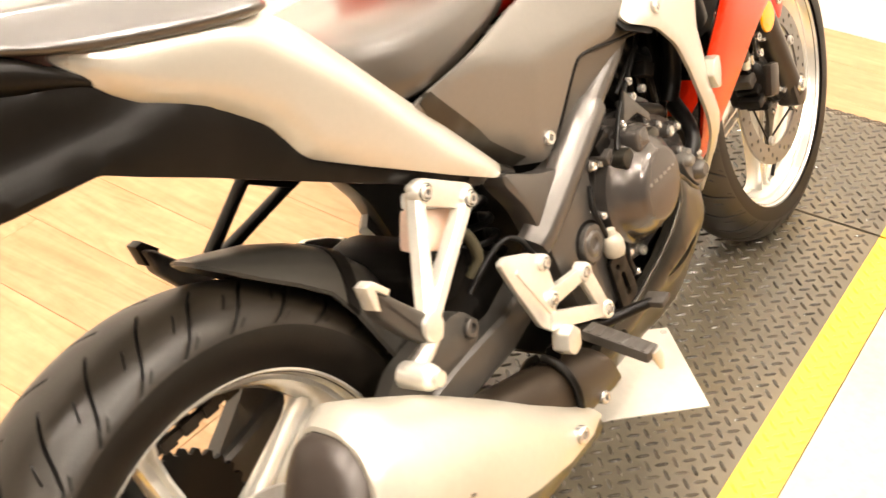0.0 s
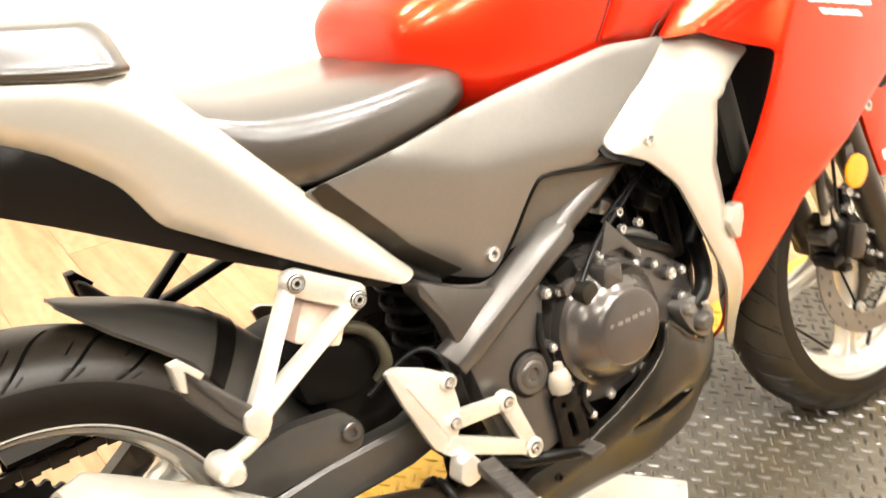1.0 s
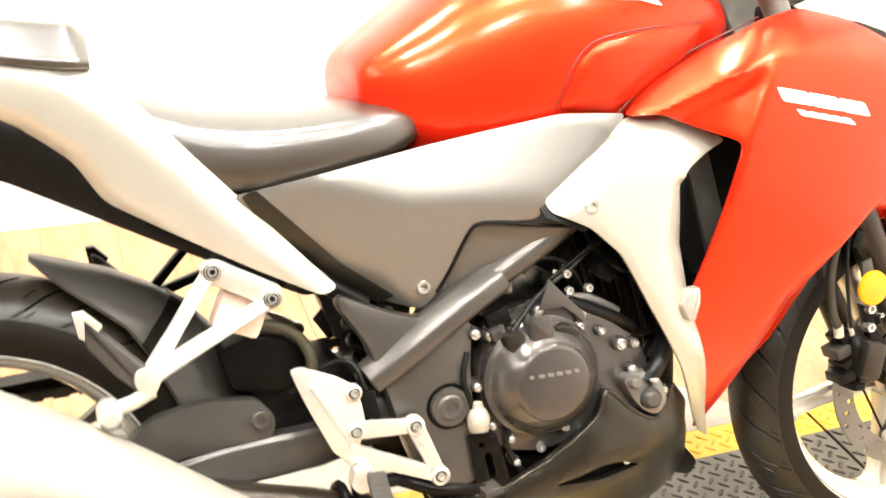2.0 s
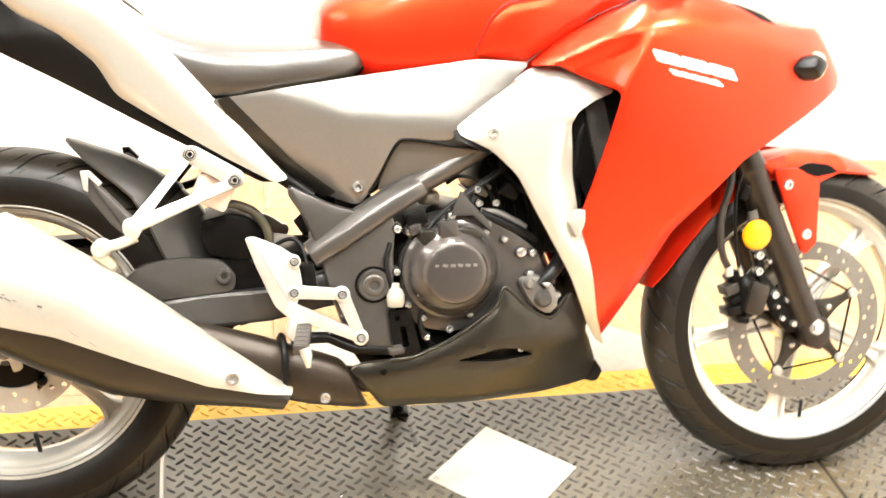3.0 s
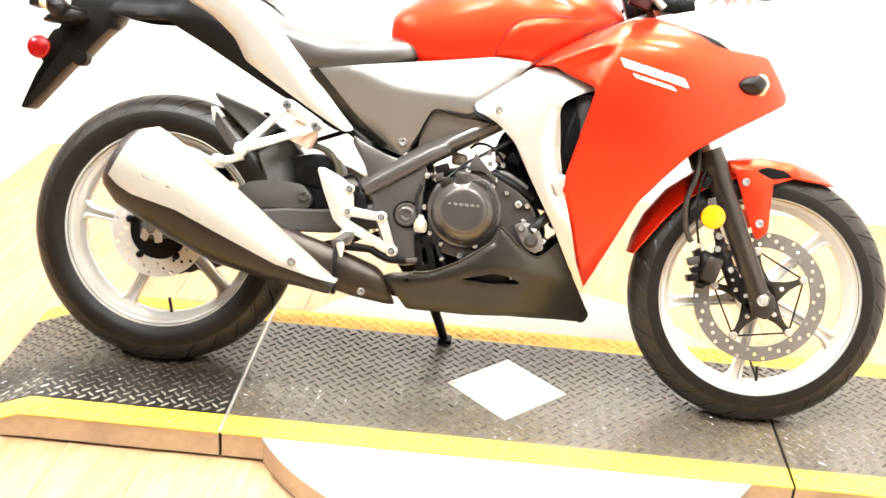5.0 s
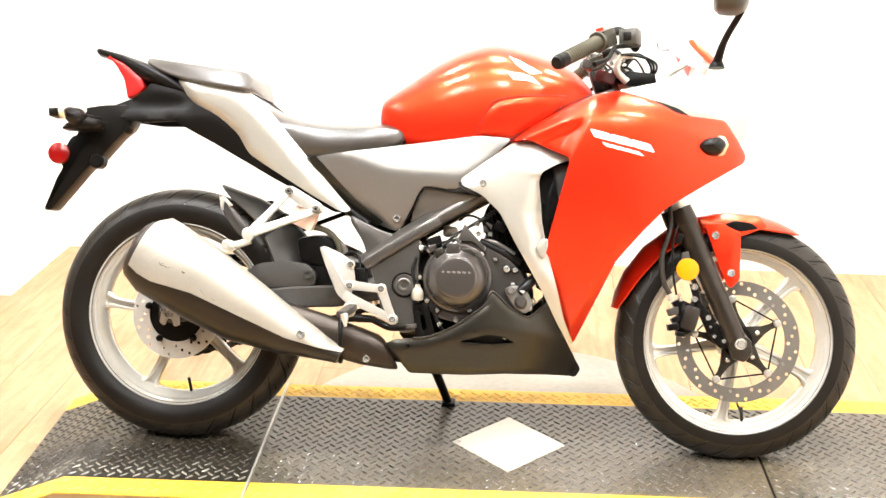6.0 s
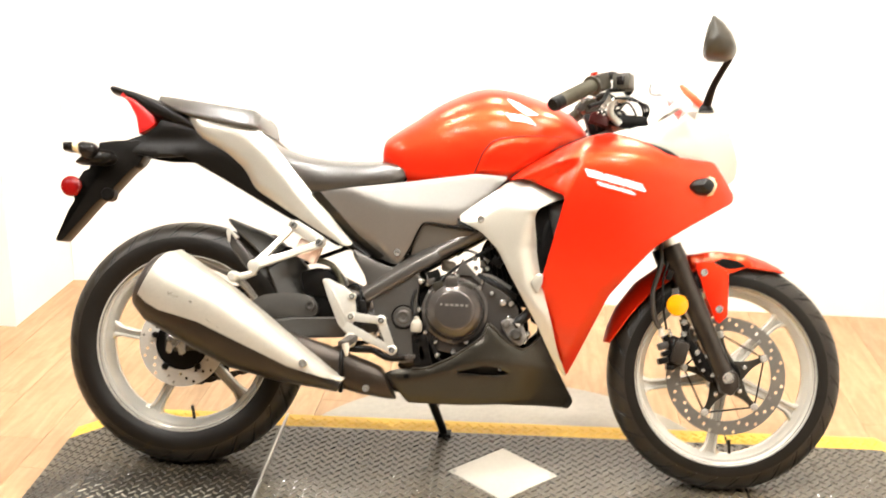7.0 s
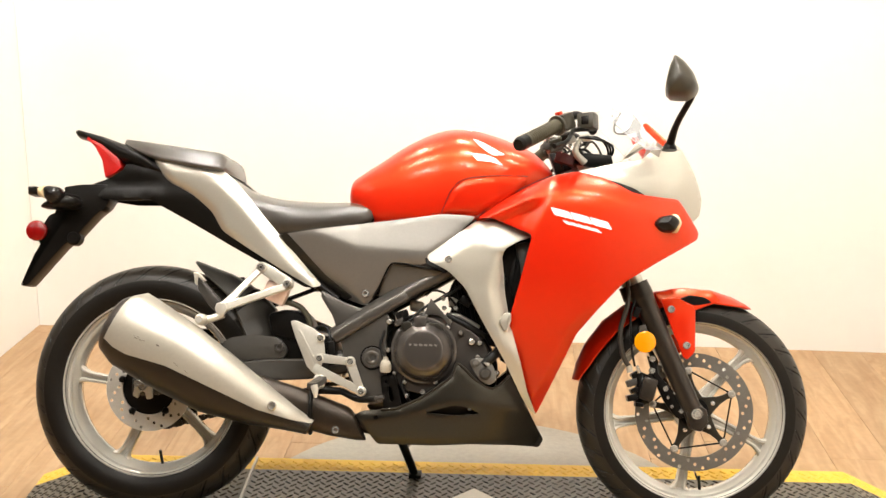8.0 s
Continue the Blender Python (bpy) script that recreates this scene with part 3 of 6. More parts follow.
def pillow(name, outline, y0, y1, mat, parent, corner=0.01, label="", power=2.2, n=9, m=None):
    """An outline in x and z that swells and closes from y0 to y1."""
    pts = subdivided(rounded(outline, corner), 0.006)
    c = np.mean(pts, 0)
    rings = []
    for k in range(n):
        t = -1 + 2 * (k + 0.02) / (n - 0.96)
        s = max(0.04, (1 - abs(t) ** power) ** (1 / power))
        rings.append([(c[0] + (p[0] - c[0]) * s, y0 + (t + 1) / 2 * (y1 - y0), c[1] + (p[1] - c[1]) * s) for p in pts])
    if m is not None:
        rings = [[tuple(m @ Vector(p)) for p in r] for r in rings]
    return loft(name, rings, mat, parent, label, angle=60)


def wheel(name, cx, cz, radius, half, spokes, first, disc_y, label):
    hub = lathe(name, [(0.012, -half * 0.9), (0.034, -half * 0.9), (0.04, -half * 0.5), (0.05, -0.022), (0.05, 0.022), (0.04, half * 0.5), (0.034, half * 0.9), (0.012, half * 0.9)], RIM, bike, (cx, 0, cz), 32, label)
    hub.location = (0, 0, 0)
    at = (cx, 0, cz)
    h = half * 0.80
    near = [(0.2325, 0), (0.23, -0.004), (0.2255, -0.004), (0.2235, -0.001), (0.2215, 0.010), (0.2185, 0.0155), (0.2165, 0.015), (0.2125, 0.016), (0.2095, 0.022), (0.206, 0.026)]
    rim = [(r, d - h) for r, d in near] + [(0.2025, -0.014), (0.199, -0.008), (0.1985, 0.008), (0.2025, 0.014)] + [(r, h - d) for r, d in near[::-1]] + [(0.2265, h - 0.012), (0.212, 0), (0.2265, 0.012 - h)]
    lathe("rim", rim, RIM, hub, at, 96, closed=True)
    ring = [(-1, -0.55), (-0.8, -1), (-0.5, -1), (-0.3, -0.45), (0.3, -0.45), (0.5, -1), (0.8, -1), (1, -0.55), (1, 0.55), (0.8, 1), (0.5, 1), (0.3, 0.45), (-0.3, 0.45), (-0.5, 1), (-0.8, 1), (-1, 0.55)]
    for k in range(spokes):
        a = radians(first + k * 360 / spokes)
        d, t = np.array((math.cos(a), 0, math.sin(a))), np.array((-math.sin(a), 0, math.cos(a)))
        rings = []
        for r, w, dp, bend in ((0.036, 0.021, 0.024, 0), (0.06, 0.0165, 0.021, 0.002), (0.1, 0.0135, 0.017, 0.004), (0.15, 0.0125, 0.015, 0.004), (0.18, 0.014, 0.015, 0.003), (0.193, 0.018, 0.017, 0.001), (0.2005, 0.026, 0.02, 0)):
            rings.append([tuple(np.array(at) + d * r + t * (p * w + bend) + np.array((0, q * dp, 0))) for p, q in ring])
        loft("spoke", rings, RIM, hub, angle=40)
    # tyre with slanting grooves cut from its middle to the shoulders
    prof, where, crown = [], [], 84
    ph = np.radians(np.linspace(-78, 78, crown))
    bead = 0.222
    side = [(half * 0.78, bead), (half * 0.86, bead + 0.006), (half * 0.93, bead + 0.016), (half * 0.985, radius - 0.066), (half * 1.0, radius - 0.052)]
    for y, r in side:
        prof.append((r, -y)), where.append(-1.0)
    for p in ph:
        prof.append((radius - 0.052 * (1 - math.cos(p)) ** 1.06, half * math.sin(p) * 1.0)), where.append(p / ph[-1])
    for y, r in side[::-1]:
        prof.append((r, y)), where.append(1.0)
    count = 30
    per = 2 * math.pi / count
    wide, thin, lip = 0.0019 / radius, 0.0008 / radius, 0.0008 / radius
    offs = []
    for c, w, tag in ((0.0, wide, "A"), (0.5, wide, "B"), (0.30, thin, "a"), (0.80, thin, "b")):
        offs += [(c * per - w - lip, ""), (c * per - w, tag), (c * per + w, tag), (c * per + w + lip, "")]
    offs += [(f * per, "") for f in (0.15, 0.225, 0.39, 0.65, 0.725, 0.89)]
    offs.sort()
    rows = [(k * per + o, tag) for k in range(count) for o, tag in offs]
    seg, n = len(rows), len(prof)
    verts, depth = [], []
    for th, tag in rows:
        for (r, y), s in zip(prof, where):
            q = abs(s)
            cut = 0.0
            if tag == ("A" if s < 0 else "B"):
                cut = 0.0078 * min(1, max(0, (q - 0.12) * 14), max(0, (0.965 - q) * 12))
            elif tag == ("a" if s < 0 else "b"):
                cut = 0.004 * min(1, max(0, (q - 0.40) * 20), max(0, (0.62 - q) * 20))
            elif tag == ("b" if s < 0 else "a"):
                cut = 0.004 * min(1, max(0, (q - 0.80) * 20), max(0, (0.93 - q) * 20))
            a = th + radians(17) * math.sqrt(q * q + 0.01) + radians(0.9) * math.sin(5.6 * q)
            verts.append((cx + (r - cut) * math.cos(a), y, cz + (r - cut) * math.sin(a)))
            depth.append(cut)
    faces = [(k * n + i, k * n + i + 1, ((k + 1) % seg) * n + i + 1, ((k + 1) % seg) * n + i) for k in range(seg) for i in range(n - 1)]
    tyre = raw("tyre", verts, faces, [RUBBER, SIDEWALL, HOSE], hub, "black grooved road tyre", angle=40)
    # Black on the groove faces puts the grooves' shade into their colour.
    tyre.data.polygons.foreach_set("material_index", [1 if not 5 <= i < n - 6 else 2 if max(depth[j] for j in faces[k * (n - 1) + i]) > 0.0015 else 0 for k in range(seg) for i in range(n - 1)])
    tube("valve_stem", [(cx + 0.2 * math.cos(-1.45), -0.01, cz + 0.2 * math.sin(-1.45)), (cx + 0.165 * math.cos(-1.45), -0.022, cz + 0.165 * math.sin(-1.45))], 0.004, HOSE, hub, seg=8, n=2)
    return hub


def circle(cx, cz, r, n=64):
    return [np.array((cx + r * math.cos(2 * math.pi * k / n), cz + r * math.sin(2 * math.pi * k / n))) for k in range(n)]


def brake_disc(cx, cz, y, outer, inner, holes, parent, mat, thick=0.0045):
    cuts = [circle(cx, cz, inner, 60)]
    for k in range(holes):
        a = 2 * math.pi * k / holes
        r = inner + (outer - inner) * (0.24, 0.52, 0.80)[k % 3]
        cuts.append(circle(cx + r * math.cos(a), cz + r * math.sin(a), 0.0043, 10))
    v, f, rim = flat_mesh(circle(cx, cz, outer, 96), 0.012, cuts)
    n = len(v)
    verts = [(x, y - thick / 2, z) for x, z in v] + [(x, y + thick / 2, z) for x, z in v]
    faces = [tuple(t) for t in f] + [(a + n, c + n, b + n) for a, b, c in f]
    seen = {}
    for a, b, c in f:
        for e in ((a, b), (b, c), (c, a)):
            k = (min(e), max(e))
            seen[k] = None if k in seen else e
    faces += [(a, b, b + n, a + n) for e in seen.values() if e for a, b in [e]]
    return raw("brake_disc", verts, faces, mat, parent, "drilled steel brake disc", smooth=False)


RC, FC = (0.0, 0.314), (1.382, 0.293)
rear = wheel("rear_wheel", *RC, 0.314, 0.0715, 5, -43, -0.085, "silver cast five-spoke rear wheel")
front = wheel("front_wheel", *FC, 0.293, 0.056, 5, 46, -0.065, "silver cast five-spoke front wheel")

disc = brake_disc(*RC, -0.074, 0.110, 0.068, 36, rear, DISC)
prism("disc_carrier", circle(*RC, 0.070, 40), -0.072, -0.066, BLACK, rear, 0.001)
for k in range(5):
    a = radians(20 + 72 * k)
    lathe("rivet", [(0, -0.012), (0.005, -0.012), (0.008, -0.009), (0.009, 0)], SATIN, rear, (RC[0] + 0.072 * math.cos(a), -0.075, RC[1] + 0.072 * math.sin(a)), 12)
disc = brake_disc(*FC, -0.049, 0.148, 0.113, 45, front, DARK_DISC)
mounts = []
for k in range(5):
    a = radians(27 + 72 * k)
    d, t = np.array((math.cos(a), math.sin(a))), np.array((-math.sin(a), math.cos(a)))
    c = np.array(FC)
    mounts.append(c + d * 0.106)
    arm = [(0.028, 0.028), (0.05, 0.018), (0.068, 0.0105), (0.088, 0.007), (0.098, 0.0085), (0.108, 0.0105), (0.113, 0.006)]
    prism("carrier_arm", [c + d * r - t * w for r, w in arm] + [c + d * r + t * w for r, w in arm[::-1]], -0.051, -0.044, BELLY, front, 0.0015)
    lathe("rivet", [(0, -0.004), (0.0035, -0.004), (0.004, -0.0065), (0.0085, -0.0055), (0.0095, 0)], STEEL, front, (c[0] + d[0] * 0.105, -0.051, c[1] + d[1] * 0.105), 14)
    lathe("hub_bolt", [(0, -0.003), (0.0025, -0.003), (0.003, -0.006), (0.0055, -0.005), (0.006, 0)], CHROME, front, (c[0] + d[0] * 0.051, -0.051, c[1] + d[1] * 0.051), 12)
for k in range(5):
    p, q = mounts[k], mounts[(k + 1) % 5]
    tube("carrier_rod", [(p[0], -0.047, p[1]), (q[0], -0.047, q[1])], 0.0022, SATIN, front, seg=8, n=2)
lathe("carrier_ring", [(0.026, -0.053), (0.036, -0.053), (0.039, -0.049), (0.039, -0.042), (0.026, -0.042)], SATIN, front, (FC[0], 0, FC[1]), 36, closed=True)

# sprocket and chain on the far side
tooth = []
for k in range(38):
    for off, r in ((0, 0.112), (0.25, 0.119), (0.5, 0.119), (0.75, 0.112)):
        a = 2 * math.pi * (k + off) / 38
        tooth.append((RC[0] + r * math.cos(a), RC[1] + r * math.sin(a)))
prism("sprocket", tooth, 0.082, 0.089, SATIN, rear, 0.0)
chain_line = []
for k in range(0, 19):
    a = math.pi / 2 + 0.12 + math.pi * k / 18
    chain_line.append(np.array((RC[0] + 0.117 * math.cos(a), RC[1] + 0.117 * math.sin(a))))
top_run, low_run = [np.array((0.56, 0.445)), np.array((0.02, 0.431))], [np.array((-0.03, 0.202)), np.array((0.56, 0.355))]
path = [top_run[0] + (chain_line[0] - top_run[0]) * t for t in np.linspace(0, 1, 36)] + chain_line + [chain_line[-1] + (low_run[1] - chain_line[-1]) * t for t in np.linspace(0.03, 1, 36)]
verts, faces = [], []
for i in range(len(path) - 1):
    p, q = path[i], path[i + 1]
    d = (q - p) / (np.linalg.norm(q - p) + 1e-9)
    nrm = np.array((-d[1], d[0]))
    w = 0.0075 if i % 2 else 0.0055
    for y0, y1 in ((0.079, 0.082), (0.089, 0.092)) if i % 2 else ((0.0815, 0.0895),):
        k = len(verts)
        for y in (y0, y1):
            for s, e in ((p - d * 0.002, -1), (q + d * 0.002, -1), (q + d * 0.002, 1), (p - d * 0.002, 1)):
                c = s + nrm * e * w
                verts.append((c[0], y, c[1]))
        faces += [(k, k + 1, k + 2, k + 3), (k + 7, k + 6, k + 5, k + 4)] + [(k + j, k + 4 + j, k + 4 + (j + 1) % 4, k + (j + 1) % 4) for j in range(4)]
raw("drive_chain", verts, faces, PIPE, bike, "dark steel drive chain", smooth=False)

# -- swinging arm --
for s in (-1, 1):
    rings = []
    for x, z, h in ((-0.03, 0.314, 0.020), (0.0, 0.316, 0.026), (0.08, 0.328, 0.027), (0.2, 0.348, 0.028), (0.3, 0.364, 0.027), (0.41, 0.37, 0.026), (0.5, 0.392, 0.03), (0.575, 0.401, 0.03)):
        y = np.interp(x, (0, 0.2, 0.42, 0.57), (0.105, 0.105, 0.105, 0.09))
        rings.append([(x, s * (y + a * 0.017), z + b * h) for a, b in ((-1, -0.8), (-0.75, -1), (0.75, -1), (1, -0.8), (1, 0.8), (0.75, 1), (-0.75, 1), (-1, 0.8))])
    arm = loft("swingarm_arm", rings, SWING, bike, "black box-section swinging arm")
    bolt((0.0, s * 0.128, 0.314), 0.014, CHROME, arm, s, 0.006)
    shell("swingarm_gusset", [(0.09, 0.352), (0.15, 0.395), (0.21, 0.442), (0.27, 0.452), (0.335, 0.446), (0.357, 0.42), (0.352, 0.396), (0.2, 0.382)], lambda x, z: 0.124, SWING, bike, s, 0.012, 0.02, 0.02, 0.004)
    bolt((0.337, s * 0.126, 0.421), 0.012, FRAME, bike, s, 0.004)
lathe("rear_axle", [(0, -0.138), (0.011, -0.138), (0.012, -0.124), (0.009, -0.12), (0.009, 0.12), (0.012, 0.124), (0.011, 0.138), (0, 0.138)], CHROME, bike, (0, 0, 0.314), 16)
pillow("rear_caliper", [(-0.035, 0.345), (0.05, 0.335), (0.065, 0.37), (0.045, 0.395), (-0.02, 0.40)], -0.11, -0.05, SATIN, bike, 0.012)
prism("caliper_bracket", [(-0.018, 0.325), (0.005, 0.338), (0.022, 0.322), (0.025, 0.286), (0.012, 0.282), (0.006, 0.302), (-0.006, 0.302), (-0.012, 0.284), (-0.024, 0.292)], -0.137, -0.124, ALLOY, bike, 0.002, 0.004, "bare alloy caliper bracket")
bolt((-0.012, -0.139, 0.322), 0.009, CHROME, bike)
bolt((0.012, -0.139, 0.322), 0.009, CHROME, bike)

# -- rear mudguards --
def hugger_ring(a, half, r, drop, n=15):
    out = []
    for k in range(n):
        t = -1 + 2 * k / (n - 1)
        rr = r - drop * abs(t) ** 2.4
        out.append((RC[0] + rr * math.cos(a), half * t, RC[1] + rr * math.sin(a)))
    low = [(x - 0.004 * math.cos(a), y * 0.97, z - 0.004 * math.sin(a)) for x, y, z in out[::-1]]
    return out + low


loft("rear_hugger", [hugger_ring(radians(a), w, r, d) for a, w, r, d in ((74, 0.018, 0.341, 0.002), (71, 0.042, 0.341, 0.01), (66, 0.062, 0.342, 0.022), (58, 0.076, 0.35, 0.038), (50, 0.082, 0.358, 0.05), (42, 0.084, 0.366, 0.07), (34, 0.085, 0.37, 0.085), (24, 0.085, 0.37, 0.09), (14, 0.085, 0.366, 0.085), (5, 0.082, 0.36, 0.07))], HUGGER, bike, "black moulded rear mudguard over the tyre", angle=45)
# Dark band added over the mudguard's seam.
loft("hugger_band", [hugger_ring(radians(a), w, r, d) for a, w, r, d in ((45.5, 0.0845, 0.3645, 0.062), (41.5, 0.0855, 0.368, 0.072))], BLACK, bike, "dark seam band across the mudguard", angle=45)
loft("chain_guard", [[(x, 0.07, z), (x, 0.11, z), (x, 0.112, z - 0.03), (x, 0.108, z - 0.03), (x, 0.106, z - 0.004), (x, 0.07, z - 0.004)] for x, z in ((0.02, 0.455), (0.15, 0.462), (0.3, 0.468), (0.42, 0.46))], BLACK, bike)

# -- shock absorber --
tube("shock_body", [(0.50, 0, 0.60), (0.53, 0, 0.36)], 0.02, SATIN, bike, n=2)
coil = [(0.503 + 0.028 * t + 0.033 * math.cos(40 * t), 0.033 * math.sin(40 * t), 0.56 - 0.17 * t) for t in np.linspace(0, 1, 90)]
tube("shock_spring", coil, 0.0055, HOSE, bike, "black coil spring", seg=8, n=1)

# -- exhaust --
SECT = [(0.004, 0.532, -0.068, 0.392, -0.25, 0.05), (0.03, 0.538, -0.048, 0.366, -0.25, 0.055), (0.065, 0.518, -0.018, 0.35, -0.249, 0.056), (0.15, 0.463, 0.065, 0.305, -0.242, 0.055), (0.25, 0.386, 0.165, 0.258, -0.224, 0.05),
        (0.338, 0.314, 0.28, 0.231, -0.199, 0.041), (0.40, 0.267, 0.365, 0.22, -0.185, 0.034), (0.437, 0.242, 0.42, 0.211, -0.18, 0.026)]
MID = [(np.array((a, b)) + np.array((c, d))) / 2 for a, b, c, d, _, _ in SECT]


def oval(i, grow=0.0, lo=0.0, hi=2 * math.pi, n=36, power=2.3):
    a, b, c, d, y, w = SECT[i]
    h = (np.array((a, b)) - np.array((c, d))) / 2
    ln = np.linalg.norm(h)
    out = []
    for k in range(n):
        t = lo + (hi - lo) * k / (n - 1 if hi - lo < 6 else n)
        cs, sn = math.cos(t), math.sin(t)
        cc, ss = math.copysign(abs(cs) ** (2 / power), cs), math.copysign(abs(sn) ** (2 / power), sn)
        q = MID[i] + h / ln * (ln + grow) * cc
        side = 0.028 * ln / 0.09
        out.append((q[0], y + side - (w + grow + side if ss > 0 else 0.6 * w + grow) * ss, q[1]))
    return out


muffler = loft("muffler", [oval(i) for i in range(len(SECT))], BODY, bike, "black silencer body with a brushed silver cover")
cut = [0.74, 0.75, 0.75, 0.61, 0.53, 0.53, 0.4, 0.16]
outer, inner_ = [], []
for i in range(len(SECT)):
    c = 1 - 2 * cut[i]
    end = math.acos(math.copysign(abs(c) ** 1.25, c)) - 0.18
    outer.append(oval(i, 0.004, -1.35, end + 0.18, 26))
    inner_.append(oval(i, -0.003, -1.35, end + 0.18, 26))
loft("heat_shield", [o + p[::-1] for o, p in zip(outer, inner_)], MUFFLER, muffler, "brushed silver muffler cover with scuffs", angle=45)
loft("end_cap", [[tuple(np.array((p[0], p[1], p[2])) * np.array((1, 1, 1)) + np.array((dx, 0, dz))) for p in [(MID[0][0] + (q[0] - MID[0][0]) * k, -0.25 + (q[1] + 0.25) * k, MID[0][1] + (q[2] - MID[0][1]) * k) for q in oval(0)]] for dx, dz, k in ((0.012, -0.006, 0.995), (-0.001, 0.0005, 0.985), (-0.01, 0.005, 0.93), (-0.016, 0.008, 0.8), (-0.0185, 0.009, 0.6), (-0.0195, 0.0095, 0.35), (-0.0195, 0.0095, 0.05))], CAP, muffler, "brown-black silencer end cap")
lathe("tail_pipe", [(0.022, -0.02), (0.026, -0.02), (0.026, 0.03), (0.022, 0.03)], PIPE, muffler, (MID[0][0] + 0.001, -0.25, MID[0][1]), 24, axis="x", closed=True)
bolt((0.345, -0.238, 0.28), 0.011, CHROME, muffler, -1, 0.005)
def shield_y(x, z):
    """How far out the silencer's skin lies at a place on its flank."""
    i = min(range(len(SECT) - 1), key=lambda k: abs(MID[k][0] + 0.02 - x))
    return min(oval(i, 0.004), key=lambda p: abs(p[2] - z) + (1 if p[1] > SECT[i][4] else 0))[1]


for x, z, ln, high, turn in ((0.024, 0.438, 0.006, 0.0008, 25), (0.031, 0.431, 0.0045, 0.0012, 30), (0.036, 0.434, 0.003, 0.0007, 10), (0.041, 0.427, 0.005, 0.0008, 35), (0.050, 0.425, 0.003, 0.0006, 20), (0.083, 0.415, 0.0035, 0.0018, 22), (0.091, 0.411, 0.004, 0.0011, 40), (0.125, 0.372, 0.007, 0.0005, 38), (0.15, 0.355, 0.006, 0.0005, 38), (0.185, 0.332, 0.008, 0.0004, 36)):
    boxed("scuff", (-ln, -0.0006, -high), (ln, 0.0004, high), MID_GREY, muffler, 0.0004, pose(x, shield_y(x, z) - 0.0003, z, 0, turn, 0))
mid = loft("mid_pipe", [[(x + cut * (0.24 - z - h * math.cos(a)), y - w * math.copysign(abs(math.sin(a)) ** 0.8, math.sin(a)), z + h * math.copysign(abs(math.cos(a)) ** 0.8, math.cos(a))) for a in np.linspace(0, 2 * math.pi, 29)[:-1]] for x, y, z, h, w, cut in ((0.25, -0.14, 0.335, 0.03, 0.028, 0), (0.33, -0.142, 0.30, 0.042, 0.034, 0), (0.40, -0.143, 0.275, 0.05, 0.036, 0.1), (0.46, -0.14, 0.258, 0.05, 0.036, 0.3), (0.52, -0.136, 0.243, 0.045, 0.034, 0.5), (0.538, -0.135, 0.239, 0.041, 0.032, 0.55), (0.542, -0.135, 0.238, 0.036, 0.026, 0.55))], PIPE, bike, "brown-black heat-stained exhaust pipe cover")
tube("header_pipe", [(0.50, -0.12, 0.245), (0.60, -0.10, 0.232), (0.72, -0.08, 0.235), (0.86, -0.06, 0.24), (0.92, -0.05, 0.30), (0.93, -0.05, 0.44)], 0.022, PIPE, mid, seg=14)
bolt((0.491, -0.171, 0.223), 0.009, CHROME, mid, -1, 0.006)
tube("pipe_clamp", [(0.425 + 0.012 * math.sin(a) * 0.3, -0.143 - 0.040 * math.sin(a), 0.268 + 0.055 * math.cos(a)) for a in np.linspace(0, 6.1, 24)], 0.006, SATIN, mid, seg=8, n=1)

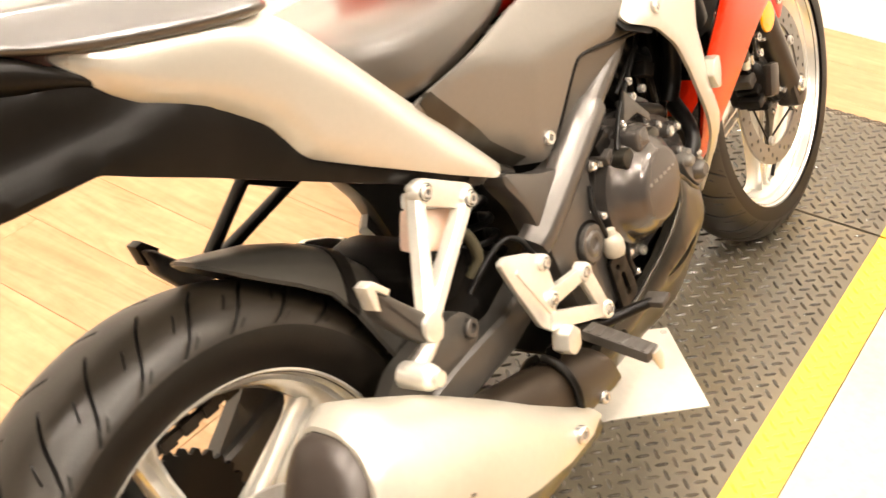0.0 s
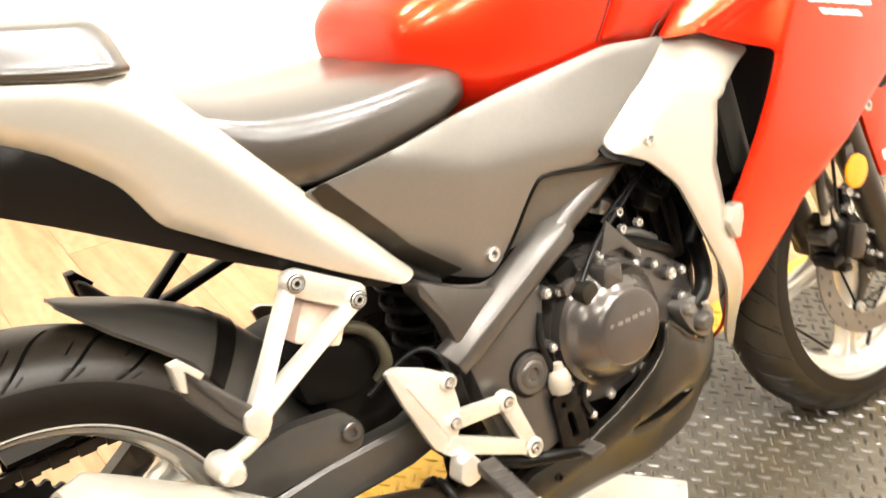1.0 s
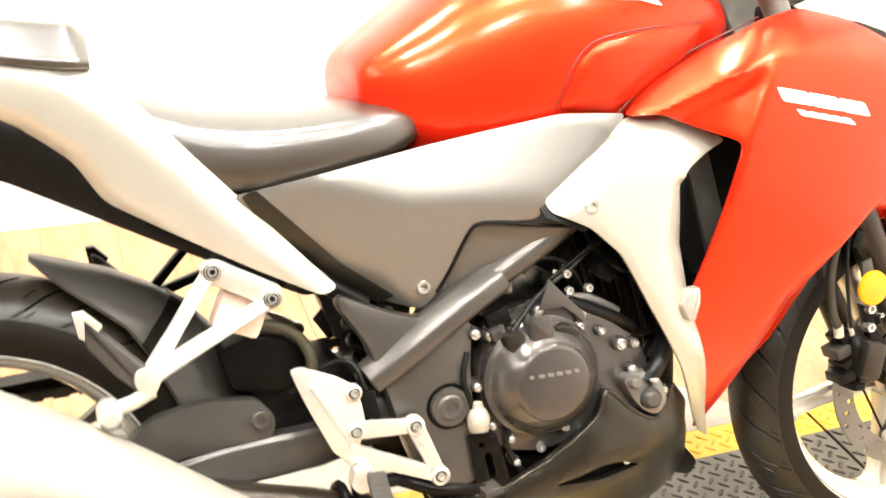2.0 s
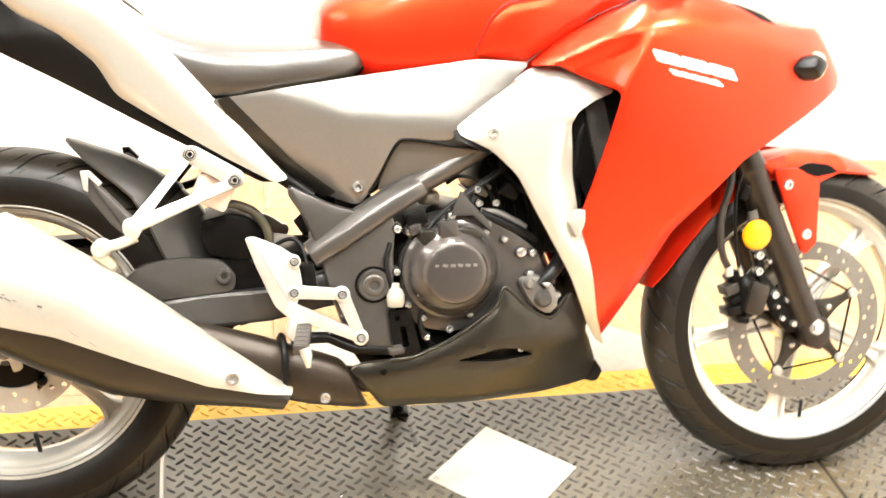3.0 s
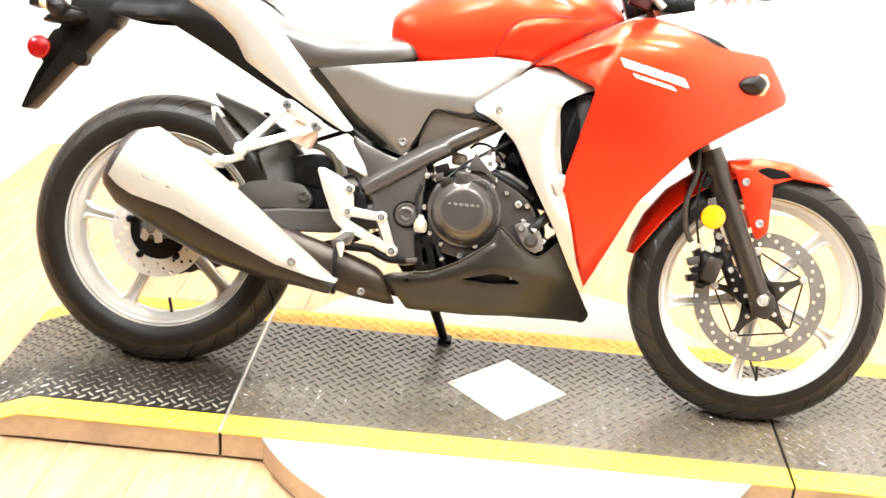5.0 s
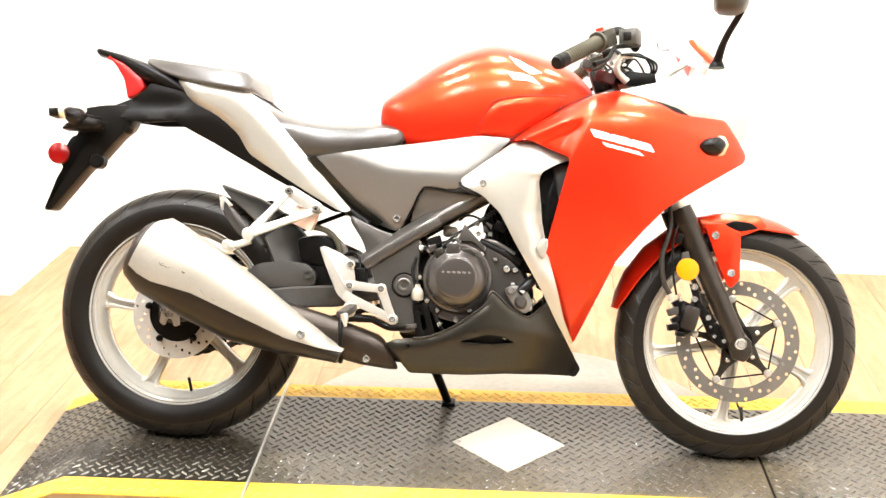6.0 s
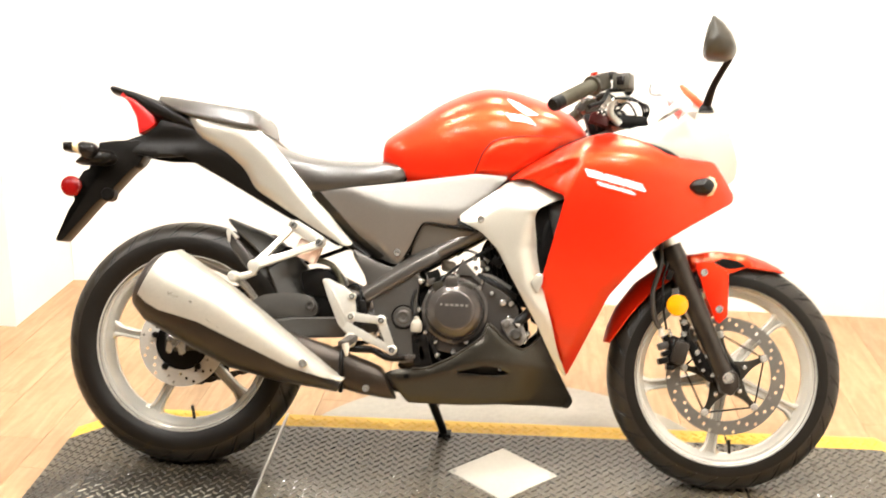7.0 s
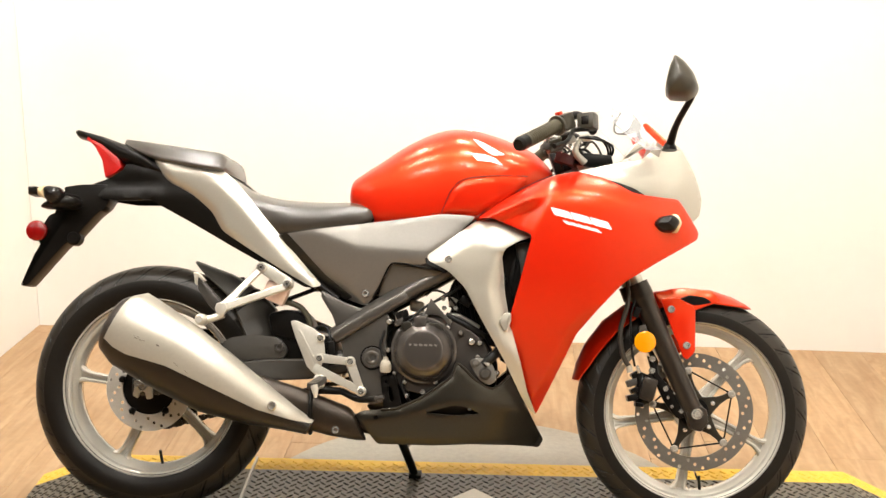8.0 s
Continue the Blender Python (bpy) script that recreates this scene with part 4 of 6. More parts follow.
# -- frame, pegs and stand --
for s in (-1, 1):
    fr = prism("frame_plate", [(0.441, 0.567), (0.508, 0.534), (0.547, 0.522), (0.59, 0.53), (0.612, 0.505), (0.607, 0.451), (0.609, 0.326), (0.62, 0.298), (0.57, 0.285), (0.527, 0.323), (0.508, 0.38), (0.494, 0.434), (0.471, 0.503), (0.44, 0.55)], s * 0.11, s * 0.145, FRAME, bike, 0.006, 0.012, "dark grey frame plate round the swingarm pivot")
    beam = []
    for x, y, z, w in ((0.474, 0.142, 0.452, 0.02), (0.488, 0.147, 0.462, 0.021), (0.53, 0.15, 0.49, 0.022), (0.60, 0.152, 0.535, 0.022), (0.645, 0.152, 0.561, 0.022), (0.652, 0.150, 0.565, 0.020)):
        u = np.array((-0.53, 0.85))
        beam.append([(x + u[0] * a * w, s * (y + b), z + u[1] * a * w) for a, b in ((-1, -0.02), (-1, 0.0), (-0.85, 0.006), (-0.6, 0.008), (0.05, 0.009), (0.2, 0.0075), (0.35, 0.0045), (0.85, -0.0065), (1.0, -0.0115), (1.03, -0.02))])
    loft("frame_beam", beam, FRAME, bike, "grey-black frame beam", angle=48)
    tube("frame_tube", [(0.64, s * 0.138, 0.557), (0.742, s * 0.136, 0.616), (0.90, s * 0.105, 0.71), (1.06, s * 0.045, 0.80)], 0.0185, FRAME, bike, "grey-black frame tube", seg=20)
    lathe("pivot_cap", [(0, s * 0.003), (0.007, s * 0.003), (0.0085, s * 0.0055), (0.013, s * 0.007), (0.0155, s * 0.0065), (0.018, s * 0.004), (0.021, s * 0.0045), (0.0245, s * 0.004), (0.026, s * 0.001), (0.026, -s * 0.006)], FRAME, fr, (0.574, s * 0.149, 0.402), 28)
    lathe("cap_seat", [(0.0245, -s * 0.0035), (0.0305, -s * 0.003), (0.031, -s * 0.006)], BLACK, fr, (0.574, s * 0.149, 0.402), 28)
    tube("seat_rail", [(0.48, s * 0.12, 0.545), (0.36, s * 0.115, 0.625), (0.2, s * 0.10, 0.70), (0.0, s * 0.075, 0.80)], 0.012, SATIN, bike, seg=10)
    # rider's footrest bracket
    br = prism("footrest_bracket", [(0.37, 0.486), (0.384, 0.489), (0.426, 0.471), (0.449, 0.455), (0.456, 0.43), (0.459, 0.404), (0.44, 0.352), (0.415, 0.375), (0.385, 0.444)], s * 0.156, s * 0.165, ALLOY, bike, 0.003, 0.006, "cast aluminium heel guard and footrest bracket")
    for p, q in (((0.445, 0.398), (0.521, 0.391)), ((0.521, 0.391), (0.55, 0.319)), ((0.432, 0.374), (0.55, 0.319))):
        d = np.array(q) - np.array(p)
        t = np.array((-d[1], d[0])) / np.linalg.norm(d) * 0.009
        prism("bracket_arm", [np.array(p) - t * 1.25, np.array(q) - t, np.array(q) + t, np.array(p) + t * 1.25], s * 0.1565, s * 0.1675, ALLOY, br, 0.002)
    prism("guard_rib", [(0.392, 0.462), (0.397, 0.465), (0.448, 0.372), (0.444, 0.366)], s * 0.160, s * 0.1668, ALLOY, br, 0.0015)
    for p in ((0.446, 0.447), (0.445, 0.397), (0.521, 0.391), (0.55, 0.319)):
        big = p[0] > 0.5
        lathe("bolt_boss", [(0.0068, s * 0.001), (0.0084 if big else 0.0078, s * 0.004), (0.0115 if big else 0.0095, s * 0.003), (0.013 if big else 0.0105, 0), (0.013 if big else 0.0105, -s * 0.012)], ALLOY, br, (p[0], s * 0.167, p[1]), 18)
        # Black ring paints in the shade of the groove round the bolt.
        lathe("bolt_seat", [(0.003, s * 0.0012), (0.0074, s * 0.0016)], BLACK, br, (p[0], s * 0.167, p[1]), 18)
        lathe("socket_bolt", [(0, s * 0.002), (0.0024, s * 0.002), (0.0028, s * 0.006), (0.005, s * 0.006), (0.0056, s * 0.004), (0.0056, 0)], CHROME, br, (p[0], s * 0.167, p[1]), 16)
    prism("peg_clevis", [(0.436, 0.354), (0.453, 0.358), (0.463, 0.344), (0.458, 0.324), (0.441, 0.32), (0.43, 0.332)], s * 0.158, s * 0.184, ALLOY, br, 0.004, 0.005)
    bm = bmesh.new()
    box(bm, (-0.0115, -0.048, -0.0075), (0.0115, 0.048, 0.0075), 0.003)
    bm.transform(pose(0.452, s * 0.242, 0.338, s * -10, 0, s * 8))
    peg = part("footrest", bm, PAD, br, "black rubber-topped footrest")
    for k in range(6):
        boxed("tread_rib", (-0.0095, -0.0035, -0.001), (0.0095, 0.0035, 0.0012), PAD, br, 0.0012, pose(0.452, s * 0.242, 0.338, s * -10, 0, s * 8) @ pose(0, -0.04 + 0.016 * k, 0.007))
    tube("peg_feeler", [(0.452, s * 0.286, 0.332), (0.455, s * 0.288, 0.32), (0.457, s * 0.289, 0.303)], [0.009, 0.008, 0.003], ALLOY, br, seg=12, n=2)
    # passenger's footrest hanger
    # Far hanger is black in place of aluminium: its shade put into colour.
    CAST = ALLOY if s < 0 else SATIN
    hg = prism("hanger_top", [(0.279, 0.629), (0.298, 0.632), (0.373, 0.589), (0.373, 0.568), (0.355, 0.565), (0.286, 0.605)], s * 0.142, s * 0.155, CAST, bike, 0.004, 0.008, "cast aluminium passenger footrest hanger" if s < 0 else "passenger footrest hanger coloured black for the shade on the far side")
    for p, q, w in (((0.288, 0.613), (0.205, 0.512), 0.0078 if s < 0 else 0.006), ((0.36, 0.574), (0.205, 0.512), 0.0086 if s < 0 else 0.006)):
        d = np.array(q) - np.array(p)
        t = np.array((-d[1], d[0])) / np.linalg.norm(d)
        rings = [[(c[0] + a * t[0] * ww, s * (y + b * (0.0095 if s < 0 else 0.0085)), c[1] + a * t[1] * ww) for a, b in ((-1, -0.7), (-0.7, -1), (0.7, -1), (1, -0.7), (1, 0.7), (0.7, 1), (-0.7, 1), (-1, 0.7))] for c, y, ww in ((np.array(p), 0.148, w), ((np.array(p) + np.array(q)) / 2, 0.17, w), (np.array(q), 0.193, w * 1.25))]
        loft("hanger_arm", rings, CAST, hg)
    for p in ((0.292, 0.618), (0.358, 0.577)):
        lathe("bolt_boss", [(0, s * 0.004), (0.007, s * 0.004), (0.008, s * 0.008), (0.0105, s * 0.004), (0.0128, s * 0.001), (0.0128, -s * 0.01)], CAST, hg, (p[0], s * 0.156, p[1]), 20)
        lathe("socket_bolt", [(0, s * 0.003), (0.003, s * 0.003), (0.0034, s * 0.0085), (0.0058, s * 0.0085), (0.0066, s * 0.006), (0.0066, 0)], SATIN if s > 0 else CHROME, hg, (p[0], s * 0.156, p[1]), 16)
        # Groove shade round the bolt, laid on as a black ring.
        lathe("bolt_seat", [(0.0064, s * 0.006), (0.0098, s * 0.0066), (0.0104, s * 0.003)], BLACK, hg, (p[0], s * 0.156, p[1]), 18)
    prism("peg_mount", [(0.193, 0.524), (0.213, 0.528), (0.221, 0.510), (0.211, 0.492), (0.196, 0.496), (0.189, 0.510)], s * 0.18, s * 0.204, CAST, hg, 0.004, 0.006)
    pg = prism("folded_footrest", [(0.139, 0.590), (0.152, 0.585), (0.212, 0.519), (0.216, 0.497), (0.204, 0.487), (0.173, 0.518), (0.145, 0.556)], s * 0.176, s * 0.198, PAD, hg, 0.006, 0.005, "folded-up passenger footrest with a grey pad", 3)
    prism("footrest_edge", [(0.134, 0.597), (0.146, 0.598), (0.164, 0.579), (0.159, 0.574), (0.146, 0.588), (0.144, 0.566), (0.138, 0.57)], s * 0.184, s * 0.2015, CAST, hg, 0.002)
    lathe("exhaust_mount", [(0, s * 0.03), (0.008, s * 0.03), (0.009, s * 0.024), (0.0115, s * 0.022), (0.014, s * 0.015), (0.014, -s * 0.018)], CAST, hg, (0.16, s * 0.205, 0.482), 22)
    tube("mount_arm", [(0.162, s * 0.195, 0.482), (0.185, s * 0.195, 0.487), (0.21, s * 0.192, 0.497)], 0.009, CAST, hg, seg=10)
    if s > 0:
        for ob in (hg, *hg.children_recursive):
            for v in ob.data.vertices:
                v.co.x += 0.03
tube("brake_pedal", [(0.50, -0.145, 0.318), (0.54, -0.155, 0.301), (0.57, -0.175, 0.30), (0.597, -0.205, 0.305)], [0.009, 0.009, 0.008, 0.007], SATIN, bike, "black rear brake pedal")
boxed("pedal_tip", (-0.012, -0.02, -0.005), (0.012, 0.012, 0.005), PAD, bike, 0.003, pose(0.60, -0.205, 0.306, 0, -8, 0))
tube("pedal_link", [(0.44, -0.15, 0.32), (0.50, -0.145, 0.318)], [0.011, 0.009], SATIN, bike, n=2)
boxed("master_cylinder", (-0.011, -0.02, -0.03), (0.011, 0.012, 0.03), SATIN, bike, 0.004, pose(0.472, -0.125, 0.41, 0, -8, 0))
tube("brake_line", [(0.468, -0.14, 0.44), (0.46, -0.13, 0.468), (0.445, -0.12, 0.478), (0.42, -0.11, 0.468), (0.38, -0.1, 0.44)], 0.0035, HOSE, bike, seg=8)
tube("overflow_hose", [(0.335, -0.10, 0.536), (0.358, -0.102, 0.534), (0.385, -0.104, 0.523), (0.404, -0.102, 0.50), (0.411, -0.10, 0.472), (0.402, -0.09, 0.45)], 0.0075, GRIP, bike, "dark grey rubber hose", seg=10)
prism("airbox_boot", [(0.298, 0.508), (0.348, 0.52), (0.384, 0.512), (0.405, 0.49), (0.41, 0.465), (0.374, 0.438), (0.31, 0.45)], -0.088, 0.06, BLACK, bike, 0.01, 0.015)
bottle = boxed("coolant_bottle", (-0.03, -0.018, -0.034), (0.03, 0.018, 0.014), TANKARD, bike, 0.008, pose(0.328, -0.118, 0.566, 0, 24, 0), "pale orange-stained coolant bottle")
boxed("bottle_top", (-0.028, -0.017, 0.012), (0.028, 0.017, 0.032), WHITE, bottle, 0.006, pose(0.328, -0.118, 0.566, 0, 24, 0))
# Dark block added to fill the space round the shock linkage.
prism("swingarm_brace", [(0.335, 0.455), (0.40, 0.462), (0.47, 0.452), (0.48, 0.38), (0.33, 0.36)], -0.082, 0.082, SATIN, bike, 0.006, 0.015)
# Black box added to close the view between tail and side covers.
boxed("seat_frame_cover", (-0.07, -0.115, -0.05), (0.06, 0.115, 0.05), BLACK, bike, 0.01, pose(0.50, 0, 0.665, 0, 8, 0))
boxed("battery_case", (-0.085, -0.07, -0.018), (0.075, 0.07, 0.022), BLACK, bike, 0.01, pose(0.33, 0, 0.66, 0, 26, 0))
tube("side_stand", [(0.605, 0.12, 0.235), (0.64, 0.172, 0.14), (0.666, 0.211, 0.068)], [0.013, 0.012, 0.011], SATIN, bike, "black side stand, folded down", seg=12)
boxed("stand_foot", (-0.018, -0.016, -0.006), (0.018, 0.016, 0.006), SATIN, bike, 0.004, pose(0.668, 0.213, 0.0655, 18, 0, 0))
tube("stand_spring", [(0.60, 0.13, 0.26), (0.652, 0.17, 0.15)], 0.006, STEEL, bike, seg=8, n=2)

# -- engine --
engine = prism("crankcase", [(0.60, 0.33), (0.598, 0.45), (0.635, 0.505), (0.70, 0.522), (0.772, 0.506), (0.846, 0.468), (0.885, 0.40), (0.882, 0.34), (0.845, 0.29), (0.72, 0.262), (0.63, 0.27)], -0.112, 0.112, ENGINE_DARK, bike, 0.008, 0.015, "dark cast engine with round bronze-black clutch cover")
prism("side_casting", [(0.622, 0.36), (0.616, 0.44), (0.64, 0.49), (0.69, 0.516), (0.75, 0.512), (0.80, 0.488), (0.85, 0.45), (0.872, 0.395), (0.85, 0.345), (0.79, 0.33), (0.70, 0.315), (0.65, 0.325)], -0.148, -0.108, ENGINE, engine, 0.007, 0.015)
CC = (0.701, 0.424)
cover = lathe("clutch_cover", [(0.0, -0.2075), (0.02, -0.207), (0.042, -0.2062), (0.047, -0.2052), (0.0495, -0.2035), (0.0515, -0.1995), (0.054, -0.1975), (0.062, -0.190), (0.0675, -0.183), (0.0705, -0.177), (0.073, -0.170), (0.076, -0.166), (0.081, -0.163), (0.082, -0.145)], ENGINE, engine, (CC[0], 0, CC[1]), 72, "round bronze-black clutch cover", angle=30)
for k, dx in enumerate((-0.030, -0.018, -0.006, 0.006, 0.018, 0.029)):
    boxed("raised_bar", (-0.0045, -0.0008, -0.0026), (0.0045, 0.0008, 0.0026), GREY, cover, 0.0006, pose(CC[0] + dx, -0.2066 + 0.9 * dx * dx, CC[1] + 0.012, 0, 10, 0))
for x, z, r in ((0.613, 0.492, 0.0065), (0.633, 0.487, 0.006), (0.701, 0.511, 0.0065), (0.758, 0.481, 0.006), (0.762, 0.496, 0.006), (0.818, 0.448, 0.008), (0.838, 0.446, 0.006), (0.834, 0.41, 0.0065), (0.88, 0.373, 0.006), (0.874, 0.357, 0.007), (0.612, 0.422, 0.0055), (0.732, 0.347, 0.006), (0.661, 0.311, 0.005), (0.63, 0.366, 0.005), (0.79, 0.47, 0.005), (0.655, 0.344, 0.005)):
    lathe("case_boss", [(r + 0.001, -0.158), (r + 0.0025, -0.154), (r + 0.0035, -0.13)], ENGINE, engine, (x, 0, z), 14)
    lathe("case_bolt", [(0, -0.163), (r * 0.4, -0.163), (r * 0.45, -0.161), (r * 0.7, -0.1635), (r * 0.92, -0.1625), (r, -0.16), (r, -0.156)], CHROME, engine, (x, 0, z), 14)
# Dark solid blocks stand in for the shade inside two recesses.
for pocket in ([(0.645, 0.491), (0.669, 0.494), (0.674, 0.472), (0.658, 0.462), (0.645, 0.474)], [(0.71, 0.492), (0.735, 0.493), (0.748, 0.48), (0.73, 0.464), (0.712, 0.476)]):
    prism("cover_pocket", pocket, -0.188, -0.15, BELLY, cover, 0.004, 0.008)
prism("cover_tab", [(0.676, 0.508), (0.706, 0.508), (0.708, 0.478), (0.675, 0.478)], -0.195, -0.15, ENGINE, cover, 0.006, 0.008)
prism("cover_tab", [(0.628, 0.496), (0.648, 0.503), (0.652, 0.488), (0.634, 0.48)], -0.172, -0.14, ENGINE, cover, 0.003, 0.004)
wp = prism("water_pump", [(0.812, 0.402), (0.836, 0.411), (0.862, 0.404), (0.874, 0.388), (0.882, 0.362), (0.866, 0.342), (0.846, 0.35), (0.828, 0.37)], -0.172, -0.09, GREY, engine, 0.007, 0.012)
lathe("pump_boss", [(0, -0.186), (0.009, -0.186), (0.013, -0.182), (0.0155, -0.172), (0.018, -0.165)], FRAME, wp, (0.853, 0, 0.371), 24)
lathe("pump_boss", [(0, -0.182), (0.006, -0.182), (0.0085, -0.179), (0.0105, -0.168)], GREY, wp, (0.829, 0, 0.397), 18)
tube("pump_elbow", [(0.848, -0.165, 0.392), (0.866, -0.165, 0.41), (0.885, -0.15, 0.43), (0.905, -0.12, 0.455)], [0.012, 0.012, 0.0125, 0.0125], HOSE, engine)
tube("pump_spigot", [(0.85, -0.172, 0.398), (0.862, -0.176, 0.393)], 0.0045, STEEL, engine, seg=12, n=2)
# cylinder with fins, leaning ahead
CY = pose(0.80, 0, 0.50, 0, 22, 0)
bm = bmesh.new()
box(bm, (-0.045, -0.062, 0.0), (0.05, 0.062, 0.2), 0.008)
bm.transform(CY)
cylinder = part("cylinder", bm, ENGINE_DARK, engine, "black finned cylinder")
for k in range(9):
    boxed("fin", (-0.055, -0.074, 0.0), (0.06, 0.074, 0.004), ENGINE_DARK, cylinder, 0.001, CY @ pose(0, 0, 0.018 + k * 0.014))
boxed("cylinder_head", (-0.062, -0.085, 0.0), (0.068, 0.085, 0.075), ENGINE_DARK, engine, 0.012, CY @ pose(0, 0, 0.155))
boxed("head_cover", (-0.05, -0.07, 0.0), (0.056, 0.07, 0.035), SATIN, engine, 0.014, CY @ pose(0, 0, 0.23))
# Plain black block added to fill the dark space beside the cylinder.
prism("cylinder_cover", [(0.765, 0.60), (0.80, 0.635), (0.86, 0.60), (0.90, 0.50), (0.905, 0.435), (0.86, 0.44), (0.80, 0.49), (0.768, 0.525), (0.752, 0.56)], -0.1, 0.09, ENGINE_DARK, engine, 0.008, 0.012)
for k in range(4):
    tube("cover_rib", [(0.775 + 0.026 * k, -0.104, 0.60 - 0.012 * k), (0.79 + 0.026 * k, -0.106, 0.545 - 0.016 * k), (0.80 + 0.026 * k, -0.104, 0.50 - 0.016 * k)], 0.0055, SATIN, engine, seg=8)
boxed("throttle_body", (-0.05, -0.035, -0.028), (0.05, 0.035, 0.028), ENGINE_DARK, engine, 0.01, pose(0.765, 0.0, 0.655, 0, -20, 0))
boxed("airbox", (-0.13, -0.10, -0.04), (0.15, 0.10, 0.05), BLACK, bike, 0.02, pose(0.72, 0, 0.735, 0, -6, 0))
tube("clutch_cable", [(0.66, -0.17, 0.492), (0.70, -0.16, 0.53), (0.76, -0.15, 0.565), (0.84, -0.14, 0.62)], 0.0035, HOSE, engine, seg=8)
prism("cable_bracket", [(0.715, 0.552), (0.731, 0.534), (0.763, 0.500), (0.766, 0.486), (0.736, 0.512), (0.699, 0.512)], -0.164, -0.159, FRAME, engine, 0.001)
pillow("oil_filler", [(0.659, 0.553), (0.694, 0.548), (0.696, 0.522), (0.658, 0.524)], -0.10, -0.03, TAN, engine, 0.008, "", 3.0)
boxed("sensor_plug", (-0.009, -0.012, -0.011), (0.009, 0.012, 0.011), ALLOY, engine, 0.003, pose(0.768, -0.09, 0.548, 0, 25, 0))
tube("sensor_pipe", [(0.758, -0.12, 0.515), (0.785, -0.125, 0.512), (0.815, -0.12, 0.497), (0.835, -0.115, 0.485)], 0.0055, STEEL, engine, seg=10)
tube("wire_loop", [(0.70, -0.12, 0.562), (0.72, -0.13, 0.574), (0.75, -0.13, 0.566), (0.775, -0.12, 0.54), (0.79, -0.11, 0.505)], 0.0032, HOSE, engine, seg=8)
for x, z in ((0.722, 0.523), (0.748, 0.53), (0.776, 0.53), (0.745, 0.553)):
    bolt((x, -0.153, z), 0.006, CHROME, engine, -1, 0.004)
tube("cable_joint", [(0.722, -0.145, 0.545), (0.745, -0.145, 0.559), (0.785, -0.145, 0.585)], [0.003, 0.0038, 0.0042], SATIN, engine, seg=10, n=2)
tube("coolant_hose", [(0.752, -0.14, 0.513), (0.787, -0.142, 0.497), (0.821, -0.142, 0.48), (0.848, -0.13, 0.463)], 0.0085, HOSE, engine, seg=12)
tube("vent_hose", [(0.79, -0.12, 0.60), (0.81, -0.13, 0.565), (0.84, -0.13, 0.545), (0.87, -0.11, 0.55)], 0.007, HOSE, engine, seg=10)
boxed("connector", (-0.014, -0.012, -0.01), (0.014, 0.012, 0.01), SATIN, engine, 0.003, pose(0.80, -0.145, 0.548, 0, 30, 0))
boxed("connector", (-0.016, -0.012, -0.012), (0.016, 0.012, 0.012), BLACK, engine, 0.003, pose(0.645, -0.15, 0.508, 0, -20, 0))
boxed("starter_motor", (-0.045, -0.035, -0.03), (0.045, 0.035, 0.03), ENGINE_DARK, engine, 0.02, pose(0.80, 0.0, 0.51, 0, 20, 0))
lathe("brake_switch", [(0, 0.022), (0.006, 0.022), (0.0075, 0.014), (0.011, 0.011), (0.0145, 0.002), (0.0145, -0.01), (0.0125, -0.016), (0, -0.018)], BOOT, bike, (0.608, -0.158, 0.383), 18, "pale grey rubber boot of the brake light switch", axis="z")
shell("engine_bracket", [(0.596, 0.36), (0.633, 0.36), (0.65, 0.288), (0.606, 0.276)], lambda x, z: 0.156, SATIN, bike, -1, 0.006, 0.01, 0.006, 0.002, holes=[[(0.615, 0.333), (0.625, 0.333), (0.633, 0.298), (0.621, 0.295)], [(0.608, 0.349), (0.616, 0.349), (0.616, 0.341), (0.608, 0.341)]])
tube("switch_wire", [(0.603, -0.155, 0.395), (0.594, -0.15, 0.436), (0.602, -0.145, 0.47)], 0.004, HOSE, bike, seg=8)
tube("engine_wire", [(0.655, -0.15, 0.365), (0.648, -0.15, 0.34), (0.66, -0.148, 0.31), (0.672, -0.14, 0.295)], 0.004, HOSE, bike, seg=8)
for x, z in ((0.70, 0.322), (0.76, 0.335)):
    bolt((x, -0.15, z), 0.007, CHROME, engine, -1, 0.004)
radiator = boxed("radiator", (-0.018, -0.14, -0.16), (0.018, 0.14, 0.16), SATIN, bike, 0.006, pose(0.99, 0, 0.60, 0, -16, 0), "black radiator behind the fairing")
for k in range(20):
    boxed("radiator_fin", (-0.0215, -0.125, -0.0015), (0.0215, 0.125, 0.0015), ENGINE_DARK, radiator, 0.0, pose(0.99, 0, 0.60, 0, -16, 0) @ pose(0, 0, -0.142 + 0.015 * k))
for s in (-1, 1):
    tube("radiator_hose", [(0.96, s * 0.11, 0.70), (0.925, s * 0.128, 0.66), (0.91, s * 0.128, 0.58), (0.915, s * 0.115, 0.50), (0.90, s * 0.11, 0.46)], 0.014, HOSE, bike, seg=12)
    tube("frame_downtube", [(1.03, s * 0.05, 0.76), (0.95, s * 0.07, 0.62), (0.93, s * 0.075, 0.46), (0.90, s * 0.075, 0.40)], 0.014, SATIN, bike, seg=10)
    boxed("fan_shroud", (-0.02, -0.05, -0.08), (0.02, 0.05, 0.08), HUGGER, bike, 0.012, pose(0.955, s * 0.10, 0.62, 0, -14, 0))

# -- bodywork --
def soft(*pairs):
    """A smooth line through the pairs (t, value)."""
    pts = spline(pairs, 12)
    ts, vs = [p[0] for p in pts], [p[1] for p in pts]
    return lambda t: float(np.interp(t, ts, vs))


def smooth_max(v, k=0.004):
    return 0.5 * (v + math.sqrt(v * v + k * k))


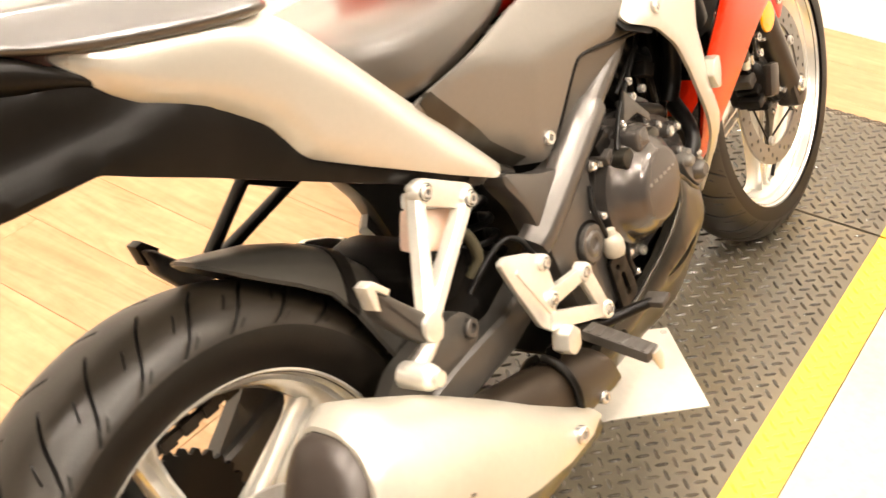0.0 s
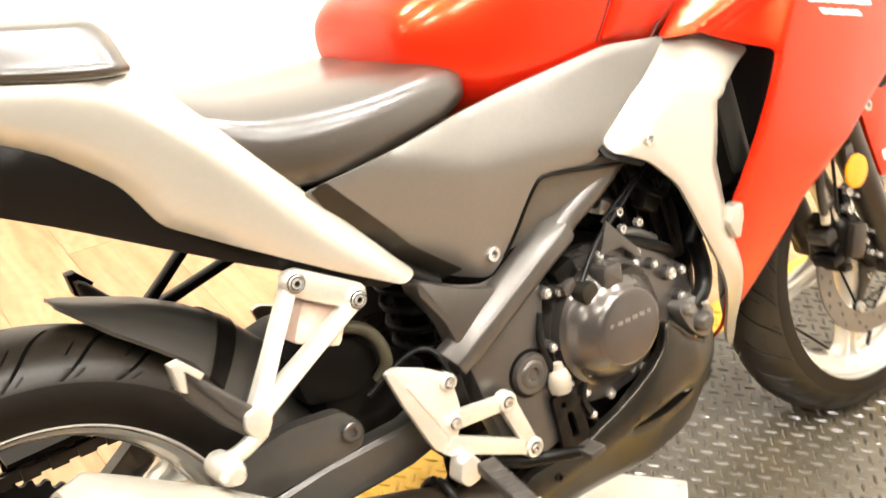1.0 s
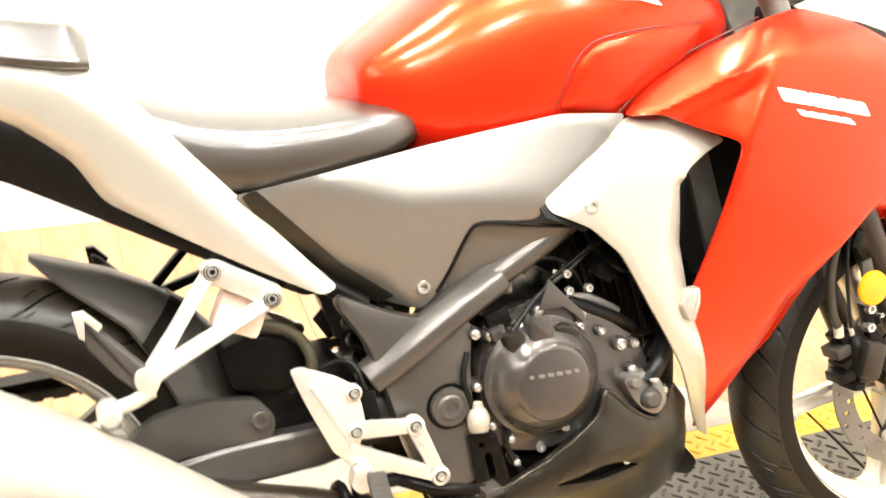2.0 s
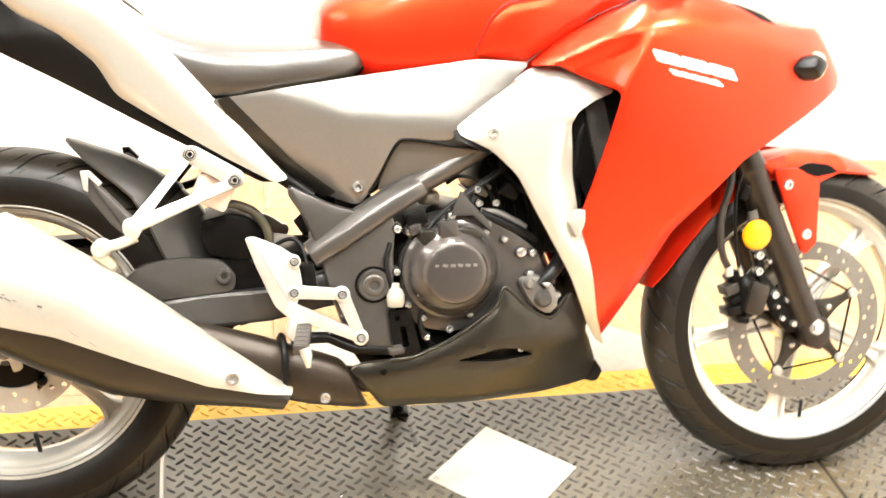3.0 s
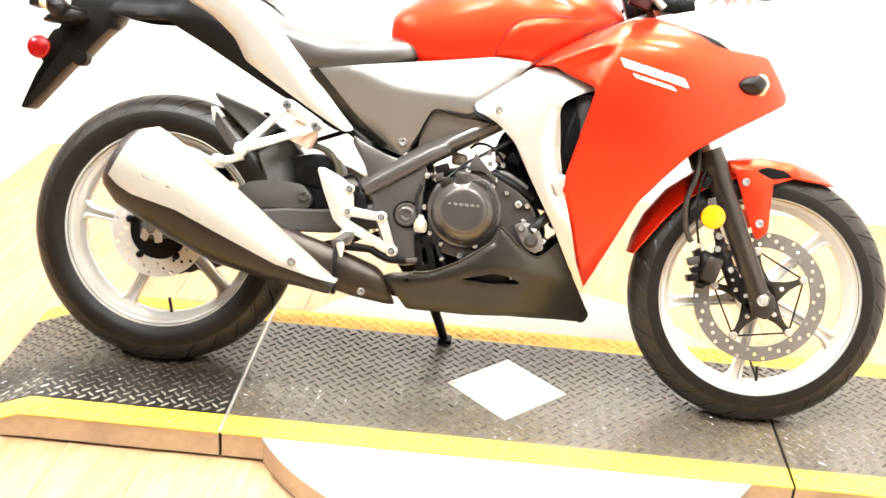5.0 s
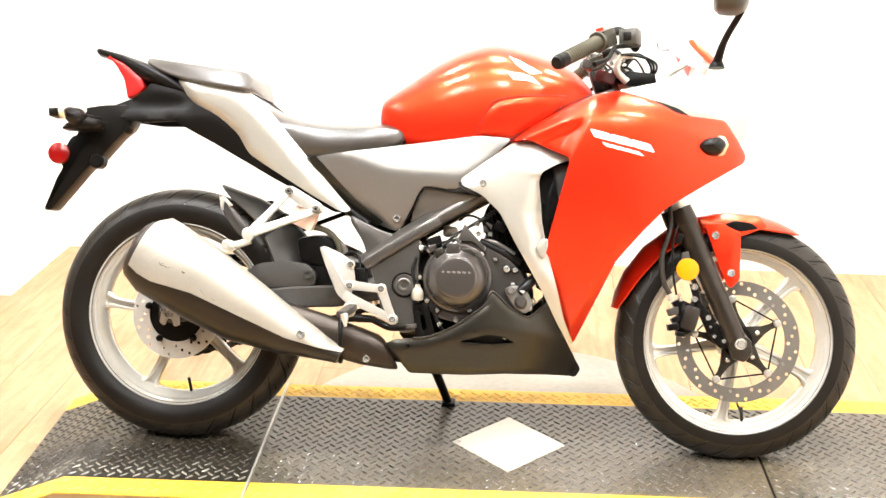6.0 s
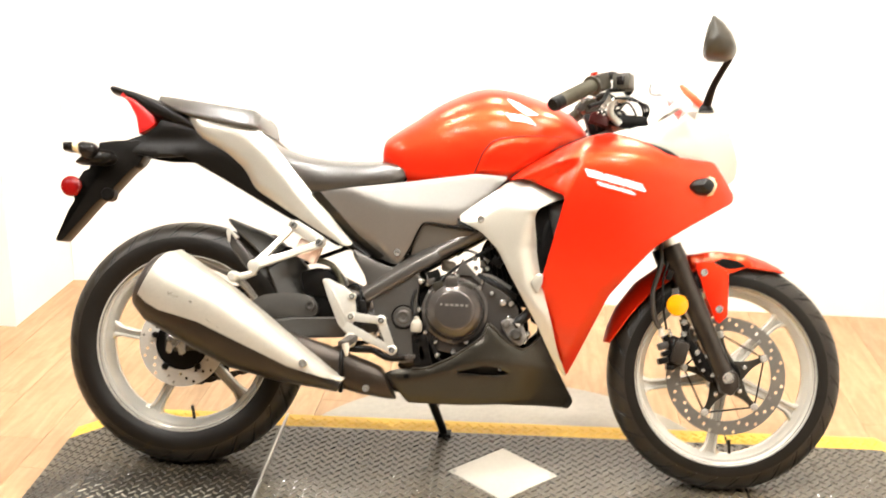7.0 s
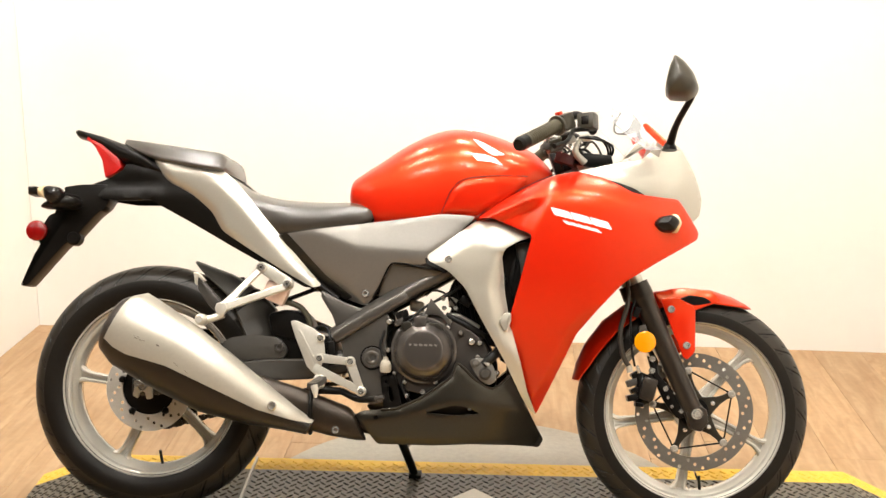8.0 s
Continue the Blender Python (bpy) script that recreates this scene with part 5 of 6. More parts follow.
tail_w = soft((-0.24, 0.045), (-0.1, 0.078), (0.02, 0.112), (0.12, 0.138), (0.2, 0.153), (0.3, 0.162), (0.38, 0.163), (0.46, 0.157))
tail_crease = soft((-0.05, 0.882), (0.08, 0.862), (0.15, 0.842), (0.20, 0.805), (0.26, 0.745), (0.34, 0.655), (0.46, 0.54))


TAIL_EDGE = [(-0.012, 0.896), (0.022, 0.848), (0.048, 0.827), (0.114, 0.792), (0.156, 0.757), (0.184, 0.709), (0.242, 0.673), (0.345, 0.612), (0.42, 0.571)]


def from_edge(x, z, line):
    """How far a place lies from an open line in x and z."""
    best = 9.0
    for (ax, az), (bx, bz) in zip(line, line[1:]):
        dx, dz = bx - ax, bz - az
        k = min(1, max(0, ((x - ax) * dx + (z - az) * dz) / (dx * dx + dz * dz)))
        best = min(best, math.hypot(x - ax - k * dx, z - az - k * dz))
    return best


def tail_panel(x, z):
    return tail_surface(x, z) - 0.7 * smooth_max(0.016 - from_edge(x, z, TAIL_EDGE), 0.003) * min(1, max(0, (0.30 - x) * 8))


def tail_surface(x, z):
    return tail_w(x) - 0.55 * smooth_max(z - tail_crease(x), 0.014) - 0.12 * smooth_max(tail_crease(x) - z, 0.014)


cover_w = soft((0.3, 0.158), (0.42, 0.163), (0.56, 0.168), (0.70, 0.178), (0.82, 0.188))


def side_surface(x, z):
    ridge = np.interp(x, (0.36, 0.44, 0.53, 0.70, 0.82), (0.742, 0.705, 0.674, 0.662, 0.66))
    lower = np.interp(x, (0.33, 0.4, 0.5, 0.55), (0.63, 0.645, 0.59, 0.53))
    return cover_w(x) - float(np.interp(x, (0.60, 0.80), (0.34, 0.12))) * smooth_max(z - ridge, 0.014) - 0.26 * smooth_max(ridge - z, 0.010) - 0.5 * smooth_max(lower - z, 0.004) * (x < 0.56)


fair_z = soft((0.26, 0.070), (0.35, 0.122), (0.45, 0.168), (0.55, 0.202), (0.66, 0.228), (0.75, 0.236), (0.82, 0.23), (0.88, 0.205))
fair_x = soft((0.88, 1.0), (1.05, 1.0), (1.15, 0.965), (1.25, 0.885), (1.33, 0.75), (1.38, 0.58))


def crease_z(x):
    return float(np.interp(x, (0.82, 0.86, 0.93, 0.999, 1.04, 1.122, 1.231, 1.30, 1.40), (0.735, 0.756, 0.787, 0.808, 0.813, 0.803, 0.772, 0.75, 0.72)))


FAIR_EDGE = [(0.983, 0.27), (1.035, 0.387), (1.074, 0.475), (1.127, 0.54), (1.18, 0.598)]


def fairing_surface(x, z):
    rear = (x - 0.822) * 0.548 - (z - 0.75) * 0.836
    fold = 0.6 * smooth_max(0.04 - rear, 0.008) * min(1, max(0, (1.0 - x) * 12)) * min(1, max(0, (z - 0.70) * 25))
    facet = 0.026 * math.tanh(34 * smooth_max((0.957 - x) * 0.919 + (z - 0.7043) * 0.394, 0.002)) * min(1, max(0, (crease_z(x) - z) * 38))
    return fair_z(z) * fair_x(x) - fold - facet - 0.22 * smooth_max(0.95 - x, 0.02) - 0.55 * smooth_max(0.026 - from_edge(x, z, FAIR_EDGE), 0.004) * min(1, max(0, (0.55 - z) * 14)) - float(np.interp(x, (0.86, 1.06), (1.1, 0.35))) * smooth_max(z - crease_z(x), 0.012) - 0.02 * smooth_max(0.60 - z, 0.01)


shroud_z = soft((0.26, 0.082), (0.40, 0.168), (0.5, 0.194), (0.6, 0.2005), (0.68, 0.199), (0.76, 0.188))


def shroud_surface(x, z):
    edge = np.interp(z, (0.30, 0.42, 0.5, 0.58, 0.66, 0.70), (0.955, 0.918, 0.875, 0.858, 0.875, 0.99))
    seam = (x - 0.704) * 0.607 - (z - 0.656) * 0.795
    return shroud_z(z) - 0.5 * smooth_max(0.034 - seam, 0.006) * min(1, max(0, (z - 0.60) * 20)) + 0.03 * (x - 0.85) - 0.75 * smooth_max(x - edge, 0.012) * min(1, max(0, (z - 0.30) * 6)) - 0.3 * smooth_max((x - 0.784) * 0.385 + (z - 0.716) * 0.923, 0.005)


belly_x = soft((0.5, 0.154), (0.62, 0.158), (0.68, 0.165), (0.75, 0.178), (0.80, 0.174), (0.86, 0.158), (0.93, 0.108), (1.01, 0.018))


def belly_surface(x, z):
    crease = float(np.interp(x, (0.55, 0.64, 0.75, 0.85, 0.95, 1.0), (0.24, 0.258, 0.29, 0.300, 0.288, 0.27)))
    return belly_x(x) - 0.5 * smooth_max(crease - z, 0.006) - 0.06 * smooth_max(z - crease, 0.006)


cowl_x = soft((1.03, 0.19), (1.16, 0.178), (1.25, 0.155), (1.31, 0.122), (1.36, 0.075), (1.4, 0.022))


def cowl_surface(x, z):
    return max(0.012, cowl_x(x) - 0.62 * smooth_max(z - 0.86, 0.02) - 0.1 * smooth_max(0.83 - z, 0.01))


for s in (-1, 1):
    shell("tail_cover", [(-0.012, 0.896), (0.044, 0.889), (0.107, 0.879), (0.179, 0.863), (0.218, 0.832), (0.296, 0.741), (0.341, 0.691), (0.401, 0.623), (0.443, 0.577), (0.42, 0.571), (0.345, 0.612), (0.242, 0.673), (0.184, 0.709), (0.156, 0.757), (0.114, 0.792), (0.048, 0.827), (0.022, 0.848)], tail_panel, SILVER, bike, s, 0.014, 0.008, 0.004, 0.002, label="silver painted tail side panel")
    shell("tail_lower_cover", [(0.022, 0.852), (0.05, 0.83), (0.116, 0.795), (0.159, 0.76), (0.187, 0.712), (0.245, 0.676), (0.43, 0.572), (0.40, 0.572), (0.239, 0.655), (0.091, 0.735), (0.024, 0.769), (-0.011, 0.788), (-0.09, 0.786), (-0.152, 0.794), (-0.197, 0.828), (-0.13, 0.848), (-0.096, 0.868), (-0.085, 0.885), (-0.01, 0.87)], lambda x, z: tail_surface(x, z) - 0.012 + min(0.016, 0.55 * smooth_max(0.828 - z, 0.004)) * min(1, max(0, (0.12 - x) * 10)), TAIL, bike, s, 0.006, 0.012, 0.004, 0.003, label="black plastic lower tail panel")
    sc = shell("side_cover", [(0.325, 0.700), (0.458, 0.721), (0.570, 0.738), (0.738, 0.761), (0.822, 0.755), (0.772, 0.705), (0.712, 0.660), (0.70, 0.634), (0.615, 0.634), (0.578, 0.560), (0.552, 0.530), (0.512, 0.543), (0.432, 0.580), (0.368, 0.636)], side_surface, GREY, bike, s, 0.012, 0.008, 0.004, 0.002, label="dark grey side cover under the tank")
    bolt((0.551, s * (side_surface(0.551, 0.56) + 0.001), 0.561), 0.0095, CHROME, sc, s, 0.005)
    # Black line puts the crease's shade into colour; the lip itself is grey.
    tube("cover_lip", [(x, s * (side_surface(x, z) - 0.001), z) for x, z in ((0.569, 0.551), (0.585, 0.578), (0.60, 0.61), (0.611, 0.629), (0.622, 0.636), (0.65, 0.634), (0.692, 0.6265), (0.745, 0.619))], 0.0027, BLACK, sc, seg=8, n=4)
    # Darkened copy of the cover's plastic stands for shade in the recess.
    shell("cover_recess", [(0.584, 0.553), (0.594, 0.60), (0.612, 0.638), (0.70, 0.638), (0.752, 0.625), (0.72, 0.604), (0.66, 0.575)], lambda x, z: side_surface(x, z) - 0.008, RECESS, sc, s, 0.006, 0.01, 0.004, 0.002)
    # Same grey plastic facing down; the darker material paints in its shade.
    shell("side_cover_rear", [(0.335, 0.700), (0.352, 0.706), (0.45, 0.604), (0.518, 0.552), (0.50, 0.543), (0.425, 0.588), (0.37, 0.640)], lambda x, z: side_surface(x, z) + 0.003, BELLY, sc, s, 0.004, 0.012, 0.006, 0.002)
    sh = shell("side_shroud", [(0.822, 0.746), (0.861, 0.753), (0.964, 0.709), (0.93, 0.697), (0.894, 0.676), (0.887, 0.655), (0.892, 0.62), (0.897, 0.567), (0.910, 0.499), (0.938, 0.404), (0.958, 0.33), (0.984, 0.270), (0.968, 0.282), (0.945, 0.315), (0.90, 0.403), (0.836, 0.510), (0.799, 0.578), (0.757, 0.618), (0.708, 0.642), (0.704, 0.656), (0.755, 0.695)], shroud_surface, SILVER, bike, s, 0.012, 0.0075, 0.005, 0.002, label="silver painted fairing shroud beside the radiator")
    bolt((0.757, s * (shroud_surface(0.757, 0.646) + 0.001), 0.646), 0.009, CHROME, sh, s, 0.004)
    # Black backing sheet added so the gap beside the shroud reads dark.
    shell("fairing_liner", [(0.885, 0.645), (0.872, 0.738), (0.90, 0.765), (1.12, 0.80), (1.14, 0.63), (1.0, 0.53), (0.93, 0.53)], lambda x, z: 0.142, BLACK, sh, s, 0.006, 0.015, 0.004, 0.0)
    prism("shroud_tab", [(0.884, 0.499), (0.896, 0.520), (0.913, 0.521), (0.913, 0.50), (0.904, 0.4745), (0.896, 0.476)], s * 0.172, s * 0.196, SILVER, sh, 0.006, 0.004)
    shell("shroud_seam", [(0.818, 0.752), (0.826, 0.75), (0.758, 0.697), (0.71, 0.657), (0.713, 0.645), (0.757, 0.622), (0.752, 0.612), (0.702, 0.636), (0.696, 0.658), (0.752, 0.702)], lambda x, z: shroud_surface(x, z) - 0.006, BLACK, sh, s, 0.004, 0.012, 0.006, 0.002)
    fa = shell("side_fairing", [(0.822, 0.750), (0.876, 0.793), (0.944, 0.830), (1.012, 0.859), (1.067, 0.870), (1.13, 0.853), (1.167, 0.837), (1.198, 0.819), (1.232, 0.813), (1.286, 0.811), (1.316, 0.811), (1.370, 0.733), (1.366, 0.714), (1.261, 0.650), (1.180, 0.598), (1.127, 0.540), (1.074, 0.475), (1.035, 0.387), (0.983, 0.270), (0.921, 0.444), (0.905, 0.491), (0.932, 0.60), (0.958, 0.708), (0.861, 0.751)], fairing_surface, RED, bike, s, 0.012, 0.0055, 0.005, 0.002, label="glossy red side fairing with white decals")
    tube("fairing_seam", [(x, s * (fairing_surface(x, z) - 0.006), z) for x, z in ((0.818, 0.752), (0.845, 0.774), (0.874, 0.797), (0.908, 0.816), (0.943, 0.834), (0.98, 0.850), (1.011, 0.862))], 0.0013, SEAM, fa, seg=6, n=3)
    # Black sheet added behind the red panel to paint its inside as shaded.
    shell("inner_fairing", [(0.916, 0.47), (0.94, 0.60), (0.962, 0.70), (1.07, 0.72), (1.09, 0.53), (1.03, 0.41), (0.985, 0.31)], lambda x, z: fairing_surface(x, z) - 0.012, BLACK, fa, s, 0.006, 0.015, 0.004, 0.0)
    shell("vent_liner", [(1.128, 0.8535), (1.165, 0.8465), (1.205, 0.8325), (1.231, 0.816), (1.235, 0.803), (1.19, 0.805), (1.15, 0.828)], lambda x, z: fairing_surface(x, z) - 0.012, BLACK, fa, s, 0.004, 0.012, 0.004, 0.0)
    # plain white bars for the unreadable decal
    for row, (x0, z0, count, wide, high, gap) in enumerate(((0.999, 0.774, 3, 0.044, 0.019, 0.003), (1.027, 0.744, 5, 0.0155, 0.010, 0.0022))):
        for k in range(count):
            a = x0 + k * (wide + gap)
            z = z0 - (a - x0) * 0.23
            shell("decal_bar", [(a, z), (a + wide, z - wide * 0.23), (a + wide + 0.012, z - wide * 0.23 - high), (a + 0.010, z - high)], lambda x, z: fairing_surface(x, z) + 0.0012, WHITE, fa, s, 0.004, 0.012, 0.001, 0.0005)
    sig = pillow("turn_signal", [(1.244, 0.742), (1.262, 0.762), (1.298, 0.770), (1.318, 0.752), (1.302, 0.724), (1.268, 0.722)], s * 0.15, s * 0.228, SMOKE, bike, 0.012, "dark front turn signal with a pale rim")
    pillow("signal_lens", [(1.295, 0.772), (1.312, 0.771), (1.323, 0.75), (1.312, 0.725), (1.295, 0.72), (1.304, 0.748)], s * 0.15, s * 0.205, CREAM, sig, 0.006)
    shell("front_cowl", [(1.064, 0.872), (1.158, 0.896), (1.228, 0.912), (1.262, 0.945), (1.272, 0.982), (1.30, 0.985), (1.342, 0.960), (1.377, 0.899), (1.398, 0.830), (1.392, 0.789), (1.36, 0.76), (1.316, 0.811), (1.286, 0.812), (1.228, 0.8145), (1.204, 0.827), (1.165, 0.842), (1.125, 0.855)], cowl_surface, SILVER, bike, s, 0.012, 0.01, 0.004, 0.002, label="silver painted front cowl")
    shell("cowl_edge", [(1.229, 1.004), (1.243, 1.008), (1.285, 0.962), (1.295, 0.943), (1.28, 0.94), (1.262, 0.958), (1.238, 0.985)], lambda x, z: 0.152 - 0.55 * (z - 0.945), RED, bike, s, 0.005, 0.01, 0.004, 0.002)
    bp = shell("belly_pan", [(0.556, 0.272), (0.637, 0.278), (0.700, 0.308), (0.774, 0.363), (0.783, 0.396), (0.80, 0.386), (0.828, 0.358), (0.872, 0.334), (0.916, 0.371), (0.966, 0.322), (0.954, 0.300), (1.006, 0.208), (0.994, 0.187), (0.920, 0.194), (0.822, 0.196), (0.724, 0.190), (0.626, 0.190), (0.590, 0.190), (0.534, 0.262)], belly_surface, BELLY, bike, s, 0.008, 0.010, 0.014, 0.004, holes=[[(0.708, 0.272), (0.778, 0.292), (0.812, 0.288), (0.843, 0.273), (0.779, 0.267)]], label="dark grey belly pan with a slot vent")
    tube("pan_lip", [(x, s * (belly_surface(x, z) - 0.003), z) for x, z in ((0.60, 0.276), (0.637, 0.280), (0.668, 0.293), (0.700, 0.309), (0.74, 0.337), (0.772, 0.363), (0.783, 0.392), (0.80, 0.384), (0.828, 0.357), (0.872, 0.335), (0.914, 0.369))], 0.0034, BELLY, bp, seg=8, n=3)
    bolt((0.588, s * (belly_surface(0.588, 0.257) + 0.001), 0.257), 0.006, SATIN, bp, s, 0.003)
    bolt((0.818, s * (belly_surface(0.80, 0.283) - 0.012), 0.286), 0.006, CHROME, bp, s, 0.003)
    shell("slot_liner", [(0.69, 0.262), (0.69, 0.30), (0.86, 0.30), (0.86, 0.262)], lambda x, z: belly_surface(x, z) - 0.018, BLACK, bp, s, 0.004, 0.02, 0.003, 0.0)
loft("belly_floor", [[(x, -w, z), (x, w, z), (x, w, z + 0.004), (x, -w, z + 0.004)] for x, w, z in ((0.6, 0.122, 0.194), (0.75, 0.115, 0.193), (0.88, 0.07, 0.199), (0.955, 0.014, 0.203))], BELLY, bike)

# tail end
loft("tail_cowl", [[(x, hw * math.copysign(abs(math.cos(a)) ** 0.5, math.cos(a)), (zt + zb) / 2 + (zt - zb) / 2 * math.copysign(abs(math.sin(a)) ** 0.7, math.sin(a))) for a in np.linspace(0, 2 * math.pi, 29)[:-1]]
                   for x, zt, zb, hw in ((-0.238, 0.977, 0.966, 0.02), (-0.228, 0.978, 0.956, 0.034), (-0.205, 0.971, 0.950, 0.044), (-0.16, 0.959, 0.930, 0.06), (-0.10, 0.939, 0.888, 0.076), (-0.035, 0.910, 0.866, 0.088), (0.01, 0.875, 0.855, 0.095), (0.04, 0.855, 0.835, 0.098))], TAIL, bike, "black tail cowl over the rear lamp", angle=50)
lamp = prism("tail_lamp", [(-0.195, 0.951), (-0.171, 0.925), (-0.152, 0.893), (-0.142, 0.846), (-0.117, 0.858), (-0.099, 0.874), (-0.106, 0.896), (-0.151, 0.932)], -0.063, 0.063, RED_LENS, bike, 0.006, 0.004, "red tail lamp lens")
prism("tail_tray", [(0.42, 0.60), (0.24, 0.68), (0.09, 0.755), (0.0, 0.80), (-0.09, 0.81), (-0.09, 0.845), (-0.05, 0.86), (0.1, 0.86), (0.2, 0.80), (0.3, 0.72), (0.42, 0.64)], -0.05, 0.05, BLACK, bike, 0.006)
hanger = prism("plate_hanger", [(-0.356, 0.562), (-0.323, 0.646), (-0.309, 0.67), (-0.301, 0.727), (-0.287, 0.75), (-0.233, 0.765), (-0.254, 0.822), (-0.206, 0.83), (-0.131, 0.832), (-0.129, 0.79), (-0.139, 0.772), (-0.166, 0.75), (-0.216, 0.692), (-0.248, 0.668), (-0.337, 0.562)], -0.052, 0.015, TAIL, bike, 0.006, 0.008, "black number plate hanger and rear mudguard")
for s in (-1, 1):
    tube("signal_stem", [(-0.205, s * 0.01, 0.79), (-0.225, s * 0.07, 0.79), (-0.235, s * 0.10, 0.79)], 0.011, BLACK, hanger, seg=10)
    sg = pillow("rear_turn_signal", [(-0.273, 0.805), (-0.261, 0.812), (-0.229, 0.808), (-0.217, 0.79), (-0.225, 0.77), (-0.246, 0.76), (-0.267, 0.776)], s * 0.095, s * 0.165, SMOKE, bike, 0.01, "smoked rear turn signal")
    pillow("signal_lens", [(-0.288, 0.806), (-0.263, 0.812), (-0.261, 0.775), (-0.285, 0.785)], s * 0.09, s * 0.158, CREAM, sg, 0.004)
    pillow("signal_rim", [(-0.307, 0.806), (-0.283, 0.807), (-0.283, 0.786), (-0.305, 0.785)], s * 0.09, s * 0.16, BLACK, sg, 0.003, "", 5)
    pillow("signal_base", [(-0.286, 0.758), (-0.273, 0.772), (-0.227, 0.79), (-0.191, 0.784), (-0.189, 0.77), (-0.211, 0.758)], s * 0.06, s * 0.14, TAIL, sg, 0.006, "", 4)
    lathe("side_reflector", [(0, s * 0.005), (0.023, s * 0.0045), (0.0262, s * 0.002), (0.0272, -s * 0.005)], REFLECTOR, hanger, (-0.315, s * 0.062, 0.705), 28, "round red reflector")
    tube("reflector_stem", [(-0.313, s * 0.058, 0.69), (-0.307, s * 0.012, 0.66)], 0.004, BLACK, hanger, seg=8, n=2)
lathe("plate_lamp", [(0, -0.014), (0.014, -0.014), (0.019, -0.008), (0.019, 0.02)], BLACK, hanger, (-0.222, -0.04, 0.69), 18)
lathe("wire_grommet", [(0, -0.012), (0.008, -0.012), (0.012, -0.006), (0.012, 0.02)], BLACK, hanger, (-0.150, -0.04, 0.772), 14)

# seats
def cushion(name, rows, mat, label, power=3.0, n=33):
    rings = []
    for x, top, low, hw in rows:
        c, h = (top + low) / 2, (top - low) / 2
        rings.append([(x, hw * math.copysign(abs(math.cos(a)) ** (2 / power), math.cos(a)), c + h * math.copysign(abs(math.sin(a)) ** (2 / power), math.sin(a))) for a in np.linspace(0, 2 * math.pi, n)[:-1]])
    return loft(name, rings, mat, bike, label, angle=60)


def saddle(name, rows, mat, label, crown=0.0, sloped=False):
    """A seat: softly crowned on top, round shoulders, upright flanks down to its base."""
    rings = []
    for x, top, low, hw in rows:
        h = top - low
        over = [(u * hw * 0.97, top + crown * (1 - u * u) - 0.34 * h * abs(u) ** 3.6) for u in np.linspace(-1, 1, 25)]
        if sloped:
            half = [(0.965, 0.72), (0.93, 0.6), (0.85, 0.36), (0.78, 0.16), (0.745, 0.08), (0.70, 0.04), (0.5, 0.01), (0.25, 0.0)]
            over = [(-u * hw, top + crown * (1 - u * u) - d * h) for u, d in half] + [(0, top + crown)] + [(u * hw, top + crown * (1 - u * u) - d * h) for u, d in half[::-1]]
        right = [(hw, top - (0.8 if sloped else 0.5) * h), (hw * 1.005, top - (0.88 if sloped else 0.72) * h), (hw * 0.99, low + 0.05 * h), (hw * 0.95, low)]
        rings.append([(x, y, z) for y, z in over + right + [(-y, z) for y, z in right[::-1]]])
    return loft(name, rings, mat, bike, label, angle=60)


def smoothed(rows, n=4):
    return [tuple(r) for r in spline(rows, n)]


saddle("rider_seat", smoothed([(0.155, 0.888, 0.82, 0.07), (0.18, 0.863, 0.79, 0.10), (0.228, 0.831, 0.755, 0.118), (0.29, 0.809, 0.717, 0.132), (0.34, 0.801, 0.704, 0.142), (0.40, 0.797, 0.707, 0.146), (0.46, 0.797, 0.717, 0.144), (0.52, 0.798, 0.729, 0.136), (0.553, 0.789, 0.74, 0.124), (0.568, 0.772, 0.752, 0.108)]), SEAT, "black grained vinyl rider seat")
cushion("seat_base", smoothed([(0.25, 0.765, 0.715, 0.09), (0.30, 0.738, 0.70, 0.124), (0.35, 0.73, 0.704, 0.134), (0.45, 0.737, 0.714, 0.136), (0.55, 0.755, 0.734, 0.122), (0.572, 0.765, 0.75, 0.10)]), BLACK, "")
saddle("pillion_seat", smoothed([(-0.098, 0.95, 0.938, 0.045), (-0.06, 0.944, 0.915, 0.075), (0.0, 0.934, 0.891, 0.105), (0.08, 0.921, 0.872, 0.132), (0.14, 0.912, 0.861, 0.146), (0.17, 0.907, 0.858, 0.148), (0.186, 0.893, 0.857, 0.138)]), SEAT, "black grained vinyl pillion seat", 0.006, True)

# tank
TANK = smoothed([(0.497, 0.83, 0.79, 0.07), (0.505, 0.858, 0.77, 0.095), (0.54, 0.885, 0.735, 0.117), (0.58, 0.912, 0.70, 0.131), (0.64, 0.953, 0.685, 0.145), (0.71, 0.986, 0.68, 0.156), (0.77, 0.998, 0.69, 0.162), (0.83, 0.99, 0.70, 0.164), (0.90, 0.968, 0.74, 0.158), (0.96, 0.94, 0.77, 0.144), (0.995, 0.91, 0.80, 0.125), (1.01, 0.89, 0.83, 0.105)], 6)
tank = cushion("fuel_tank", TANK, RED, "glossy red fuel tank", 2.5, 65)


def tank_surface(x, z):
    xs = [r[0] for r in TANK]
    top, low, hw = (float(np.interp(x, xs, [r[i] for r in TANK])) for i in (1, 2, 3))
    k = min(0.999, abs(z - (top + low) / 2) / ((top - low) / 2))
    return hw * (1 - k ** 2.5) ** 0.4


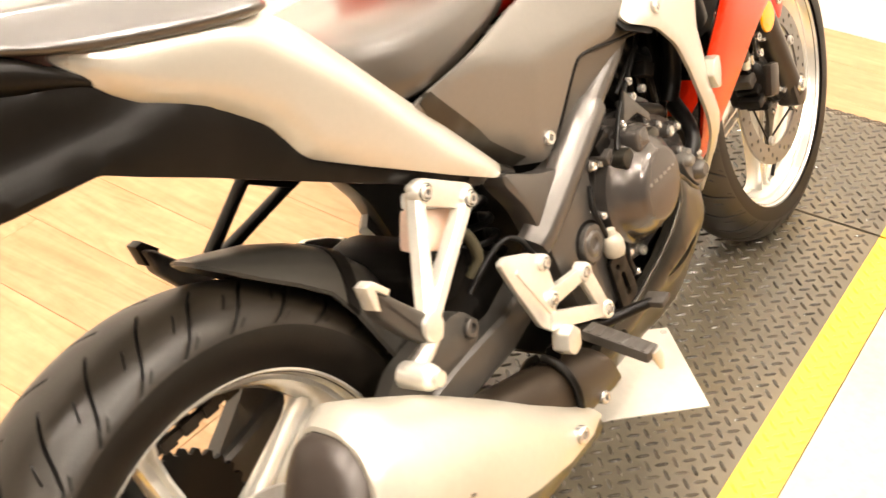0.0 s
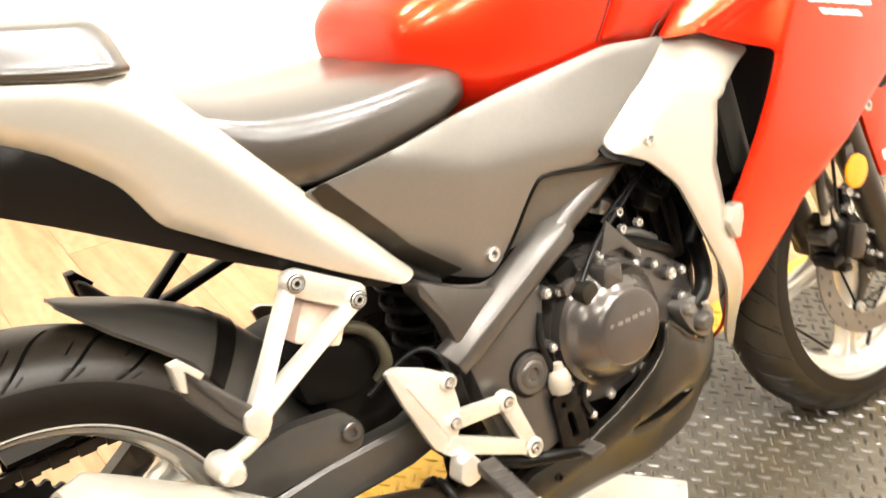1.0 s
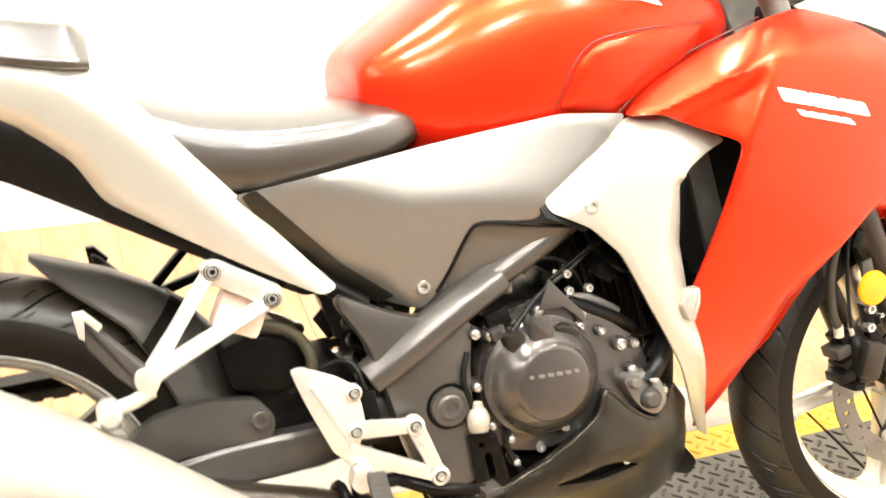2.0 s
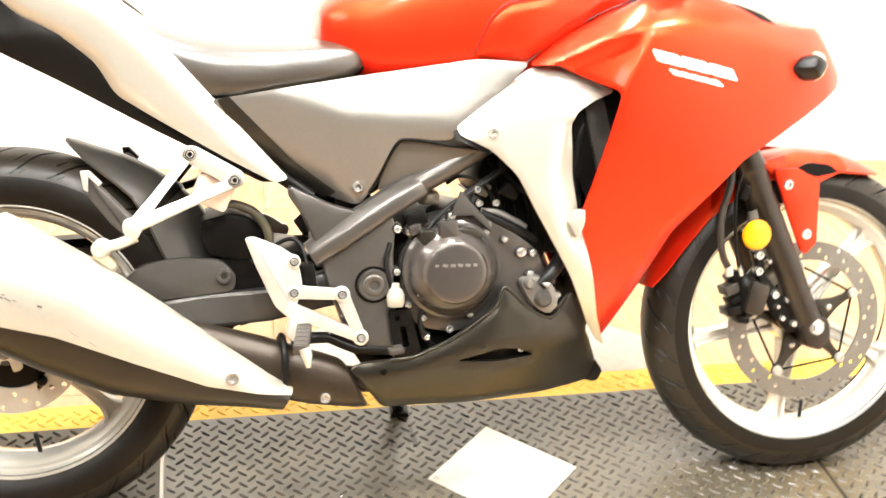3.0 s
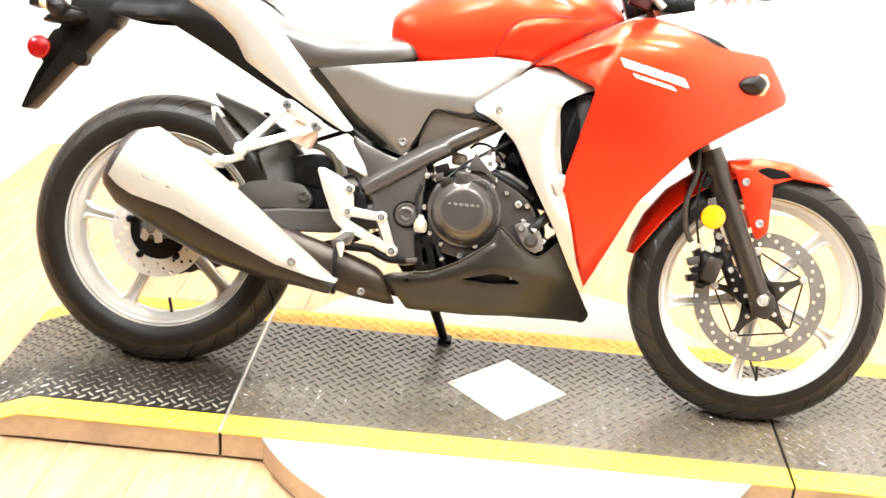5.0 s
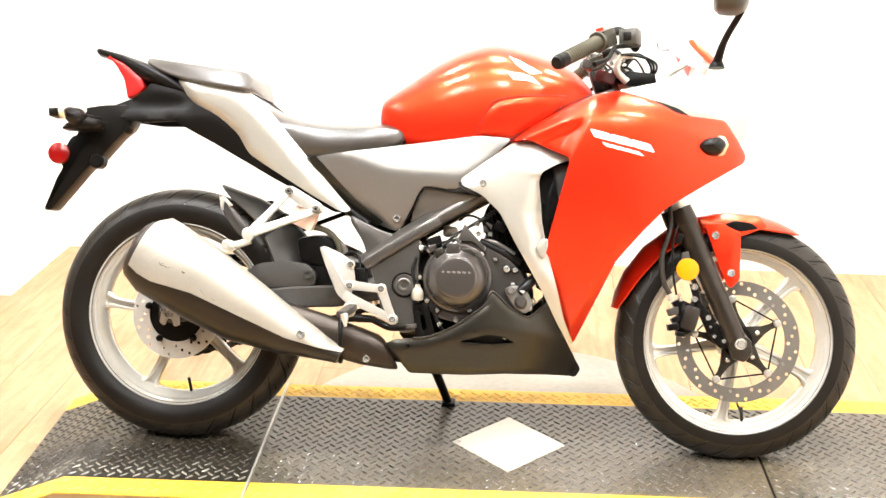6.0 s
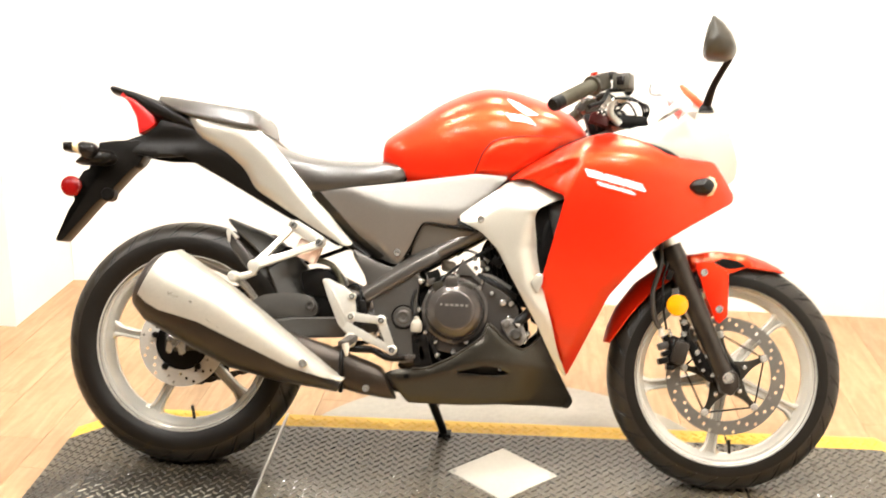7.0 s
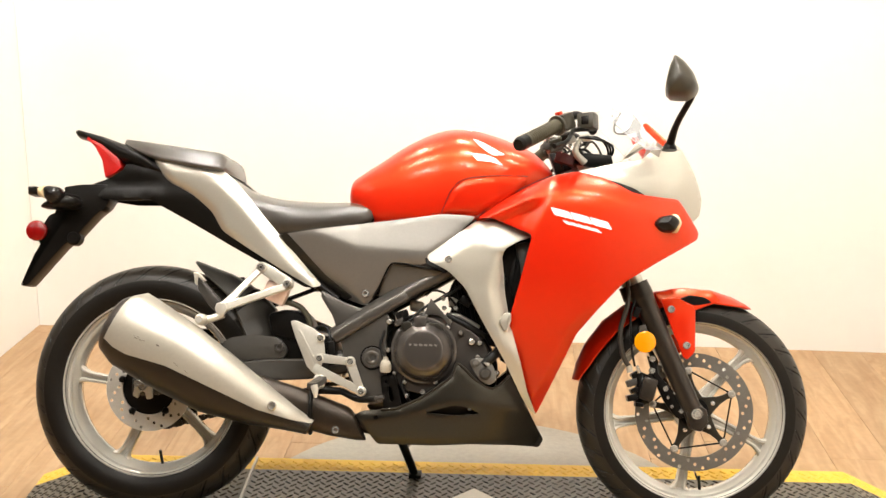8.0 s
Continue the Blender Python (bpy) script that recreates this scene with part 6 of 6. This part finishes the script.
for s in (-1, 1):
    shell("tank_panel", [(0.738, 0.766), (0.764, 0.822), (0.792, 0.844), (0.862, 0.854), (0.946, 0.856), (0.93, 0.825), (0.876, 0.796), (0.815, 0.758)], lambda x, z: tank_surface(x, z) + 0.0055, RED, tank, s, 0.012, 0.008, 0.006, 0.003)
    tube("panel_seam", [(x, s * (tank_surface(x, z) + 0.0005), z) for x, z in ((0.735, 0.766), (0.748, 0.798), (0.761, 0.824), (0.79, 0.8475), (0.862, 0.858), (0.946, 0.861))], 0.0011, SEAM, tank, seg=6, n=6)
    for wing in ([(0.807, 0.956), (0.832, 0.946), (0.889, 0.913), (0.861, 0.91), (0.842, 0.921), (0.825, 0.935)], [(0.804, 0.915), (0.842, 0.911), (0.866, 0.902), (0.885, 0.884), (0.854, 0.893), (0.82, 0.895)]):
        shell("emblem_bar", wing, lambda x, z: tank_surface(x, z) + 0.0025, WHITE, tank, s, 0.004, 0.008, 0.002, 0.001)
lathe("tank_cap", [(0, 0.012), (0.03, 0.012), (0.038, 0.009), (0.042, 0.0), (0.042, -0.02)], ALLOY, tank, (0.80, 0, 0.99), 32, axis="z")

# -- front end --
FORK = np.array((-0.155, 0.0, 0.335)) / np.linalg.norm((-0.155, 0.0, 0.335))
for s in (-1, 1):
    a = np.array((1.383, s * 0.082, 0.272))
    leg = tube("fork_leg", [tuple(a), tuple(a + FORK * 0.10), tuple(a + FORK * 0.30), tuple(a + FORK * 0.335), tuple(a + FORK * 0.37)], [0.024, 0.0245, 0.027, 0.030, 0.028], SLIDER, bike, "black fork slider", seg=20)
    tube("fork_tube", [tuple(a + FORK * 0.36), tuple(a + FORK * 0.74)], 0.0185, ALLOY, leg, "bright fork tube", seg=16, n=2)
    prism("axle_clamp", [(1.352, 0.292), (1.372, 0.312), (1.405, 0.300), (1.41, 0.268), (1.392, 0.242), (1.365, 0.25)], s * 0.062, s * 0.102, SLIDER, leg, 0.006, 0.008)
    lathe("axle_end", [(0, s * 0.012), (0.008, s * 0.012), (0.009, s * 0.006), (0.013, s * 0.007), (0.0155, s * 0.003), (0.0155, -s * 0.02)], CHROME, leg, (1.38, s * 0.10, 0.287), 20)
    lathe("reflector", [(0, s * 0.003), (0.02, s * 0.0025), (0.0255, s * 0.001), (0.0268, -s * 0.002)], AMBER, leg, (1.247, s * 0.121, 0.461), 32, "round amber reflector")
    prism("reflector_bracket", [(1.232, 0.50), (1.248, 0.505), (1.258, 0.47), (1.245, 0.45), (1.235, 0.46)], s * 0.108, s * 0.114, FRAME, leg, 0.002)
    prism("fender_stay", [(1.286, 0.572), (1.33, 0.575), (1.374, 0.550), (1.375, 0.440), (1.356, 0.420), (1.346, 0.425), (1.325, 0.473)], s * 0.085, s * 0.094, RED, bike, 0.003, 0.008, "red mudguard stay")
    bolt((1.313, s * 0.095, 0.545), 0.0095, CHROME, leg, s, 0.004)
    bolt((1.353, s * 0.095, 0.456), 0.0095, CHROME, leg, s, 0.004)
    # bars
    g0, g1 = np.array((0.921, s * 0.33, 0.906)), np.array((1.012, s * 0.225, 0.973))
    d = (g1 - g0) / np.linalg.norm(g1 - g0)
    grip = tube("hand_grip", [tuple(g0 + d * 0.02), tuple(g0 + d * 0.06), tuple(g1)], [0.0165, 0.0155, 0.017], GRIP, bike, "black rubber hand grip", seg=20)
    for k in range(14):
        q = g0 + d * (0.032 + 0.0075 * k)
        tube("grip_rib", [tuple(q), tuple(q + d * 0.004)], 0.0172, GRIP, grip, seg=16, n=2)
    tube("bar_end", [tuple(g0 - d * 0.01), tuple(g0), tuple(g0 + d * 0.022)], [0.014, 0.0175, 0.0175], SATIN, grip, seg=20)
    tube("grip_flange", [tuple(g1 - d * 0.004), tuple(g1 + d * 0.004)], 0.0245, CASE, grip, seg=20, n=2)
    boxed("switch_housing", (-0.019, -0.022, -0.021), (0.019, 0.022, 0.021), CASE, bike, 0.008, pose(*(g1 + d * 0.028), 0, -24, s * -40))
    boxed("red_switch", (-0.006, -0.008, -0.004), (0.006, 0.008, 0.004), RED, bike, 0.002, pose(*(g1 + d * 0.012 + np.array((-0.004, 0, 0.026))), 0, -24, s * -40))
    tube("handlebar", [tuple(g1 + d * 0.02), tuple(g1 + d * 0.09), (1.11, s * 0.105, 0.985)], 0.011, SATIN, bike, seg=12)
    tube("lever", [(1.098, s * 0.17, 0.985), (1.086, s * 0.20, 0.972), (1.052, s * 0.225, 0.962), (1.043, s * 0.25, 0.945), (1.03, s * 0.285, 0.922), (1.0, s * 0.315, 0.905)], [0.007, 0.0065, 0.0055, 0.005, 0.005, 0.006], SATIN, bike, "black hand lever")
    tube("bar_clamp", [(1.099, s * 0.14, 0.963), (1.075, s * 0.14, 0.958), (1.064, s * 0.14, 0.94), (1.066, s * 0.14, 0.92), (1.088, s * 0.135, 0.899)], [0.009, 0.0085, 0.008, 0.008, 0.009], ALLOY, bike, "bare alloy bar clamp")
    for k in range(3):
        tube("control_cable", [(1.07 + 0.012 * k, s * 0.15, 0.96), (1.12 + 0.012 * k, s * 0.14, 0.962 - 0.006 * k), (1.148 + 0.006 * k, s * 0.10, 0.935), (1.135, s * 0.07, 0.90)], 0.003, HOSE, bike, seg=8)
    # mirrors
    base = np.array((1.292, s * 0.16, 0.943))
    head = np.array((1.322 - (0.05 if s > 0 else 0), s * 0.29, 1.034))
    stalk = tube("mirror_stalk", [tuple(base), tuple(base + (head - base) * 0.4 + np.array((-0.004, 0, 0.006))), tuple(head)], [0.011, 0.008, 0.0075], BLACK, bike, "black mirror stalk", seg=14)
    lathe("stalk_foot", [(0, 0.014), (0.011, 0.013), (0.016, 0.004), (0.019, -0.006)], BLACK, stalk, tuple(base + np.array((0.0, 0, -0.006))), 20, axis="z")
    case = [(1.277, 1.125), (1.301, 1.109), (1.324, 1.081), (1.335, 1.051), (1.327, 1.034), (1.311, 1.024), (1.288, 1.022), (1.262, 1.024), (1.257, 1.049)]
    back, toe_in = (0.0, 0.22) if s < 0 else (0.02, 0.42)
    if s > 0:
        case = [(1.272 + (x - 1.29) * 0.26, 1.06 + (z - 1.065) * 0.66) for x, z in case]
    toe = Matrix(((1, -toe_in * s, 0, toe_in * 0.31 - back), (0, 1, 0, 0), (0, 0, 1, 0), (0, 0, 0, 1)))
    pillow("mirror_housing", case, s * 0.25, s * 0.37, CASE, stalk, 0.008, "olive-black teardrop mirror housing", 2.8, 15, toe)
    glass = [(x + (0.24 if s < 0 else 0.42) * (1.07 + 0.036 * d - 1.05), s * (0.31 + 0.046 * c), 1.07 + 0.036 * d + 0.006 * c) for x in ((1.2675, 1.2645) if s < 0 else (1.251, 1.248)) for c, d in ((math.copysign(abs(math.cos(a)) ** 0.8, math.cos(a)), math.copysign(abs(math.sin(a)) ** 0.8, math.sin(a))) for a in np.linspace(0, 2 * math.pi, 33)[:-1])]
    glass = [tuple(toe @ Vector(p)) for p in glass]
    tube("mirror_rim", [tuple(p) for p in glass[32:]] + [tuple(glass[32])], 0.0032, CASE, stalk, seg=8, n=1)
    loft("mirror_glass", [glass[:32], glass[32:]], MIRROR, stalk, "mirror glass", angle=20)
boxed("brake_reservoir", (-0.021, -0.021, -0.019), (0.021, 0.021, 0.019), CASE, bike, 0.003, pose(1.087, -0.20, 0.989, 0, -2, -24), "black brake fluid reservoir")
boxed("reservoir_window", (-0.009, -0.0025, -0.01), (0.009, 0.0025, 0.01), SMOKE, bike, 0.001, pose(1.0785, -0.2195, 0.989, 0, -2, -24))
prism("top_bridge", [(1.05, 0.905), (1.09, 0.93), (1.155, 0.925), (1.16, 0.905), (1.10, 0.895)], -0.115, 0.115, SATIN, bike, 0.005)
boxed("ignition_barrel", (-0.024, -0.02, -0.03), (0.024, 0.02, 0.03), SATIN, bike, 0.008, pose(1.035, 0, 0.925, 0, -20, 0))
boxed("throttle_block", (-0.02, -0.014, -0.015), (0.02, 0.014, 0.015), CASE, bike, 0.005, pose(1.01, -0.15, 0.938, 0, -20, 15))
for k in range(7):
    # cables and small fittings crowded behind the tank
    x, y, z = 0.985 + 0.017 * k, -0.118 + 0.012 * (k % 3), 0.925 + 0.007 * (k % 4)
    tube("control_cable", [(x, y, z), (x + 0.018, y - 0.008, z + 0.016 - 0.004 * (k % 3)), (x + 0.04, y + 0.005, z - 0.008), (x + 0.05, y + 0.03, z - 0.035)], 0.0028 + 0.0008 * (k % 2), HOSE if k % 2 else CASE, bike, seg=8)
for x, z, r in ((0.992, 0.947, 0.006), (1.022, 0.953, 0.0045), (1.048, 0.935, 0.005), (1.075, 0.944, 0.0045), (1.03, 0.92, 0.004)):
    bolt((x, -0.172, z), r, CHROME, bike, -1, 0.005)
boxed("cable_clamp", (-0.012, -0.006, -0.008), (0.012, 0.006, 0.008), STEEL, bike, 0.003, pose(1.05, -0.165, 0.95, 0, -30, 10))
boxed("cable_clamp", (-0.009, -0.006, -0.01), (0.009, 0.006, 0.01), PAD, bike, 0.003, pose(0.99, -0.17, 0.932, 0, 20, 0))
boxed("red_connector", (-0.024, -0.012, -0.013), (0.024, 0.012, 0.013), SEAM, bike, 0.004, pose(1.038, -0.115, 0.912, 0, 16, 0), "dark red relay cover")
prism("lower_bridge", [(1.17, 0.70), (1.25, 0.685), (1.255, 0.655), (1.18, 0.665)], -0.125, 0.125, SATIN, bike, 0.006)
prism("instrument_panel", [(1.198, 0.935), (1.222, 0.968), (1.25, 0.985), (1.256, 0.97), (1.218, 0.945)], -0.05, 0.05, MUFFLER, bike, 0.004, label="pale grey instrument panel")
prism("cowl_bridge", [(1.24, 0.925), (1.262, 0.948), (1.272, 0.975), (1.288, 0.962), (1.275, 0.922)], -0.105, 0.105, SILVER, bike, 0.004)
prism("headlamp", [(1.345, 0.785), (1.358, 0.84), (1.335, 0.88), (1.28, 0.87), (1.28, 0.79)], -0.06, 0.06, SMOKE, bike, 0.01, 0.01, "clear twin headlamp")
# Unseen panel added to keep overhead light off the front mudguard.
prism("nose_floor", [(1.0, 0.665), (1.10, 0.655), (1.18, 0.662), (1.27, 0.69), (1.345, 0.742), (1.34, 0.752), (1.265, 0.705), (1.18, 0.678), (1.10, 0.668), (1.0, 0.68)], -0.13, 0.13, BLACK, bike, 0.003, label="unseen black panel added under the fairing nose to block light")
boxed("cowl_frame", (-0.08, -0.06, -0.05), (0.08, 0.06, 0.05), BLACK, bike, 0.015, pose(1.24, 0, 0.83))

# windscreen: a bent clear sheet
rings = []
for k in range(10):
    t = k / 9
    x, z, hw = 1.345 - 0.135 * t ** 0.85, 0.955 + 0.128 * t, 0.135 - 0.045 * t
    rows = [(x - 0.10 * abs(u) ** 2.2, hw * u, z - 0.02 * abs(u) ** 2) for u in np.linspace(-1, 1, 21)]
    rings.append(rows + [(p[0] - 0.003, p[1] * 0.985, p[2]) for p in rows[::-1]])
loft("windscreen", rings, CLEAR, bike, "clear acrylic windscreen", angle=60).visible_shadow = False

# front mudguard
def guard_ring(a, half, r, drop, n=17):
    out = [(FC[0] + (r - drop * abs(t) ** 2.6) * math.cos(a), half * t, FC[1] + (r - drop * abs(t) ** 2.6) * math.sin(a)) for t in np.linspace(-1, 1, n)]
    return out + [(x - 0.003 * math.cos(a), y * 0.975, z - 0.003 * math.sin(a)) for x, y, z in out[::-1]]


guard = loft("front_mudguard", [guard_ring(radians(a), w, r, d) for a, w, r, d in ((61, 0.02, 0.303, 0.003), (65, 0.045, 0.305, 0.012), (72, 0.06, 0.308, 0.026), (82, 0.07, 0.312, 0.036), (94, 0.073, 0.314, 0.04), (108, 0.07, 0.317, 0.042), (122, 0.07, 0.319, 0.042), (136, 0.069, 0.32, 0.04), (150, 0.066, 0.319, 0.036), (160, 0.056, 0.316, 0.026), (167, 0.038, 0.313, 0.012))], RED, bike, "glossy red front mudguard", angle=45)
for s in (-1, 1):
    shell("guard_slot", [(1.335, 0.572), (1.36, 0.583), (1.40, 0.578), (1.418, 0.565), (1.375, 0.556)], lambda x, z: 0.0785, BLACK, guard, s, 0.006, 0.012, 0.01, 0.001)
    shell("guard_wing", [(1.275, 0.585), (1.338, 0.602), (1.42, 0.594), (1.44, 0.57), (1.375, 0.545), (1.33, 0.56), (1.29, 0.56)], lambda x, z: 0.073 + 0.3 * smooth_max(0.575 - z, 0.004) - 0.9 * smooth_max(z - 0.588, 0.004), RED, guard, s, 0.008, 0.01, 0.004, 0.003)

# front caliper and lines
caliper = pillow("front_caliper", [(1.232, 0.375), (1.241, 0.389), (1.270, 0.376), (1.284, 0.348), (1.275, 0.317), (1.247, 0.300), (1.229, 0.308), (1.232, 0.346)], -0.10, -0.03, SATIN, bike, 0.008, "black front brake caliper", 5)
boxed("piston_cover", (-0.0185, -0.01, -0.029), (0.0185, 0.01, 0.029), SLIDER, caliper, 0.009, pose(1.259, -0.104, 0.345, 0, 14, 0))
tube("bleed_nipple", [(1.238, -0.085, 0.385), (1.232, -0.088, 0.402)], [0.005, 0.0035], CHROME, caliper, seg=10, n=2)
tube("hose_union", [(1.215, -0.085, 0.385), (1.212, -0.087, 0.403)], 0.0075, ALLOY, caliper, seg=10, n=2)
for x, z, turn, long, high in ((1.226, 0.379, -35, 0.010, 0.0075), (1.219, 0.359, -20, 0.012, 0.0088), (1.222, 0.339, -26, 0.006, 0.006), (1.217, 0.322, -12, 0.012, 0.008), (1.229, 0.306, 6, 0.006, 0.0055)):
    boxed("caliper_fin", (-long, -0.02, -high), (0.014, 0.02, high), PAD if high > 0.008 else SATIN, caliper, 0.003, pose(x + 0.12 * abs(z - 0.345), -0.075 + 0.3 * (z - 0.345), z, 0, turn, 0))
prism("caliper_mount", [(1.257, 0.430), (1.281, 0.413), (1.286, 0.384), (1.316, 0.35), (1.363, 0.308), (1.371, 0.278), (1.333, 0.274), (1.301, 0.315), (1.274, 0.372)], -0.082, -0.068, SATIN, caliper, 0.003, 0.006)
for x, z, r in ((1.27, 0.42, 0.0085), (1.27, 0.391, 0.008), (1.304, 0.347, 0.0075), (1.327, 0.337, 0.0045), (1.32, 0.303, 0.005), (1.343, 0.292, 0.0055), (1.289, 0.408, 0.004), (1.31, 0.325, 0.004)):
    lathe("caliper_bolt", [(0, -0.004), (r * 0.45, -0.004), (r * 0.5, -0.008), (r * 0.85, -0.008), (r, -0.005), (r, 0.006)], CHROME, caliper, (x, -0.083, z), 14)
tube("brake_hose", [(1.215, -0.085, 0.395), (1.195, -0.095, 0.43), (1.188, -0.1, 0.49), (1.205, -0.098, 0.56), (1.20, -0.085, 0.64), (1.16, -0.075, 0.72)], 0.0065, PAD, bike, "dark grey front brake hose", seg=10)
tube("sensor_wire", [(1.225, -0.1, 0.40), (1.215, -0.105, 0.45), (1.212, -0.105, 0.52), (1.225, -0.1, 0.575)], 0.003, HOSE, bike, seg=8)
boxed("hose_guide", (-0.008, -0.006, -0.014), (0.007, 0.005, 0.012), SATIN, bike, 0.003, pose(1.228, -0.105, 0.535, 0, 20, 0))
lathe("front_axle", [(0, -0.1), (0.0085, -0.1), (0.0085, 0.1), (0, 0.1)], CHROME, bike, (FC[0], 0, FC[1]), 16)

# shears the flanks and narrows the engine so outlines fit the camera's view
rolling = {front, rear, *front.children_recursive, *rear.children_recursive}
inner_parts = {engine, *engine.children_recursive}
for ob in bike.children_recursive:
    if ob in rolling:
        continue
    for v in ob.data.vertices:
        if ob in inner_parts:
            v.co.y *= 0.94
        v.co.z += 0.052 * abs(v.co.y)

# ---- floor boards, last ----
def plank_mesh(w, h):
    me = bpy.data.meshes.new("plank")
    e = 0.0012
    me.from_pydata([(-w + e, -h + e, 0.004), (w - e, -h + e, 0.004), (w - e, h - e, 0.004), (-w + e, h - e, 0.004), (-w + e / 4, -h + e / 4, 0.0028), (w - e / 4, -h + e / 4, 0.0028), (w - e / 4, h - e / 4, 0.0028), (-w + e / 4, h - e / 4, 0.0028),
                    (-w + e / 4, -h + e / 4, 0), (w - e / 4, -h + e / 4, 0), (w - e / 4, h - e / 4, 0), (-w + e / 4, h - e / 4, 0)], [],
                   [(0, 1, 2, 3)] + [(4 + i, 4 + (i + 1) % 4, (i + 1) % 4, i) for i in range(4)] + [(8 + i, 8 + (i + 1) % 4, 4 + (i + 1) % 4, 4 + i) for i in range(4)])
    me.materials.append(PLANK)
    return me


board = plank_mesh(0.0915, 0.61)
for i in range(int((X1 - X0) / 0.183) + 1):
    y, x = Y0, X1 - 0.0915 - i * 0.183
    size = random.uniform(0.3, 1.22)
    while y < Y1:
        ob = new("plank", board)
        ob.parent = floor
        ob.location = (x, y + size / 2, FLOOR - 0.004)
        ob.scale.y = size / 1.22
        y += size
        size = min(1.22, Y1 + 0.05 - y)
        if size < 0.02:
            break
